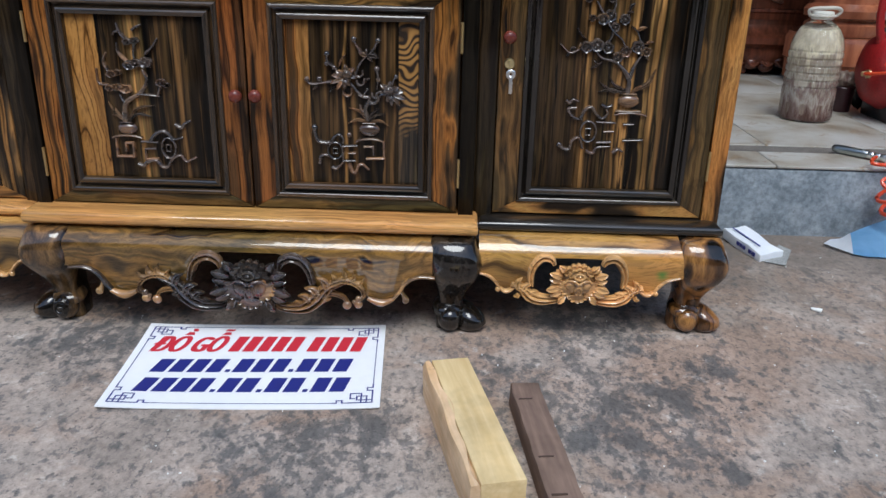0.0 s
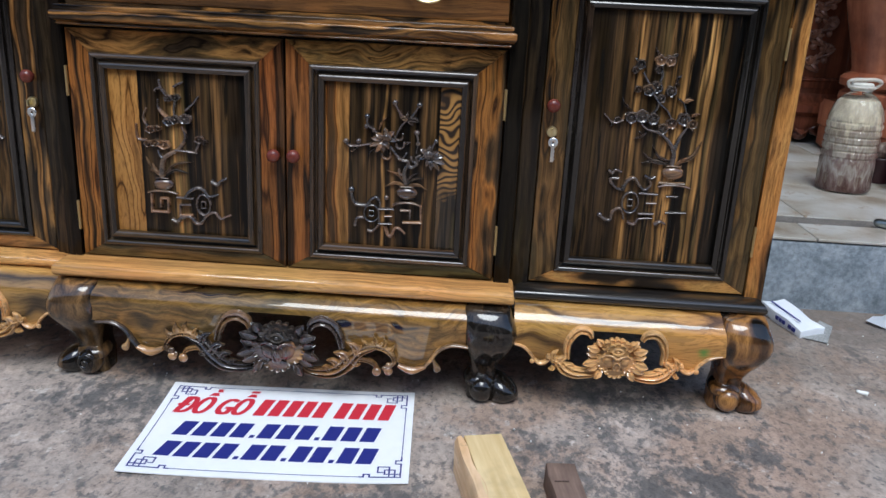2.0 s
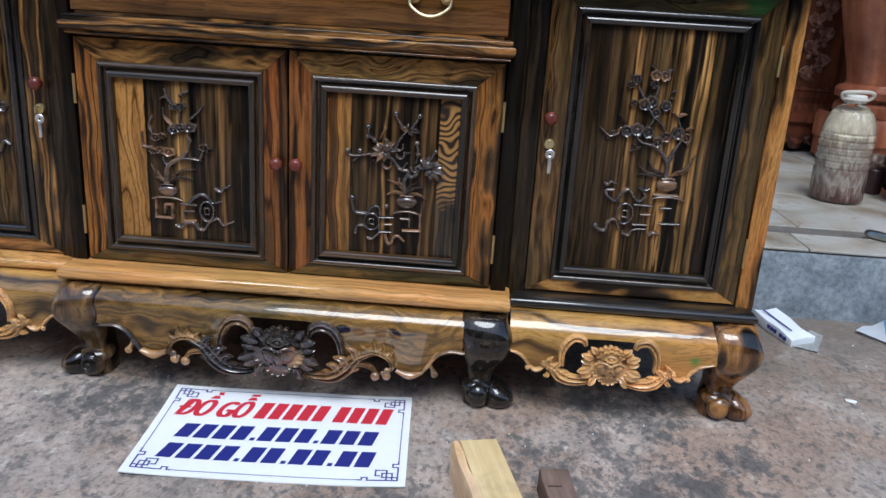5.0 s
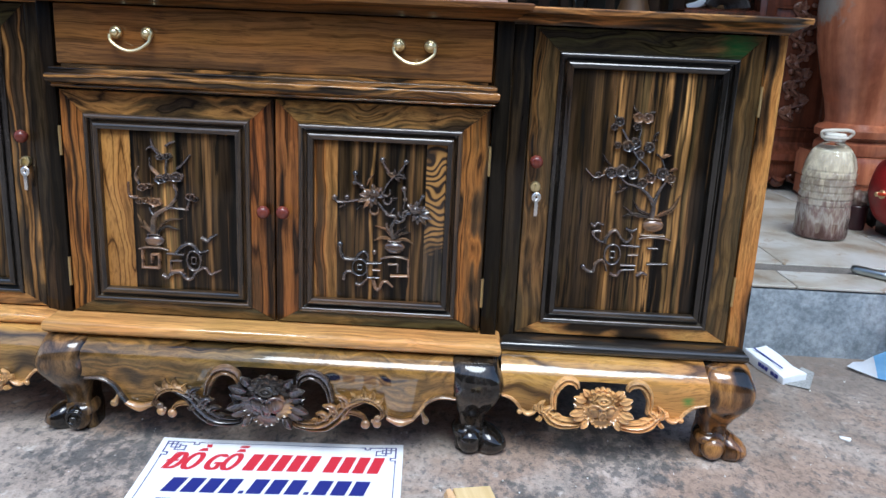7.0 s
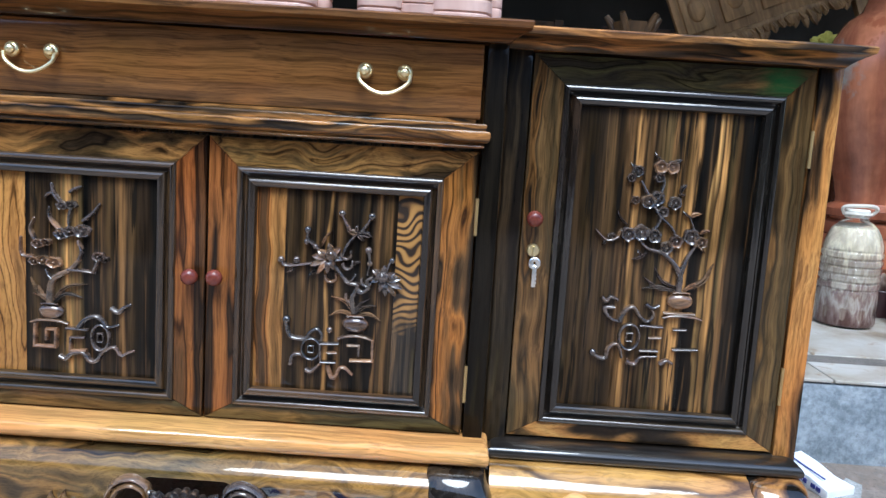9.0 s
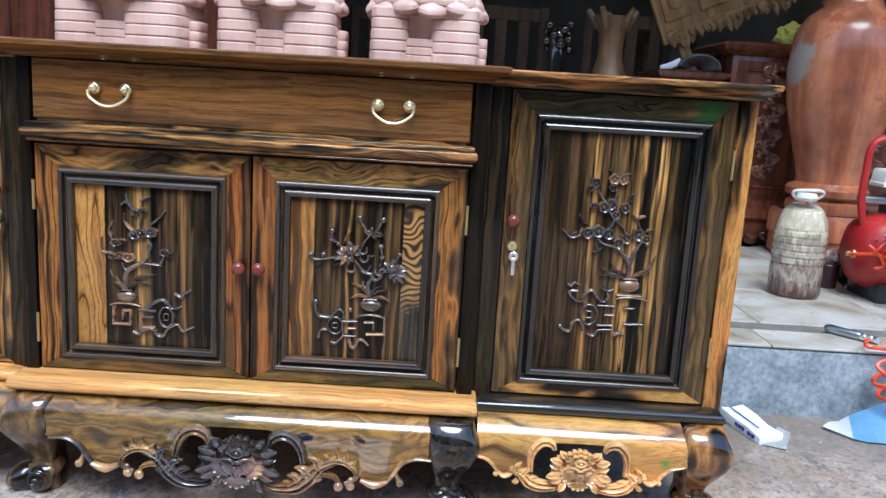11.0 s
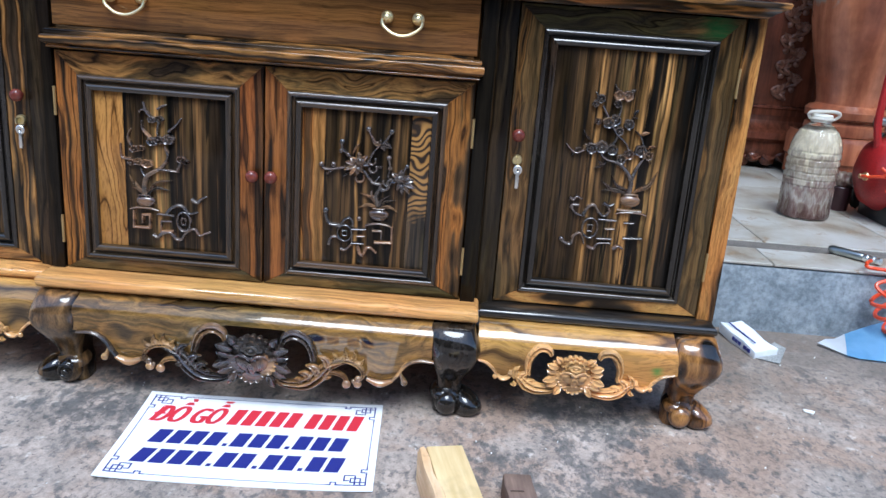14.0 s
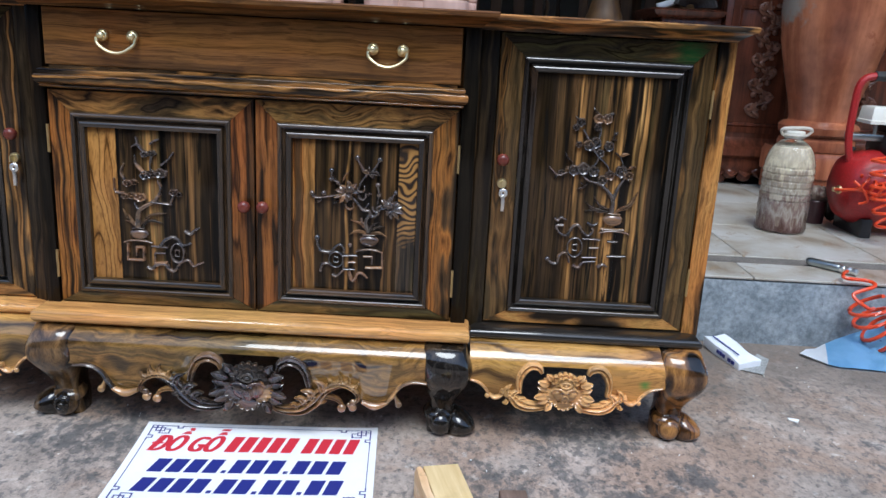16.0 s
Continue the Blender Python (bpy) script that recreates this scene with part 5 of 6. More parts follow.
PANEL = 0.005
R = Relief(left_door, PANEL, [(-245, relief_brown), (0, relief_wood)])
R.vase(-250, 416, 22, 13, (-282, -221, 402, 397))
R.fret(3.4, [(-275, 395), (-276, 358), (-242, 358), (-241, 387), (-256, 386), (-257, 370)])
R.fret(3.0, [(-223, 390), (-190, 389)], [(-195, 376), (-217, 375), (-218, 353), (-192, 355)])
R.coin(-169, 378, 14, 21)
for pts in ([(-206, 391), (-196, 404), (-179, 412), (-168, 407), (-157, 396), (-140, 400)], [(-152, 427), (-140, 421), (-132, 429), (-121, 435)],
            [(-236, 343), (-225, 339), (-216, 348), (-197, 351), (-186, 338), (-175, 339), (-164, 355), (-147, 363), (-136, 350), (-125, 355), (-115, 359)]):
    R.bar("tendril", 3.6, *pts, end=2.2)
R.bar("branch", 5.0, (-252, 430), (-249, 462), (-238, 475), (-216, 488), (-204, 503), end=3.6)
for pts in ([(-245, 469), (-252, 474), (-257, 484)], [(-221, 486), (-199, 485), (-178, 483)], [(-277, 503), (-296, 507), (-298, 534)], [(-274, 530), (-282, 548), (-276, 566)], [(-232, 546), (-250, 567), (-252, 584)],
            [(-197, 566), (-181, 580), (-171, 594)], [(-233, 592), (-244, 607), (-248, 622)], [(-218, 610), (-210, 616), (-201, 620)], [(-216, 586), (-220, 565), (-219, 549)], [(-204, 503), (-200, 516), (-206, 534)], [(-181, 484), (-176, 496), (-172, 507)], [(-244, 607), (-252, 606), (-257, 601)]):
    R.bar("twig", 2.6, *pts, end=1.7)
R.blossom((-275, 497, 8), (-261, 499, 9), (-244, 496, 11), (-269, 525, 9), (-256, 528, 7), (-172, 510, 9), (-162, 506, 6), (-231, 543, 11), (-218, 547, 10), (-199, 549, 12), (-230, 588, 8), (-216, 590, 8), squash=0.72)
for blade in ((-252, 431, -271, 457, 4, 0.1), (-252, 430, -279, 444, 4.5, -0.15), (-248, 432, -190, 464, 4, 0.16), (-246, 430, -199, 441, 4, 0.22), (-207, 532, -197, 520, 3, 0), (-250, 432, -283, 470, 3, 0.1)):
    R.leaf_blade(*blade)

R = Relief(right_door, PANEL, [(186, relief_wood), (203, relief_brown), (400, relief_wood)])
R.vase(241, 427, 22, 14, (214, 272, 409, 402))
R.fret(3.2, [(270, 404), (271, 369), (236, 367)], [(231, 392), (249, 393), (249, 377)])
R.fret(2.9, [(216, 394), (186, 392), (188, 362), (212, 363)], [(199, 378), (213, 379)])
R.coin(172, 383, 15, 17)
for pts in ([(130, 428), (133, 411), (140, 400), (162, 399), (169, 409), (180, 416), (188, 408), (188, 398)], [(139, 355), (143, 370), (154, 373), (164, 367)], [(164, 348), (174, 346), (187, 358)], [(199, 358), (206, 339), (213, 339), (219, 353), (228, 354), (239, 345)]):
    R.bar("tendril", 3.5, *pts, end=2.4)
R.bud((131, 429), r=7)
R.bud((201, 416), (119, 525), r=5.5)
R.bar("branch", 3.8, (238, 446), (234, 468), (242, 490), (226, 495), (212, 511), (201, 524), end=3)
R.bar("branch", 3.2, (240, 486), (250, 481), (260, 488), (257, 500), (272, 506), end=3)
for pts in ([(119, 525), (127, 516), (158, 520), (182, 526)], [(160, 572), (161, 559), (173, 550), (188, 534)], [(215, 536), (224, 556), (236, 572)], [(228, 577), (219, 590), (213, 603)], [(245, 577), (253, 589), (259, 601)], [(257, 547), (260, 528), (257, 509)], [(287, 516), (290, 526), (294, 534)], [(222, 496), (229, 495), (238, 507)], [(224, 478), (226, 466), (237, 462)]):
    R.bar("twig", 2.6, *pts, end=2)
R.bud((160, 575), (213, 604), (260, 602), (257, 548), (144, 526), r=6)
R.bud((159, 556), (173, 549), (260, 527), (295, 534), r=5)
R.peony(199, 537, 12, 222)
R.peony(281, 507, 12, -38)
for x, z, r in ((199, 503, 9), (222, 540, 8), (225, 524, 8), (256, 500, 9), (248, 487, 8)):
    R.bar("curled_petal", 2.6, *[(x + r * math.cos(a), z + r * math.sin(a)) for a in (2.8, 3.8, 4.8, 5.8, 6.8)], end=2)
for blade in ((238, 573, 220, 582, 6, 0.1), (238, 573, 262, 568, 7, 0.1), (238, 572, 250, 562, 5, 0), (236, 574, 238, 588, 4, 0), (140, 515, 126, 504, 4, 0.1), (183, 550, 199, 577, 3, 0.1), (229, 520, 245, 529, 4, 0.1), (184, 511, 163, 500, 4, -0.2)):
    R.leaf_blade(*blade)
for tip in ((200, 471), (196, 438), (274, 460), (281, 436), (263, 471), (216, 464), (252, 463)):
    R.leaf_blade(240, 442, *tip, 3.6, 0.16 if tip[0] > 240 else -0.16)

R = Relief(wing_door, PANEL + SET, [(741, relief_wood), (770, relief_wood), (1000, relief_brown)])
R.vase(760, 494, 22, 14, (734, 797, 470, 465))
R.fret(3.2, [(736, 473), (784, 473)], [(754, 446), (773, 447)], [(756, 413), (794, 415)], [(700, 450), (735, 449)], [(716, 430), (734, 431)], [(703, 408), (731, 409)])
R.coin(684, 430, 16, 21)
for pts in ([(634, 493), (642, 487), (649, 494), (660, 490)], [(656, 477), (642, 476), (643, 467), (654, 457), (669, 454)], [(666, 456), (675, 474), (687, 479), (697, 466), (710, 457), (720, 467), (717, 476)], [(705, 486), (717, 480), (727, 484)],
            [(626, 402), (634, 394), (648, 392), (652, 408), (664, 417), (672, 407), (675, 395)], [(682, 390), (696, 385), (705, 397), (731, 400)], [(737, 387), (748, 394), (757, 390)]):
    R.bar("tendril", 3.4, *pts, end=2.4)
R.bud((627, 401), r=6)
R.bar("branch", 4.4, (756, 508), (756, 534), (746, 552), (726, 569), (700, 576), end=2.6)
R.bar("branch", 3.4, (756, 534), (763, 561), (775, 584), end=2.4)
for pts in ([(679, 684), (693, 662), (703, 645)], [(716, 628), (712, 614), (700, 602)], [(652, 592), (634, 586), (616, 601)], [(703, 645), (716, 628), (735, 612), (744, 594)], [(711, 660), (716, 680), (714, 696)], [(775, 584), (770, 610), (762, 630)], [(700, 576), (690, 584), (684, 596)]):
    R.bar("twig", 2.3, *pts, end=1.6)
R.blossom((709, 707, 9), (727, 707, 9), (708, 690, 7), (673, 698, 8), (664, 687, 6), (694, 651, 10), (708, 657, 10), (736, 651, 9), (673, 652, 6), (718, 636, 8), (667, 597, 10), (687, 601, 11), (709, 597, 10), (744, 590, 9), (729, 579, 9), (767, 599, 11), (784, 591, 8), (641, 591, 6))
for blade in ((711, 716, 697, 730, 3, 0.1), (729, 713, 742, 720, 3.5, 0.1), (673, 698, 661, 711, 3, 0), (743, 665, 753, 682, 3.5, 0.15), (740, 664, 752, 666, 3, 0), (665, 612, 646, 636, 3, 0.1), (634, 586, 627, 577, 3.5, 0), (762, 630, 781, 637, 4.5, 0.1), (762, 630, 750, 640, 3, 0),
              (781, 604, 797, 611, 3.5, 0.1), (699, 570, 677, 557, 3.5, 0.1), (690, 566, 684, 574, 3, 0), (784, 582, 792, 574, 3, 0), (752, 512, 697, 531, 5, 0.14), (750, 508, 697, 510, 5, -0.12), (752, 516, 714, 547, 4, 0.16), (764, 512, 808, 559, 5.5, -0.16), (764, 510, 797, 526, 4, 0.1), (695, 660, 684, 672, 3, 0), (650, 590, 655, 606, 3, 0)):
    R.leaf_blade(*blade)

R = Relief(far_door, PANEL + SET, [(0, relief_wood)])
R.vase(-690, 494, 22, 14, (-728, -652, 470, 465))
R.coin(-686, 430, 16, 21)
for pts in ([(-625, 397), (-644, 392), (-650, 408), (-661, 416), (-673, 400), (-692, 382), (-710, 385)], [(-590, 482), (-604, 489), (-612, 469), (-640, 452), (-660, 462)]):
    R.bar("tendril", 3.4, *pts, end=2.4)
R.bar("branch", 4.4, (-690, 506), (-690, 536), (-678, 565), (-650, 579), end=2.6)
R.blossom((-674, 699, 9), (-640, 651, 10), (-672, 599, 10), (-620, 604, 10), (-600, 560, 9))

# locks and keys
for leaf, x in ((wing_door, 0.517), (far_door, -0.517)):
    bm = bmesh.new()
    lathe(bm, [(0.0105, 0), (0.0105, 0.006), (0.009, 0.008), (0.004, 0.008)], steps=20)
    bmesh.ops.transform(bm, matrix=pose(x, SET, 0.562, 90), verts=bm.verts)
    box(bm, x - 0.0012, x + 0.0012, SET - 0.024, SET - 0.006, 0.556, 0.568, 0.0004)
    lock = part("lock", bm, plain["brass"], leaf, "small brass cylinder lock")
    bm = bmesh.new()
    ring = [(x + 0.003 + 0.0058 * math.cos(a), SET - 0.016, 0.543 + 0.0062 * math.sin(a)) for a in (q * math.tau / 20 for q in range(21))]
    tube(bm, ring, 0.0036, sides=8, smooth=False, flat=0.4)
    box(bm, x + 0.0000, x + 0.0065, SET - 0.018, SET - 0.0150, 0.505, 0.538, 0.0006)
    for z in (0.510, 0.517, 0.524):
        box(bm, x + 0.005, x + 0.0075, SET - 0.018, SET - 0.0155, z, z + 0.003, 0.0003)
    part("key", bm, plain["steel"], leaf, "flat steel key hanging from the lock")

# ---- carved pink figures' lower parts on the sideboard ----


def pink_carving(x, y, turn, wide):
    carved_base = thing("wood_carving", (x, y, 0.9075), "unpainted pale pink carved wooden figure base on the sideboard", "carving", "pink carvings on the sideboard")
    carved_base.rotation_euler.z, carved_base.scale.x = radians(turn), wide
    for cx, hw, deep, n, top in ((-0.075, 0.043, 0.085, 5, 0.105), (0.062, 0.055, 0.085, 5, 0.108), (-0.008, 0.045, 0.075, 3, 0.048), (0.105, 0.03, 0.03, 3, 0.058)):
        step = top / n
        for k in range(n):
            bm, z0 = bmesh.new(), k * step
            w0 = 1 + 0.012 * math.sin(5 * k + 40 * cx)
            loft(bm, [((cx + 0.001 * math.sin(7 * k + 9 * cx), 0, z0 + f * step), hw * w * w0, deep * w, 0.45) for f, w in ((0.0, 0.955), (0.04, 0.98), (0.12, 1.0), (0.86, 1.0), (0.95, 0.98), (1.0, 0.955))])
            part("block", bm, pink_wood, carved_base, sharp=30)
    bm = loft(bmesh.new(), [((-0.008, 0, z), w, d, 0.6) for z, w, d in ((0.045, 0.040, 0.05), (0.07, 0.044, 0.058), (0.095, 0.052, 0.072), (0.105, 0.054, 0.078))])
    part("bowl", bm, pink_wood, carved_base, "flared pink bowl")
    for row in range(5):
        z, r = 0.106 + 0.018 * row, 0.112 - 0.009 * row
        for k in range(13):
            a = (k + 0.5 * (row % 2)) * math.tau / 13
            bm = bmesh.new()
            ball(bm, (r * math.cos(a), 0.75 * r * math.sin(a), z + 0.003 * math.sin(3 * k + row)), (0.026, 0.034, 0.016), Euler((0, 0.5, a)), u=12, v=8)
            part("scale", bm, pink_wood, carved_base, sharp=30)
    part("core", loft(bmesh.new(), [((0, 0, 0.09), 0.10, 0.075, 0.8), ((0, 0, 0.2), 0.06, 0.045, 0.8), ((0, 0, 0.24), 0.03, 0.03, 1.0)]), pink_wood, carved_base)
    return carved_base


pink_carving(-0.285, 0.14, -4, 1.12)
pink_carving(0.022, 0.14, 2, 1.0)
pink_carving(0.318, 0.14, 0, 0.93)

# ---- sign on the ground ----
sign = thing("sign", (0.035, -0.204, 0), "white printed shop sign with red and blue marks lying on concrete", "sign")
sign.rotation_euler.z = radians(3.4)
bm = bmesh.new()
grid = {}
for i in range(13):
    for j in range(9):
        u, v = -0.251 + 0.502 * i / 12, -0.163 + 0.326 * j / 8
        lift = 0.003 + 0.0035 * (abs(u) / 0.25) ** 4 * (0.4 + 0.6 * (v / 0.16) ** 2) + 0.001 * math.sin(9 * u + 14 * v)
        grid[i, j] = lift
        for k in (0, 1):
            grid[i, j, k] = bm.verts.new((u, v, lift if k else lift - 0.0022))
for i in range(12):
    for j in range(8):
        for k in (0, 1):
            q = [grid[i, j, k], grid[i + 1, j, k], grid[i + 1, j + 1, k], grid[i, j + 1, k]]
            bm.faces.new(q if k else q[::-1])
for line in ([(i, 0) for i in range(13)], [(12, j) for j in range(9)], [(i, 8) for i in range(12, -1, -1)], [(0, j) for j in range(8, -1, -1)]):
    for (a, b), (c, d) in zip(line, line[1:]):
        bm.faces.new((grid[a, b, 0], grid[c, d, 0], grid[c, d, 1], grid[a, b, 1]))
bmesh.ops.recalc_face_normals(bm, faces=bm.faces)
part("panel", bm, sign_face, sign)


def sheet_height(u, v):
    return 0.0034 + 0.0035 * (abs(u) / 0.25) ** 4 * (0.4 + 0.6 * (v / 0.16) ** 2) + 0.001 * math.sin(9 * u + 14 * v)


def inked(bm, pts):
    """A flat printed patch that follows the sheet."""
    bm.faces.new([bm.verts.new((u, v, sheet_height(u, v) + 0.0004)) for u, v in pts])


def inked_line(bm, pts, w):
    for (a, b), (c, d) in zip(pts, pts[1:]):
        n = max(1, int(math.hypot(c - a, d - b) / 0.03))
        dx, dz = (c - a), (d - b)
        long = math.hypot(dx, dz)
        ox, oz = -dz / long * w / 2, dx / long * w / 2
        ex, ez = dx / long * w / 2, dz / long * w / 2
        for k in range(n):
            p, q = (a - ex + (dx + 2 * ex) * k / n, b - ez + (dz + 2 * ez) * k / n), (a - ex + (dx + 2 * ex) * (k + 1) / n, b - ez + (dz + 2 * ez) * (k + 1) / n)
            inked(bm, [(p[0] - ox, p[1] - oz), (q[0] - ox, q[1] - oz), (q[0] + ox, q[1] + oz), (p[0] + ox, p[1] + oz)])


bm = bmesh.new()
for s in (-1, 1):
    inked_line(bm, [(-0.165, s * 0.147), (0.165, s * 0.147)], 0.0016)
    inked_line(bm, [(s * 0.236, -0.085), (s * 0.236, 0.085)], 0.0016)
    for r in (-1, 1):
        inked_line(bm, [(s * x, r * z) for x, z in ((0.165, 0.147), (0.172, 0.147), (0.172, 0.139), (0.182, 0.139), (0.182, 0.147), (0.226, 0.147), (0.226, 0.125), (0.208, 0.125), (0.208, 0.138), (0.236, 0.138))], 0.0028)
        inked_line(bm, [(s * x, r * z) for x, z in ((0.236, 0.085), (0.236, 0.096), (0.226, 0.096), (0.226, 0.106), (0.236, 0.106), (0.236, 0.147), (0.216, 0.147), (0.216, 0.116), (0.196, 0.116), (0.196, 0.133), (0.204, 0.133))], 0.0028)
part("printed_border", bm, plain["print_blue"], sign, "thin blue fret border")


def slanted_bars(spots, low, high, mat, lean=0.2):
    for a, b in spots:
        bm, k = bmesh.new(), lean * (high - low)
        inked(bm, [(a, low), (b, low), (b + k, high), (a + k, high)])
        part("printed_bar", bm, mat, sign)


def letters(text, u0, u1, v, height, mat):
    """Slanted bold capitals between u0 and u1 on the sheet."""
    data = bpy.data.curves.new("lettering", "FONT")
    data.body, data.size, data.resolution_u = text, 1.0, 4
    rough = new("text_source", data)
    bpy.context.view_layer.update()
    me = bpy.data.meshes.new_from_object(rough.evaluated_get(bpy.context.evaluated_depsgraph_get()))
    bpy.data.objects.remove(rough)
    bm = bmesh.new()
    for k in (-1, 0, 1):
        bm.from_mesh(me)
    xs, each = [p.co.x for p in me.vertices], len(me.vertices)
    bm.verts.ensure_lookup_table()
    for n, p in enumerate(bm.verts):
        z = v + p.co.y * height
        x = u0 + (p.co.x - min(xs)) / (max(xs) - min(xs)) * (u1 - u0) + 0.0032 * (n // each - 1) + 0.22 * (z - v)
        p.co = (x, z, sheet_height(x, z) + 0.0004 + 0.00004 * (n // each))
    bpy.data.meshes.remove(me)
    return part("lettering", bm, mat, sign, "slanted red capital letters")


letters("\u0110\u1ed2", -0.222, -0.158, 0.044, 0.088, plain["print_red"])
letters("G\u1ed6", -0.142, -0.082, 0.044, 0.088, plain["print_red"])
slanted_bars([(-0.064 + 0.0290 * n, -0.042 + 0.0290 * n) for n in range(5)], 0.044, 0.107, plain["print_red"])
slanted_bars([(0.094 + 0.0290 * n, 0.116 + 0.0290 * n) for n in range(4)], 0.044, 0.107, plain["print_red"])
for low, start, stops in ((-0.036, -0.196, (4, 8)), (-0.108, -0.206, (4, 7, 10))):
    spots, u = [], start
    for n in range(12 if len(stops) == 2 else 13):
        if n in stops:
            slanted_bars([(u + 0.001, u + 0.010)], low, low + 0.010, plain["print_blue"])
            u += 0.015
        else:
            spots.append((u, u + 0.028))
            u += 0.0355 if len(stops) == 2 else 0.0350
    slanted_bars(spots, low, low + 0.050, plain["print_blue"], 0.22)

# ---- wooden blocks ----
block = thing("wood_block", (0.452, -0.462, 0), "pale yellow sawn wooden block with a pinkish bark edge", "wood block")
block.rotation_euler.z = radians(13.5)
part("timber", boxed(-0.026, 0.042, -0.18, 0.18, 0, 0.072, bevel=0.0015), pine, block)
bm = bmesh.new()
loft_rows = []
for k in range(25):
    v = -0.18 + 0.36 * k / 24
    e = -0.027 + 0.004 * math.sin(19 * v + 1) + 0.003 * math.sin(53 * v)
    loft_rows.append([bm.verts.new(p) for p in ((-0.041, v, 0.0), (-0.042, v, 0.060), (-0.039 + 0.002 * math.sin(40 * v), v, 0.070), (e, v, 0.0722), (-0.0265, v, 0.066), (-0.0265, v, 0.0))])
for a, b in zip(loft_rows, loft_rows[1:]):
    for j in range(6):
        bm.faces.new((a[j], a[(j + 1) % 6], b[(j + 1) % 6], b[j]))
bm.faces.new(loft_rows[0])
bm.faces.new(loft_rows[-1][::-1])
bmesh.ops.recalc_face_normals(bm, faces=bm.faces)
part("bark_edge", bm, bark, block, "pinkish sapwood edge with dark flecks")
dark_block = thing("wood_block", (0.580, -0.535, 0), "dark weathered wooden block with saw cuts", "wood block")
dark_block.rotation_euler.z = radians(7)
bm = boxed(-0.026, 0.026, -0.22, 0.22, 0, 0.046, bevel=0.003)
bmesh.ops.subdivide_edges(bm, edges=[e for e in bm.edges if abs(e.verts[0].co.y - e.verts[1].co.y) > 0.2], cuts=14)
for v in bm.verts:
    if v.co.z > 0.03:
        v.co += Vector((noise.noise(v.co * 30) * 0.003, 0, noise.noise(v.co * 40 + Vector((3, 0, 0))) * 0.003))
part("timber", bm, old_wood, dark_block)
for v in (-0.09, 0.0, 0.165):
    part("saw_cut", boxed(-0.020, 0.004, v - 0.0016, v + 0.0016, 0.0445, 0.0472, bevel=0.0005), cut_wood, dark_block, "dark shallow saw cut")

# ---- litter beside the step ----
card = thing("card_box", (1.248, 0.520, 0.010), "crumpled white cardboard box with blue print by the step", "box")
card.rotation_euler = (radians(4), radians(-3), radians(17))
bm = boxed(-0.036, 0.036, -0.085, 0.088, -0.01, 0.020, bevel=0.002)
bmesh.ops.subdivide_edges(bm, edges=list(bm.edges), cuts=2, use_grid_fill=True)
for v in bm.verts:
    v.co += Vector((0.5, 0.5, 1)) * noise.noise(v.co * 38) * 0.006
part("carton", bm, paper, card)
for v, w in ((-0.062, 0.012), (-0.046, 0.012), (-0.020, 0.010), (-0.006, 0.010), (0.008, 0.010)):
    part("printed_bar", boxed(-0.0425, -0.040, v - w / 2, v + w / 2, 0.006, 0.016, bevel=0), plain["print_blue"], card, "plain blue print bar")
part("printed_bar", boxed(-0.016, -0.0125, -0.05, 0.075, 0.0245, 0.0270, bevel=0), plain["print_blue"], card, "plain blue print bar")

bm = bmesh.new()
for u, v, w in ((1.243, 0.428, 0.002), (1.297, 0.398, 0.003), (1.346, 0.492, 0.012), (1.322, 0.520, 0.016)):
    bm.verts.new((u, v, w + 0.0012))
top = bm.faces.new(bm.verts)
bmesh.ops.subdivide_edges(bm, edges=list(bm.edges), cuts=4, use_grid_fill=True)
bmesh.ops.solidify(bm, geom=bm.faces[:], thickness=0.0012)
tagged(part("sandpaper", bm, grit_paper), "torn grey sandpaper scrap lying on the concrete", "sandpaper")

blue = thing("blue_sheet", (0, 0, 0), "creased blue and white packing sheet on the concrete", "sheet")
bm, white = bmesh.new(), bmesh.new()
rows = []
for i in range(19):
    t = i / 18
    row = []
    for j in range(7):
        w = j / 6
        u = 1.462 + 0.50 * t + 0.035 * w
        v = 0.595 - 0.105 * (1 - w) * min(1, 0.35 + 5 * t) - 0.06 * t * (1 - w) + 0.05 * t * w
        h = 0.004 + 0.24 * w * max(0, t - 0.05) ** 0.85 + 0.010 * math.sin(7 * t + 2 * w) * (0.3 + w) * min(1, 3 * t) + 0.012 * max(0, 0.15 - t) * 4
        row.append((u, min(v, 0.64), max(h, 0.003)))
    rows.append(row)
for target, a, b in ((white, 0, 2), (bm, 2, 18)):
    made = [[target.verts.new(p) for p in row] for row in rows[a : b + 1]]
    for p, q in zip(made, made[1:]):
        for j in range(6):
            target.faces.new((p[j], q[j], q[j + 1], p[j + 1]))
    bmesh.ops.solidify(target, geom=target.faces[:], thickness=0.0012)
part("blue_half", bm, blue_sheet, blue)
part("white_half", white, paper, blue, "pale grey-white end of the sheet")
for k in range(3):
    u = 1.66 + 0.03 * k
    part("printed_bar", boxed(u, u + 0.004, 0.560, 0.578, 0.050 + 0.007 * k, 0.056 + 0.007 * k, bevel=0), plain["print_blue"], blue, "faint dark print bar")

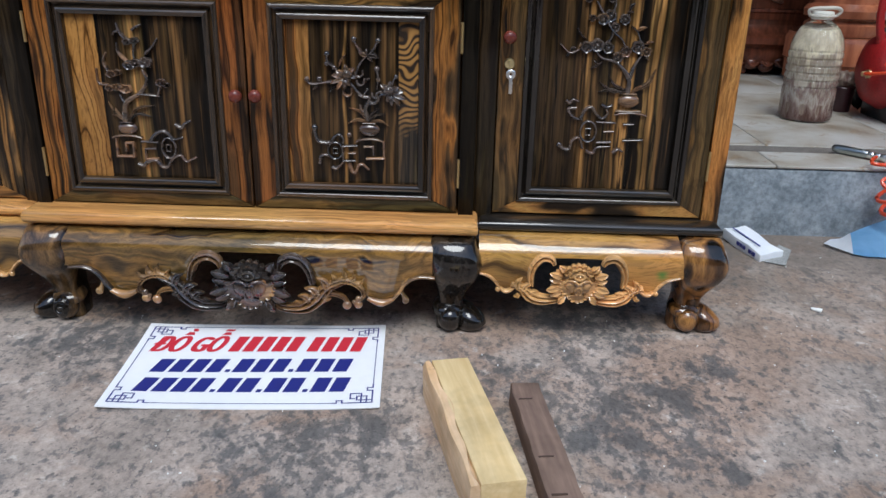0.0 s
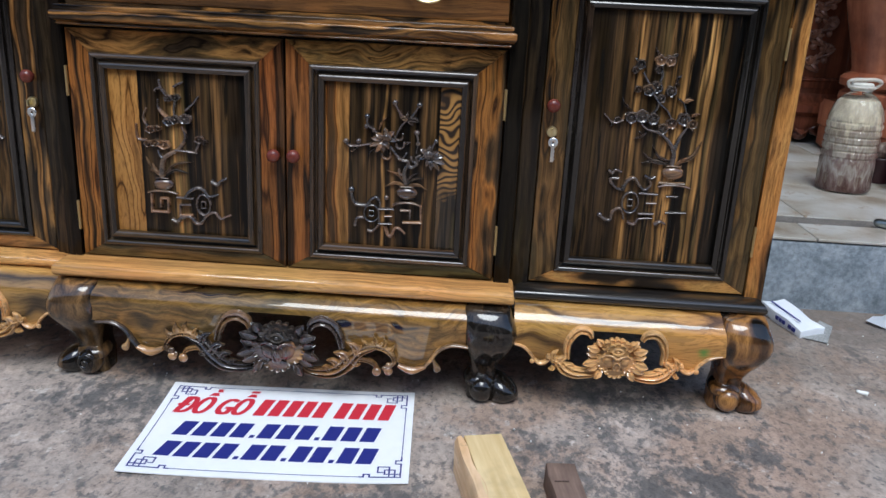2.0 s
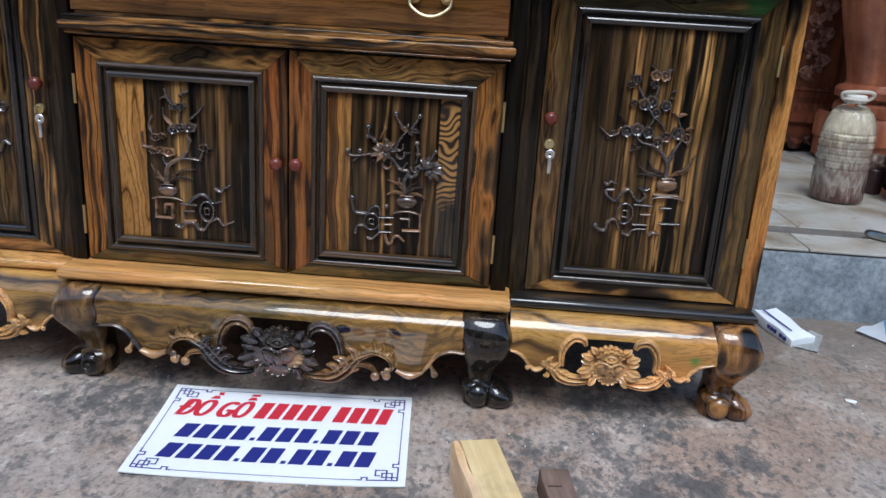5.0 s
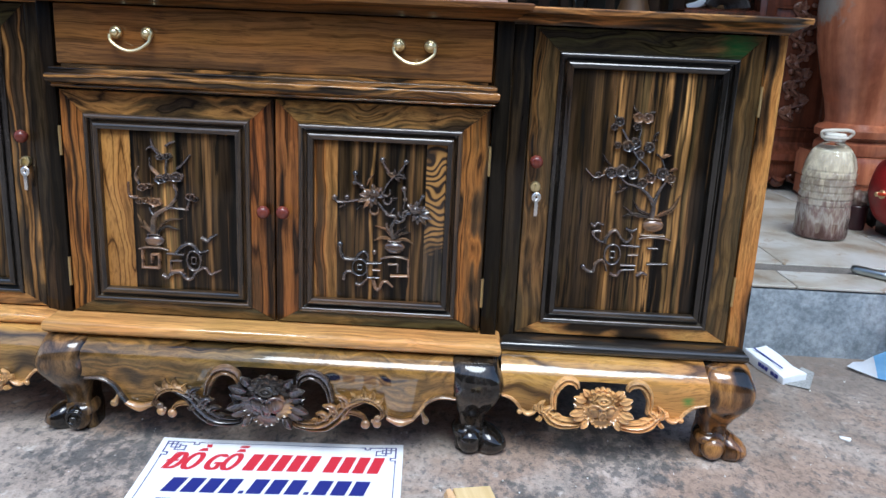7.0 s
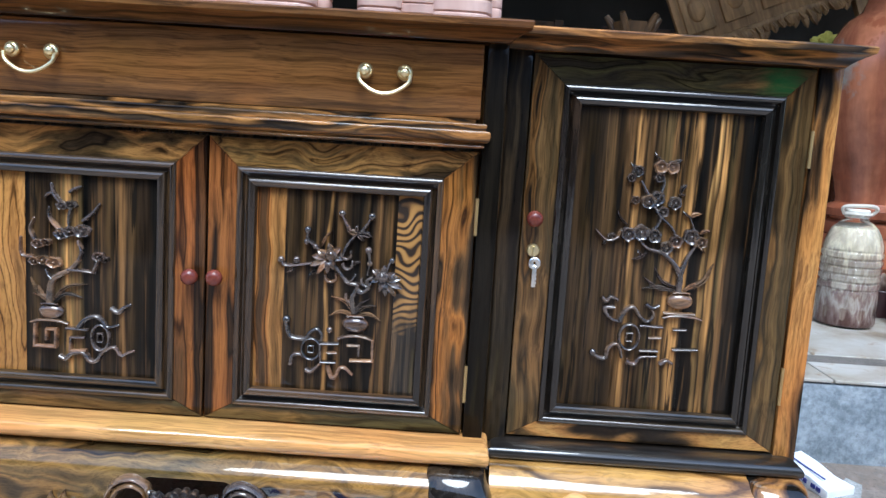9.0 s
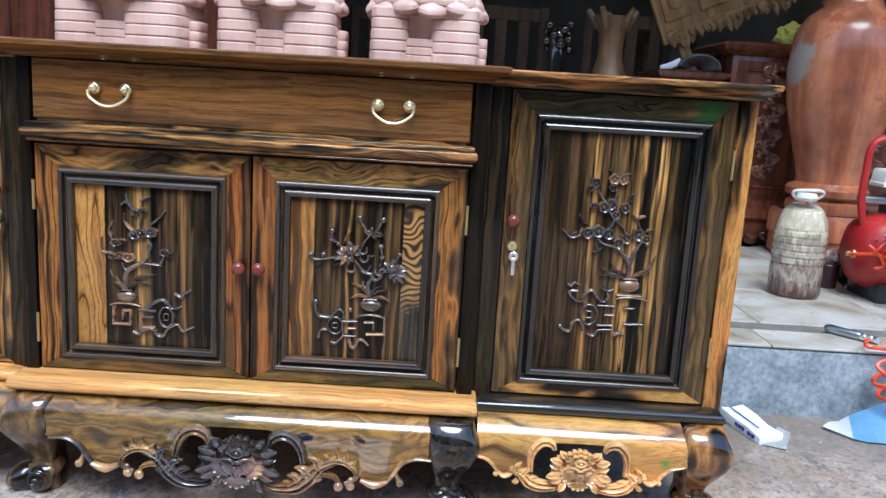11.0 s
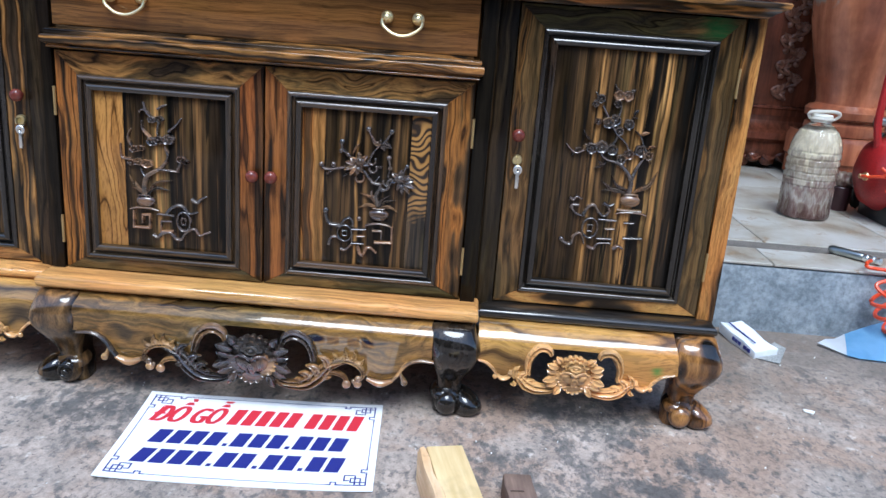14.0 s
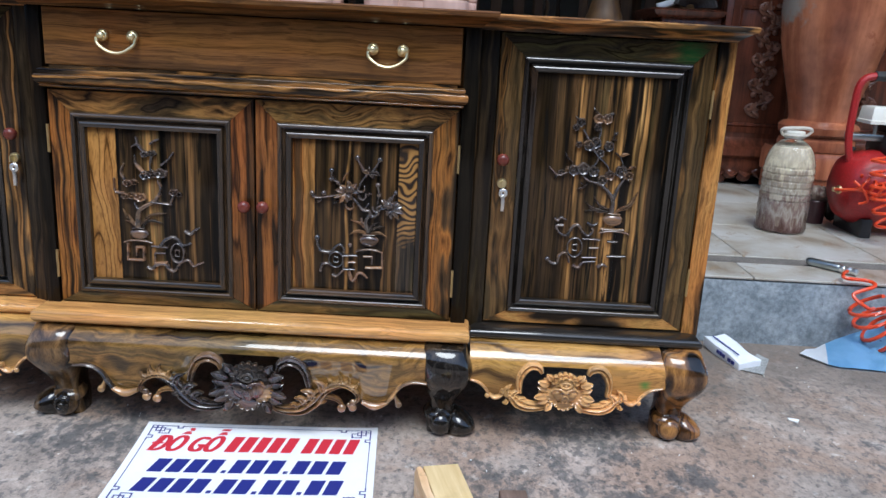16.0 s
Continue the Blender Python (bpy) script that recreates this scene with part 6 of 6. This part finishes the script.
chip = boxed(-0.018, 0.018, -0.009, 0.009, 0, 0.008, bevel=0.003)
for v in chip.verts:
    v.co += Vector((noise.noise(v.co * 90), noise.noise(v.co * 90 + Vector((5, 0, 0))), 0)) * 0.006
ob = tagged(part("paint_chip", chip, plain["chip"]), "small white plaster chip on the concrete", "chip")
ob.matrix_world = pose(1.268, 0.128, 0, 0, 0, -20) @ Matrix.Scale(0.72, 4)
bm = bmesh.new()
for n in range(260):
    u, v, r = random.uniform(-0.9, 2.0), random.uniform(-1.2, 0.62), random.uniform(0.0008, 0.0028)
    bmesh.ops.create_icosphere(bm, subdivisions=1, radius=r, matrix=Matrix.LocRotScale((u, v, r * 0.5), Euler((n, n * 2, n)), (1, random.uniform(0.5, 1), 0.6)))
tagged(part("sawdust", bm, plain["chip"]), "scattered pale wood crumbs on the concrete", "crumbs", kind="stuff")

# ---- on the shop floor ----
bottle = thing("water_bottle", (1.675, 1.335, STEP_Z), "cloudy plastic water bottle part full of brown varnish", "bottle")
bottle.scale = (0.92, 0.92, 1.03)
shape = [(0.080, 0.0), (0.096, 0.006), (0.100, 0.018), (0.098, 0.05), (0.100, 0.085), (0.099, 0.112)]
for k in range(5):
    shape += [(0.094, 0.118 + 0.024 * k), (0.100, 0.124 + 0.024 * k), (0.100, 0.136 + 0.024 * k)]
shape += [(0.094, 0.238), (0.098, 0.244), (0.094, 0.262), (0.086, 0.285), (0.072, 0.308), (0.055, 0.324), (0.040, 0.333), (0.036, 0.338), (0.036, 0.345)]
bm = lathe(bmesh.new(), shape, steps=48)
for v in bm.verts:
    a = math.atan2(v.co.y, v.co.x)
    if 0.02 < v.co.z < 0.3:
        k = 1 - (0.06 if v.co.z < 0.115 else 0.018 if v.co.z < 0.24 else 0.06) * max(0, math.cos(a * 9)) ** 2
        v.co.x, v.co.y = v.co.x * k, v.co.y * k
part("body", bm, bottle_skin, bottle, sharp=70)
part("varnish", lathe(bmesh.new(), [(0.02, 0.004), (0.080, 0.008), (0.089, 0.03), (0.089, 0.06), (0.084, 0.064), (0.02, 0.064)]), varnish, bottle, "dark brown varnish inside")
inner = [(r * 0.925, z) for r, z in shape[1:-4]]
bm = lathe(bmesh.new(), inner, steps=48)
for v in bm.verts:
    a = math.atan2(v.co.y, v.co.x)
    k = 1 - (0.07 if v.co.z < 0.115 else 0.018 if v.co.z < 0.24 else 0.06) * max(0, math.cos(a * 9)) ** 2
    v.co.x, v.co.y = v.co.x * k, v.co.y * k
part("residue", bm, residue, bottle, "dried cream residue inside the walls")
part("cap", lathe(bmesh.new(), [(0.038, 0.340), (0.040, 0.343), (0.040, 0.362), (0.036, 0.366), (0.005, 0.367)]), plain["cream_plastic"], bottle, "soiled screw cap")
bm = bmesh.new()
tube(bm, [(-0.046, 0, 0.350), (-0.055, -0.004, 0.366), (-0.042, -0.01, 0.374), (0, -0.012, 0.377), (0.045, -0.01, 0.377), (0.066, -0.004, 0.368), (0.05, 0, 0.350)], 0.006)
ring = [(0.043 * math.cos(a), 0.043 * math.sin(a), 0.351) for a in (q * math.tau / 20 for q in range(21))]
tube(bm, ring, 0.005, smooth=False)
part("carry_handle", bm, plain["soiled_plastic"], bottle, "soiled plastic carrying handle")

urn = thing("urn", (2.115, 2.12, STEP_Z), "tall reddish polished wooden floor vase on a stepped stand", "vase")
part("stand", layers(bmesh.new(), -0.17, 0.17, -0.17, 0.17, [(0, -0.02), (0.02, 0.0), (0.10, 0.0), (0.11, 0.012), (0.20, 0.012), (0.215, 0.0), (0.225, 0.0)]), clay, urn, "square reddish wooden stand")
part("vase_body", lathe(bmesh.new(), [(0.10, 0.225), (0.165, 0.228), (0.172, 0.25), (0.168, 0.275), (0.15, 0.29), (0.155, 0.30), (0.175, 0.305), (0.178, 0.335), (0.165, 0.352), (0.14, 0.362), (0.138, 0.38), (0.155, 0.46), (0.19, 0.58), (0.222, 0.72),
                                      (0.236, 0.84), (0.236, 0.93), (0.222, 1.02), (0.185, 1.09), (0.13, 1.13), (0.11, 1.18), (0.13, 1.26), (0.16, 1.30)], steps=56), clay, urn)

cabinet = thing("carved_cabinet", (2.005, 2.55, STEP_Z), "dark red mahogany cabinet with carved panels", "cabinet")
part("body", boxed(-0.30, 0.75, -0.16, 0.28, 0.20, 0.93), mahogany, cabinet)
part("low_wing", boxed(-0.60, -0.31, -0.13, 0.28, 0.20, 0.80), mahogany, cabinet)
part("plinth", layers(bmesh.new(), -0.61, 0.76, -0.16, 0.28, [(0.06, 0.02), (0.10, 0.035), (0.13, 0.03), (0.15, 0.055), (0.18, 0.05), (0.20, 0.02), (0.235, 0.0)]), mahogany, cabinet)
part("top", layers(bmesh.new(), -0.32, 0.77, -0.17, 0.29, [(0.925, 0.0), (0.94, 0.02), (0.955, 0.04), (0.97, 0.045), (0.985, 0.03)]), mahogany, cabinet)
part("low_top", layers(bmesh.new(), -0.62, -0.34, -0.15, 0.29, [(0.795, 0.0), (0.81, 0.025), (0.83, 0.035), (0.84, 0.02)]), mahogany, cabinet)
for x0, x1, z1 in ((-0.27, 0.10, 0.90), (0.14, 0.70, 0.90), (-0.58, -0.34, 0.77)):
    rect = (x0, x1, 0.26, z1)
    y = -0.163 if x0 > -0.3 else -0.133
    leaf = new("door")
    leaf.parent = cabinet
    for side in "tblr":
        part("frame_side", mitred(bmesh.new(), rect, side, [(0, y + 0.02), (0, y - 0.004), (0.03, y - 0.006), (0.036, y - 0.012), (0.046, y - 0.010), (0.05, y + 0.002)]), mahogany, leaf)
    cx = (x0 + x1) / 2
    for k in range(9):
        z, s = 0.34 + (z1 - 0.42) * k / 8, 1 if k % 2 else -1
        bm = tube(bmesh.new(), [(cx - s * 0.01, y, z), (cx + s * 0.04, y - 0.006, z + 0.015), (cx + s * 0.06, y - 0.006, z + 0.045), (cx + s * 0.03, y - 0.006, z + 0.062), (cx + s * 0.02, y - 0.006, z + 0.04)], 0.009, 0.006)
        part("tendril", bm, glint_mahogany, leaf)
        for a in (15, 60, 105, 150, 220):
            bm = bmesh.new()
            petal(bm, cx + s * 0.025, y - 0.004, z + 0.03, a if s > 0 else 180 - a, 0.042 + 0.008 * math.sin(3 * a + k), 0.012, 0.012, 0.008)
            part("carved_leaf", bm, glint_mahogany, leaf)
        bm = bmesh.new()
        ball(bm, (cx - s * 0.03, y - 0.002, z + 0.05), (0.015, 0.012, 0.015), u=10, v=7)
        part("berry", bm, glint_mahogany, leaf)
for x in (-0.54, -0.24, 0.68):
    bm = bmesh.new()
    box(bm, x - 0.05, x + 0.05, -0.17, -0.07, 0, 0.07, 0.02, 3)
    part("carved_foot", bm, mahogany, cabinet)
for k in range(18):
    bm, x = bmesh.new(), -0.53 + 0.07 * k
    ball(bm, (x, -0.175, 0.055 + 0.015 * math.sin(k * 1.9)), (0.04, 0.022, 0.028), u=10, v=7)
    tube(bm, [(x - 0.03, -0.19, 0.07), (x, -0.20, 0.045), (x + 0.03, -0.19, 0.06)], 0.009, 0.006)
    part("apron_leaf", bm, mahogany, cabinet, "", 60)

compressor = thing("air_compressor", (2.205, 1.37, STEP_Z), "red painted air compressor with tube handle and black motor", "compressor")
bm = lathe(bmesh.new(), [(0.01, -0.335), (0.07, -0.33), (0.115, -0.305), (0.138, -0.26), (0.143, -0.22), (0.143, 0.22), (0.138, 0.26), (0.07, 0.33), (0.01, 0.335)])
bmesh.ops.transform(bm, matrix=pose(0, 0, 0.176, 0, 90), verts=bm.verts)
tank = part("tank", bm, red_paint, compressor)
bm = bmesh.new()
tube(bm, [(-0.30, -0.02, 0.26), (-0.322, -0.02, 0.36), (-0.322, -0.02, 0.48), (-0.318, -0.02, 0.545), (-0.298, -0.02, 0.578), (-0.262, -0.02, 0.588)], 0.014)
part("handle", bm, red_paint, compressor, "bent red tube handle")
bm = bmesh.new()
tube(bm, [(-0.265, -0.02, 0.588), (-0.1, -0.02, 0.589), (0.24, -0.02, 0.589)], 0.018)
part("grip", bm, plain["rubber"], compressor, "black rubber grip")
part("manifold", boxed(-0.318, -0.15, -0.03, 0.03, 0.352, 0.378, bevel=0.006), plain["gunmetal"], compressor, "dull metal manifold bar")
bm = boxed(-0.20, 0.15, -0.08, 0.10, 0.30, 0.385, bevel=0.02, segments=3)
for k in range(8):
    box(bm, -0.17 + 0.04 * k, -0.15 + 0.04 * k, -0.09, 0.11, 0.31, 0.45, 0.004)
part("motor", bm, plain["black_plastic"], compressor, "black finned motor")
bm = layers(bmesh.new(), -0.275, -0.15, -0.07, 0.03, [(0.418, 0.004), (0.430, 0.004), (0.432, 0.0), (0.474, -0.006), (0.480, -0.012)])
part("switch_box", bm, plain["cream_plastic"], compressor, "cream plastic switch cover")
part("stem", lathe(bmesh.new(), [(0.008, 0.37), (0.008, 0.42)], at=(-0.23, -0.02, 0), steps=12), plain["gunmetal"], compressor)
for x in (-0.24, 0.22):
    part("support", boxed(x - 0.02, x + 0.02, -0.11, 0.11, 0.0, 0.07, bevel=0.004), plain["black_plastic"], compressor)
bm = lathe(bmesh.new(), [(0.016, 0), (0.016, 0.012), (0.009, 0.016), (0.009, 0.03)], steps=12)
bmesh.ops.transform(bm, matrix=pose(-0.328, -0.045, 0.168, 0, -90), verts=bm.verts)
part("outlet", bm, plain["brass"], tank, "small brass outlet")

wrap = thing("black_bag", (1.968, 1.545, STEP_Z), "crumpled shiny black plastic bag behind the bottle", "bag")
bm = bmesh.new()
bmesh.ops.create_icosphere(bm, subdivisions=4, radius=1)
for v in bm.verts:
    k = 1 + 0.30 * noise.noise(v.co * 2.4) + 0.16 * noise.noise(v.co * 6)
    v.co = Vector((v.co.x * 0.040 * k, v.co.y * 0.045 * k, max(0, 0.145 + v.co.z * 0.14 * k)))
    v.co.x += 0.22 * max(0, v.co.z - 0.1)
part("plastic", bm, plain["black_plastic"], wrap)

pot = thing("varnish_pot", (1.878, 1.505, STEP_Z), "small dark maroon pot with a rumpled foil cover", "pot")
part("body", lathe(bmesh.new(), [(0.01, 0.0), (0.034, 0.001), (0.036, 0.006), (0.040, 0.088), (0.042, 0.092), (0.040, 0.095), (0.012, 0.094)], steps=28), maroon, pot)
bm = bmesh.new()
bmesh.ops.create_icosphere(bm, subdivisions=3, radius=1)
for v in bm.verts:
    k = 1 + 0.35 * noise.noise(v.co * 3.1 + Vector((4, 0, 0)))
    v.co = Vector((v.co.x * 0.040 * k, v.co.y * 0.036 * k, 0.122 + v.co.z * 0.030 * k))
part("cover", bm, varnish, pot, "rumpled bronze-coloured cover", 60)


def coil(bm, path, turns, r, thick):
    """A sprung hose wound along path."""
    line, pts = spline(path, 40), []
    n = turns * 16
    for k in range(n + 1):
        f = k / n * (len(line) - 1.001)
        i = int(f)
        p, way = line[i].lerp(line[i + 1], f - i), (line[i + 1] - line[i]).normalized()
        side = way.cross(Vector((0, 1, 0.3))).normalized()
        top = side.cross(way)
        a = k * math.tau / 16
        pts.append(p + r * (math.cos(a) * side + math.sin(a) * top))
    tube(bm, pts, thick, sides=6, smooth=False)


hose = thing("air_hose", (0, 0, 0), "coiled orange-red air hose hanging over the step", "hose")
bm = bmesh.new()
coil(bm, [(1.640, 0.585, 0.17), (1.675, 0.570, 0.10), (1.735, 0.545, 0.062), (1.86, 0.52, 0.058), (2.1, 0.5, 0.058)], 9, 0.050, 0.006)
tube(bm, [(1.625, 0.69, 0.232), (1.600, 0.66, 0.232), (1.595, 0.635, 0.226), (1.660, 0.630, 0.222), (1.665, 0.600, 0.215), (1.60, 0.585, 0.19), (1.635, 0.56, 0.16), (1.670, 0.59, 0.15)], 0.0055)
part("hanging_coil", bm, plain["hose"], hose)
bm = bmesh.new()
coil(bm, [(1.955, 1.21, 0.53), (1.955, 1.19, 0.44), (1.965, 1.17, 0.36), (1.99, 1.15, 0.27)], 6, 0.042, 0.006)
coil(bm, [(1.895, 1.25, 0.425), (1.93, 1.235, 0.41), (1.97, 1.23, 0.40)], 3, 0.026, 0.005)
tube(bm, [(1.852, 1.325, 0.378), (1.862, 1.28, 0.385), (1.90, 1.235, 0.395), (1.95, 1.20, 0.385)], 0.006)
tube(bm, [(1.880, 1.245, 0.425), (1.905, 1.225, 0.40), (1.925, 1.215, 0.36), (1.90, 1.225, 0.345)], 0.005)
part("upper_coil", bm, plain["hose"], hose)
gun = thing("blow_gun", (1.612, 0.775, STEP_Z + 0.014), "worn grey metal air blow gun on the step edge", "tool")
gun.rotation_euler.z = radians(-48)
bm = lathe(bmesh.new(), [(0.006, -0.075), (0.011, -0.07), (0.0135, -0.06), (0.0135, 0.02), (0.012, 0.03), (0.010, 0.035)], steps=18)
bmesh.ops.transform(bm, matrix=pose(0, 0, 0, 0, 90), verts=bm.verts)
part("barrel", bm, plain["gunmetal"], gun)
bm = lathe(bmesh.new(), [(0.010, 0.03), (0.013, 0.034), (0.013, 0.044), (0.009, 0.046), (0.012, 0.052), (0.012, 0.062), (0.008, 0.066), (0.011, 0.070), (0.011, 0.082), (0.006, 0.086)], steps=14)
bmesh.ops.transform(bm, matrix=pose(0, 0, 0, 0, 90), verts=bm.verts)
part("coupling", bm, plain["steel"], gun, "knurled steel coupling")

# raw and stored furniture further in
stand = thing("turned_stand", (1.09, 2.25, STEP_Z), "raw brown turned wooden flower stand", "stand")
part("column", lathe(bmesh.new(), [(0.16, 0), (0.16, 0.04), (0.07, 0.10), (0.05, 0.3), (0.06, 0.55), (0.09, 0.72), (0.085, 0.78), (0.075, 0.80), (0.07, 0.82), (0.058, 0.86), (0.055, 0.92), (0.062, 0.98), (0.085, 1.03), (0.09, 1.05), (0.05, 1.05)]), tan_wood, stand)
for k in range(5):
    a = k * math.tau / 5 + 0.3
    bm = bmesh.new()
    tube(bm, [(0.06 * math.cos(a), 0.06 * math.sin(a), 1.0), (0.09 * math.cos(a), 0.09 * math.sin(a), 1.04), (0.12 * math.cos(a), 0.12 * math.sin(a), 1.08)], 0.022, 0.012)
    part("petal", bm, tan_wood, stand)

black_stand = thing("carved_stand", (0.86, 2.38, STEP_Z), "glossy black carved wooden stand stored in the shop", "stand")
part("column", lathe(bmesh.new(), [(0.12, 0), (0.12, 0.03), (0.05, 0.08), (0.04, 0.4), (0.05, 0.7), (0.035, 0.82), (0.045, 0.90), (0.03, 0.93)], steps=24), jet_z, black_stand)
bm = bmesh.new()
ball(bm, (0, 0, 0.95), (0.05, 0.05, 0.06))
for k in range(14):
    a = k * 2.4
    ball(bm, (0.055 * math.cos(a), 0.05 * math.sin(a), 0.90 + 0.009 * k), (0.024, 0.022, 0.02), u=10, v=7)
part("crown", bm, jet_z, black_stand, "knotted carved crown")

panel = thing("bench_back", (2.40, 2.98, STEP_Z), "raw brown carved bench back leaning against stored furniture", "bench back")
panel.rotation_euler.y = radians(-23)
part("board", boxed(-0.42, 0.55, 0.0, 0.04, 1.26, 1.9, bevel=0.004), raw_wood, panel)
bm = bmesh.new()
box(bm, -0.40, 0.50, -0.012, 0.03, 1.27, 1.32, 0.008, 3)
for k in range(22):
    x = -0.37 + 0.038 * k
    petal(bm, x, -0.01, 1.285, -95 + 14 * math.sin(k * 1.7), 0.06 + 0.022 * math.sin(k * 0.9), 0.02, 0.018, 0.006)
    petal(bm, x + 0.019, -0.02, 1.30, -70, 0.05, 0.012, 0.014, 0.006)
for k in range(4):
    ball(bm, (-0.34 + 0.24 * k, -0.012, 1.275), (0.045, 0.022, 0.032))
part("scalloped_rail", bm, raw_wood, panel, "scalloped carved lower rail")
bm = bmesh.new()
for k in range(4):
    box(bm, -0.38 + 0.2 * k, -0.23 + 0.2 * k, -0.016, 0.01, 1.37, 1.59, 0.006)
    ball(bm, (-0.305 + 0.2 * k, -0.016, 1.48), (0.045, 0.016, 0.06))
part("carved_inset", bm, raw_wood, panel, "carved square insets")
for x in (-0.32, 0.5):
    part("leg", boxed(x - 0.03, x + 0.03, 0.0, 0.05, 0.015 - 0.424 * x, 1.28, bevel=0.004), raw_wood, panel)


def raw_chair(x, y, turn):
    chair = thing("raw_chair", (x, y, STEP_Z), "unfinished brown wooden armchair stored in the shop", "chair", "stored raw chairs")
    chair.rotation_euler.z = radians(turn)
    for u in (-0.24, 0.24):
        part("leg", boxed(u - 0.022, u + 0.022, -0.24, -0.196, 0, 0.66, bevel=0.004), dim_wood, chair)
        part("back_post", boxed(u - 0.024, u + 0.024, 0.2, 0.245, 0, 1.16, bevel=0.004), dim_wood, chair)
        part("armrest", boxed(u - 0.035, u + 0.035, -0.27, 0.22, 0.66, 0.69, bevel=0.008), dim_wood, chair)
    part("seat", boxed(-0.27, 0.27, -0.26, 0.24, 0.42, 0.46, bevel=0.006), dim_wood, chair)
    for z in (0.62, 1.08):
        part("back_rail", boxed(-0.24, 0.24, 0.205, 0.24, z, z + 0.07, bevel=0.006), dim_wood, chair)
    for u in (-0.13, 0.0, 0.13):
        part("slat", boxed(u - 0.03, u + 0.03, 0.212, 0.232, 0.68, 1.09, bevel=0.004), dim_wood, chair)
    return chair


raw_chair(0.66, 2.75, 12)
raw_chair(1.30, 2.85, -14)
raw_chair(0.05, 3.3, 20)
raw_chair(1.75, 3.7, 8)

wardrobe = thing("wardrobe", (-0.95, 2.6, STEP_Z), "large dark red-brown wardrobe standing in the shop", "wardrobe")
part("body", boxed(-0.9, 0.62, -0.3, 0.3, 0.0, 2.0), mahogany, wardrobe)
for x0 in (-0.87, -0.12):
    leaf = new("door")
    leaf.parent = wardrobe
    for side in "tblr":
        part("frame_side", mitred(bmesh.new(), (x0, x0 + 0.71, 0.08, 1.92), side, [(0, -0.29), (0, -0.31), (0.07, -0.312), (0.08, -0.318), (0.09, -0.305)]), mahogany, leaf)
rag = thing("rag", (1.50, 2.50, STEP_Z + 0.84), "heap of grey and white polishing rags on the cabinet", "rag")
rag.scale = (0.75, 0.75, 0.62)
bm = bmesh.new()
for k in range(6):
    r = 0.05 + 0.016 * k
    tube(bm, [(0.08 + r * math.cos(a), -0.02 * k, 0.02 + 0.75 * r * math.sin(a)) for a in (0.0, 0.6, 1.2, 1.8, 2.4, 3.0)], 0.016, flat=1.8)
part("folds", bm, rag_cloth, rag, "", 60)
bm = bmesh.new()
tube(bm, [(-0.16, -0.06, 0.012), (-0.10, -0.06, 0.03), (-0.03, -0.05, 0.07)], 0.02, 0.03, flat=0.6)
part("white_fold", bm, paper, rag, "white cloth fold")
bm = bmesh.new()
bmesh.ops.create_icosphere(bm, subdivisions=4, radius=1)
for v in bm.verts:
    k = 1 + 0.45 * noise.noise(v.co * 2.2) + 0.25 * noise.noise(v.co * 5)
    v.co = Vector((v.co.x * 0.085 * k, v.co.y * 0.06 * k, max(0, 0.07 + v.co.z * 0.08 * k)))
ob = tagged(part("yellow_cloth", bm, plain["yellow_cloth"]), "crumpled bright yellow cloth on the dark cabinet", "cloth")
ob.location = (2.02, 2.50, STEP_Z + 0.985)
ob.scale = (0.8, 0.8, 0.75)

# ---- tiles of the shop floor, last ----
TILE, GAP = 0.48, 0.004


def tile_mesh(w, d):
    bm = boxed(-w / 2, w / 2, -d / 2, d / 2, -0.008, 0.0, bevel=0.0015, segments=1)
    me = bpy.data.meshes.new("tile")
    bm.to_mesh(me)
    bm.free()
    me.materials.append(tile_mat)
    return me


edge_tile, whole_tile = tile_mesh(TILE - GAP, 0.165), tile_mesh(TILE - GAP, TILE - GAP)
for i in range(-9, 8):
    x = 1.385 + TILE * (i + 0.5)
    for me, xx, y in [(edge_tile, x - 0.055, STEP_Y + 0.0815)] + [(whole_tile, x, 0.897 + TILE * (j + 0.5)) for j in range(6)]:
        ob = new("tile", me)
        ob.parent = floor
        ob.location = (xx, y, STEP_Z)
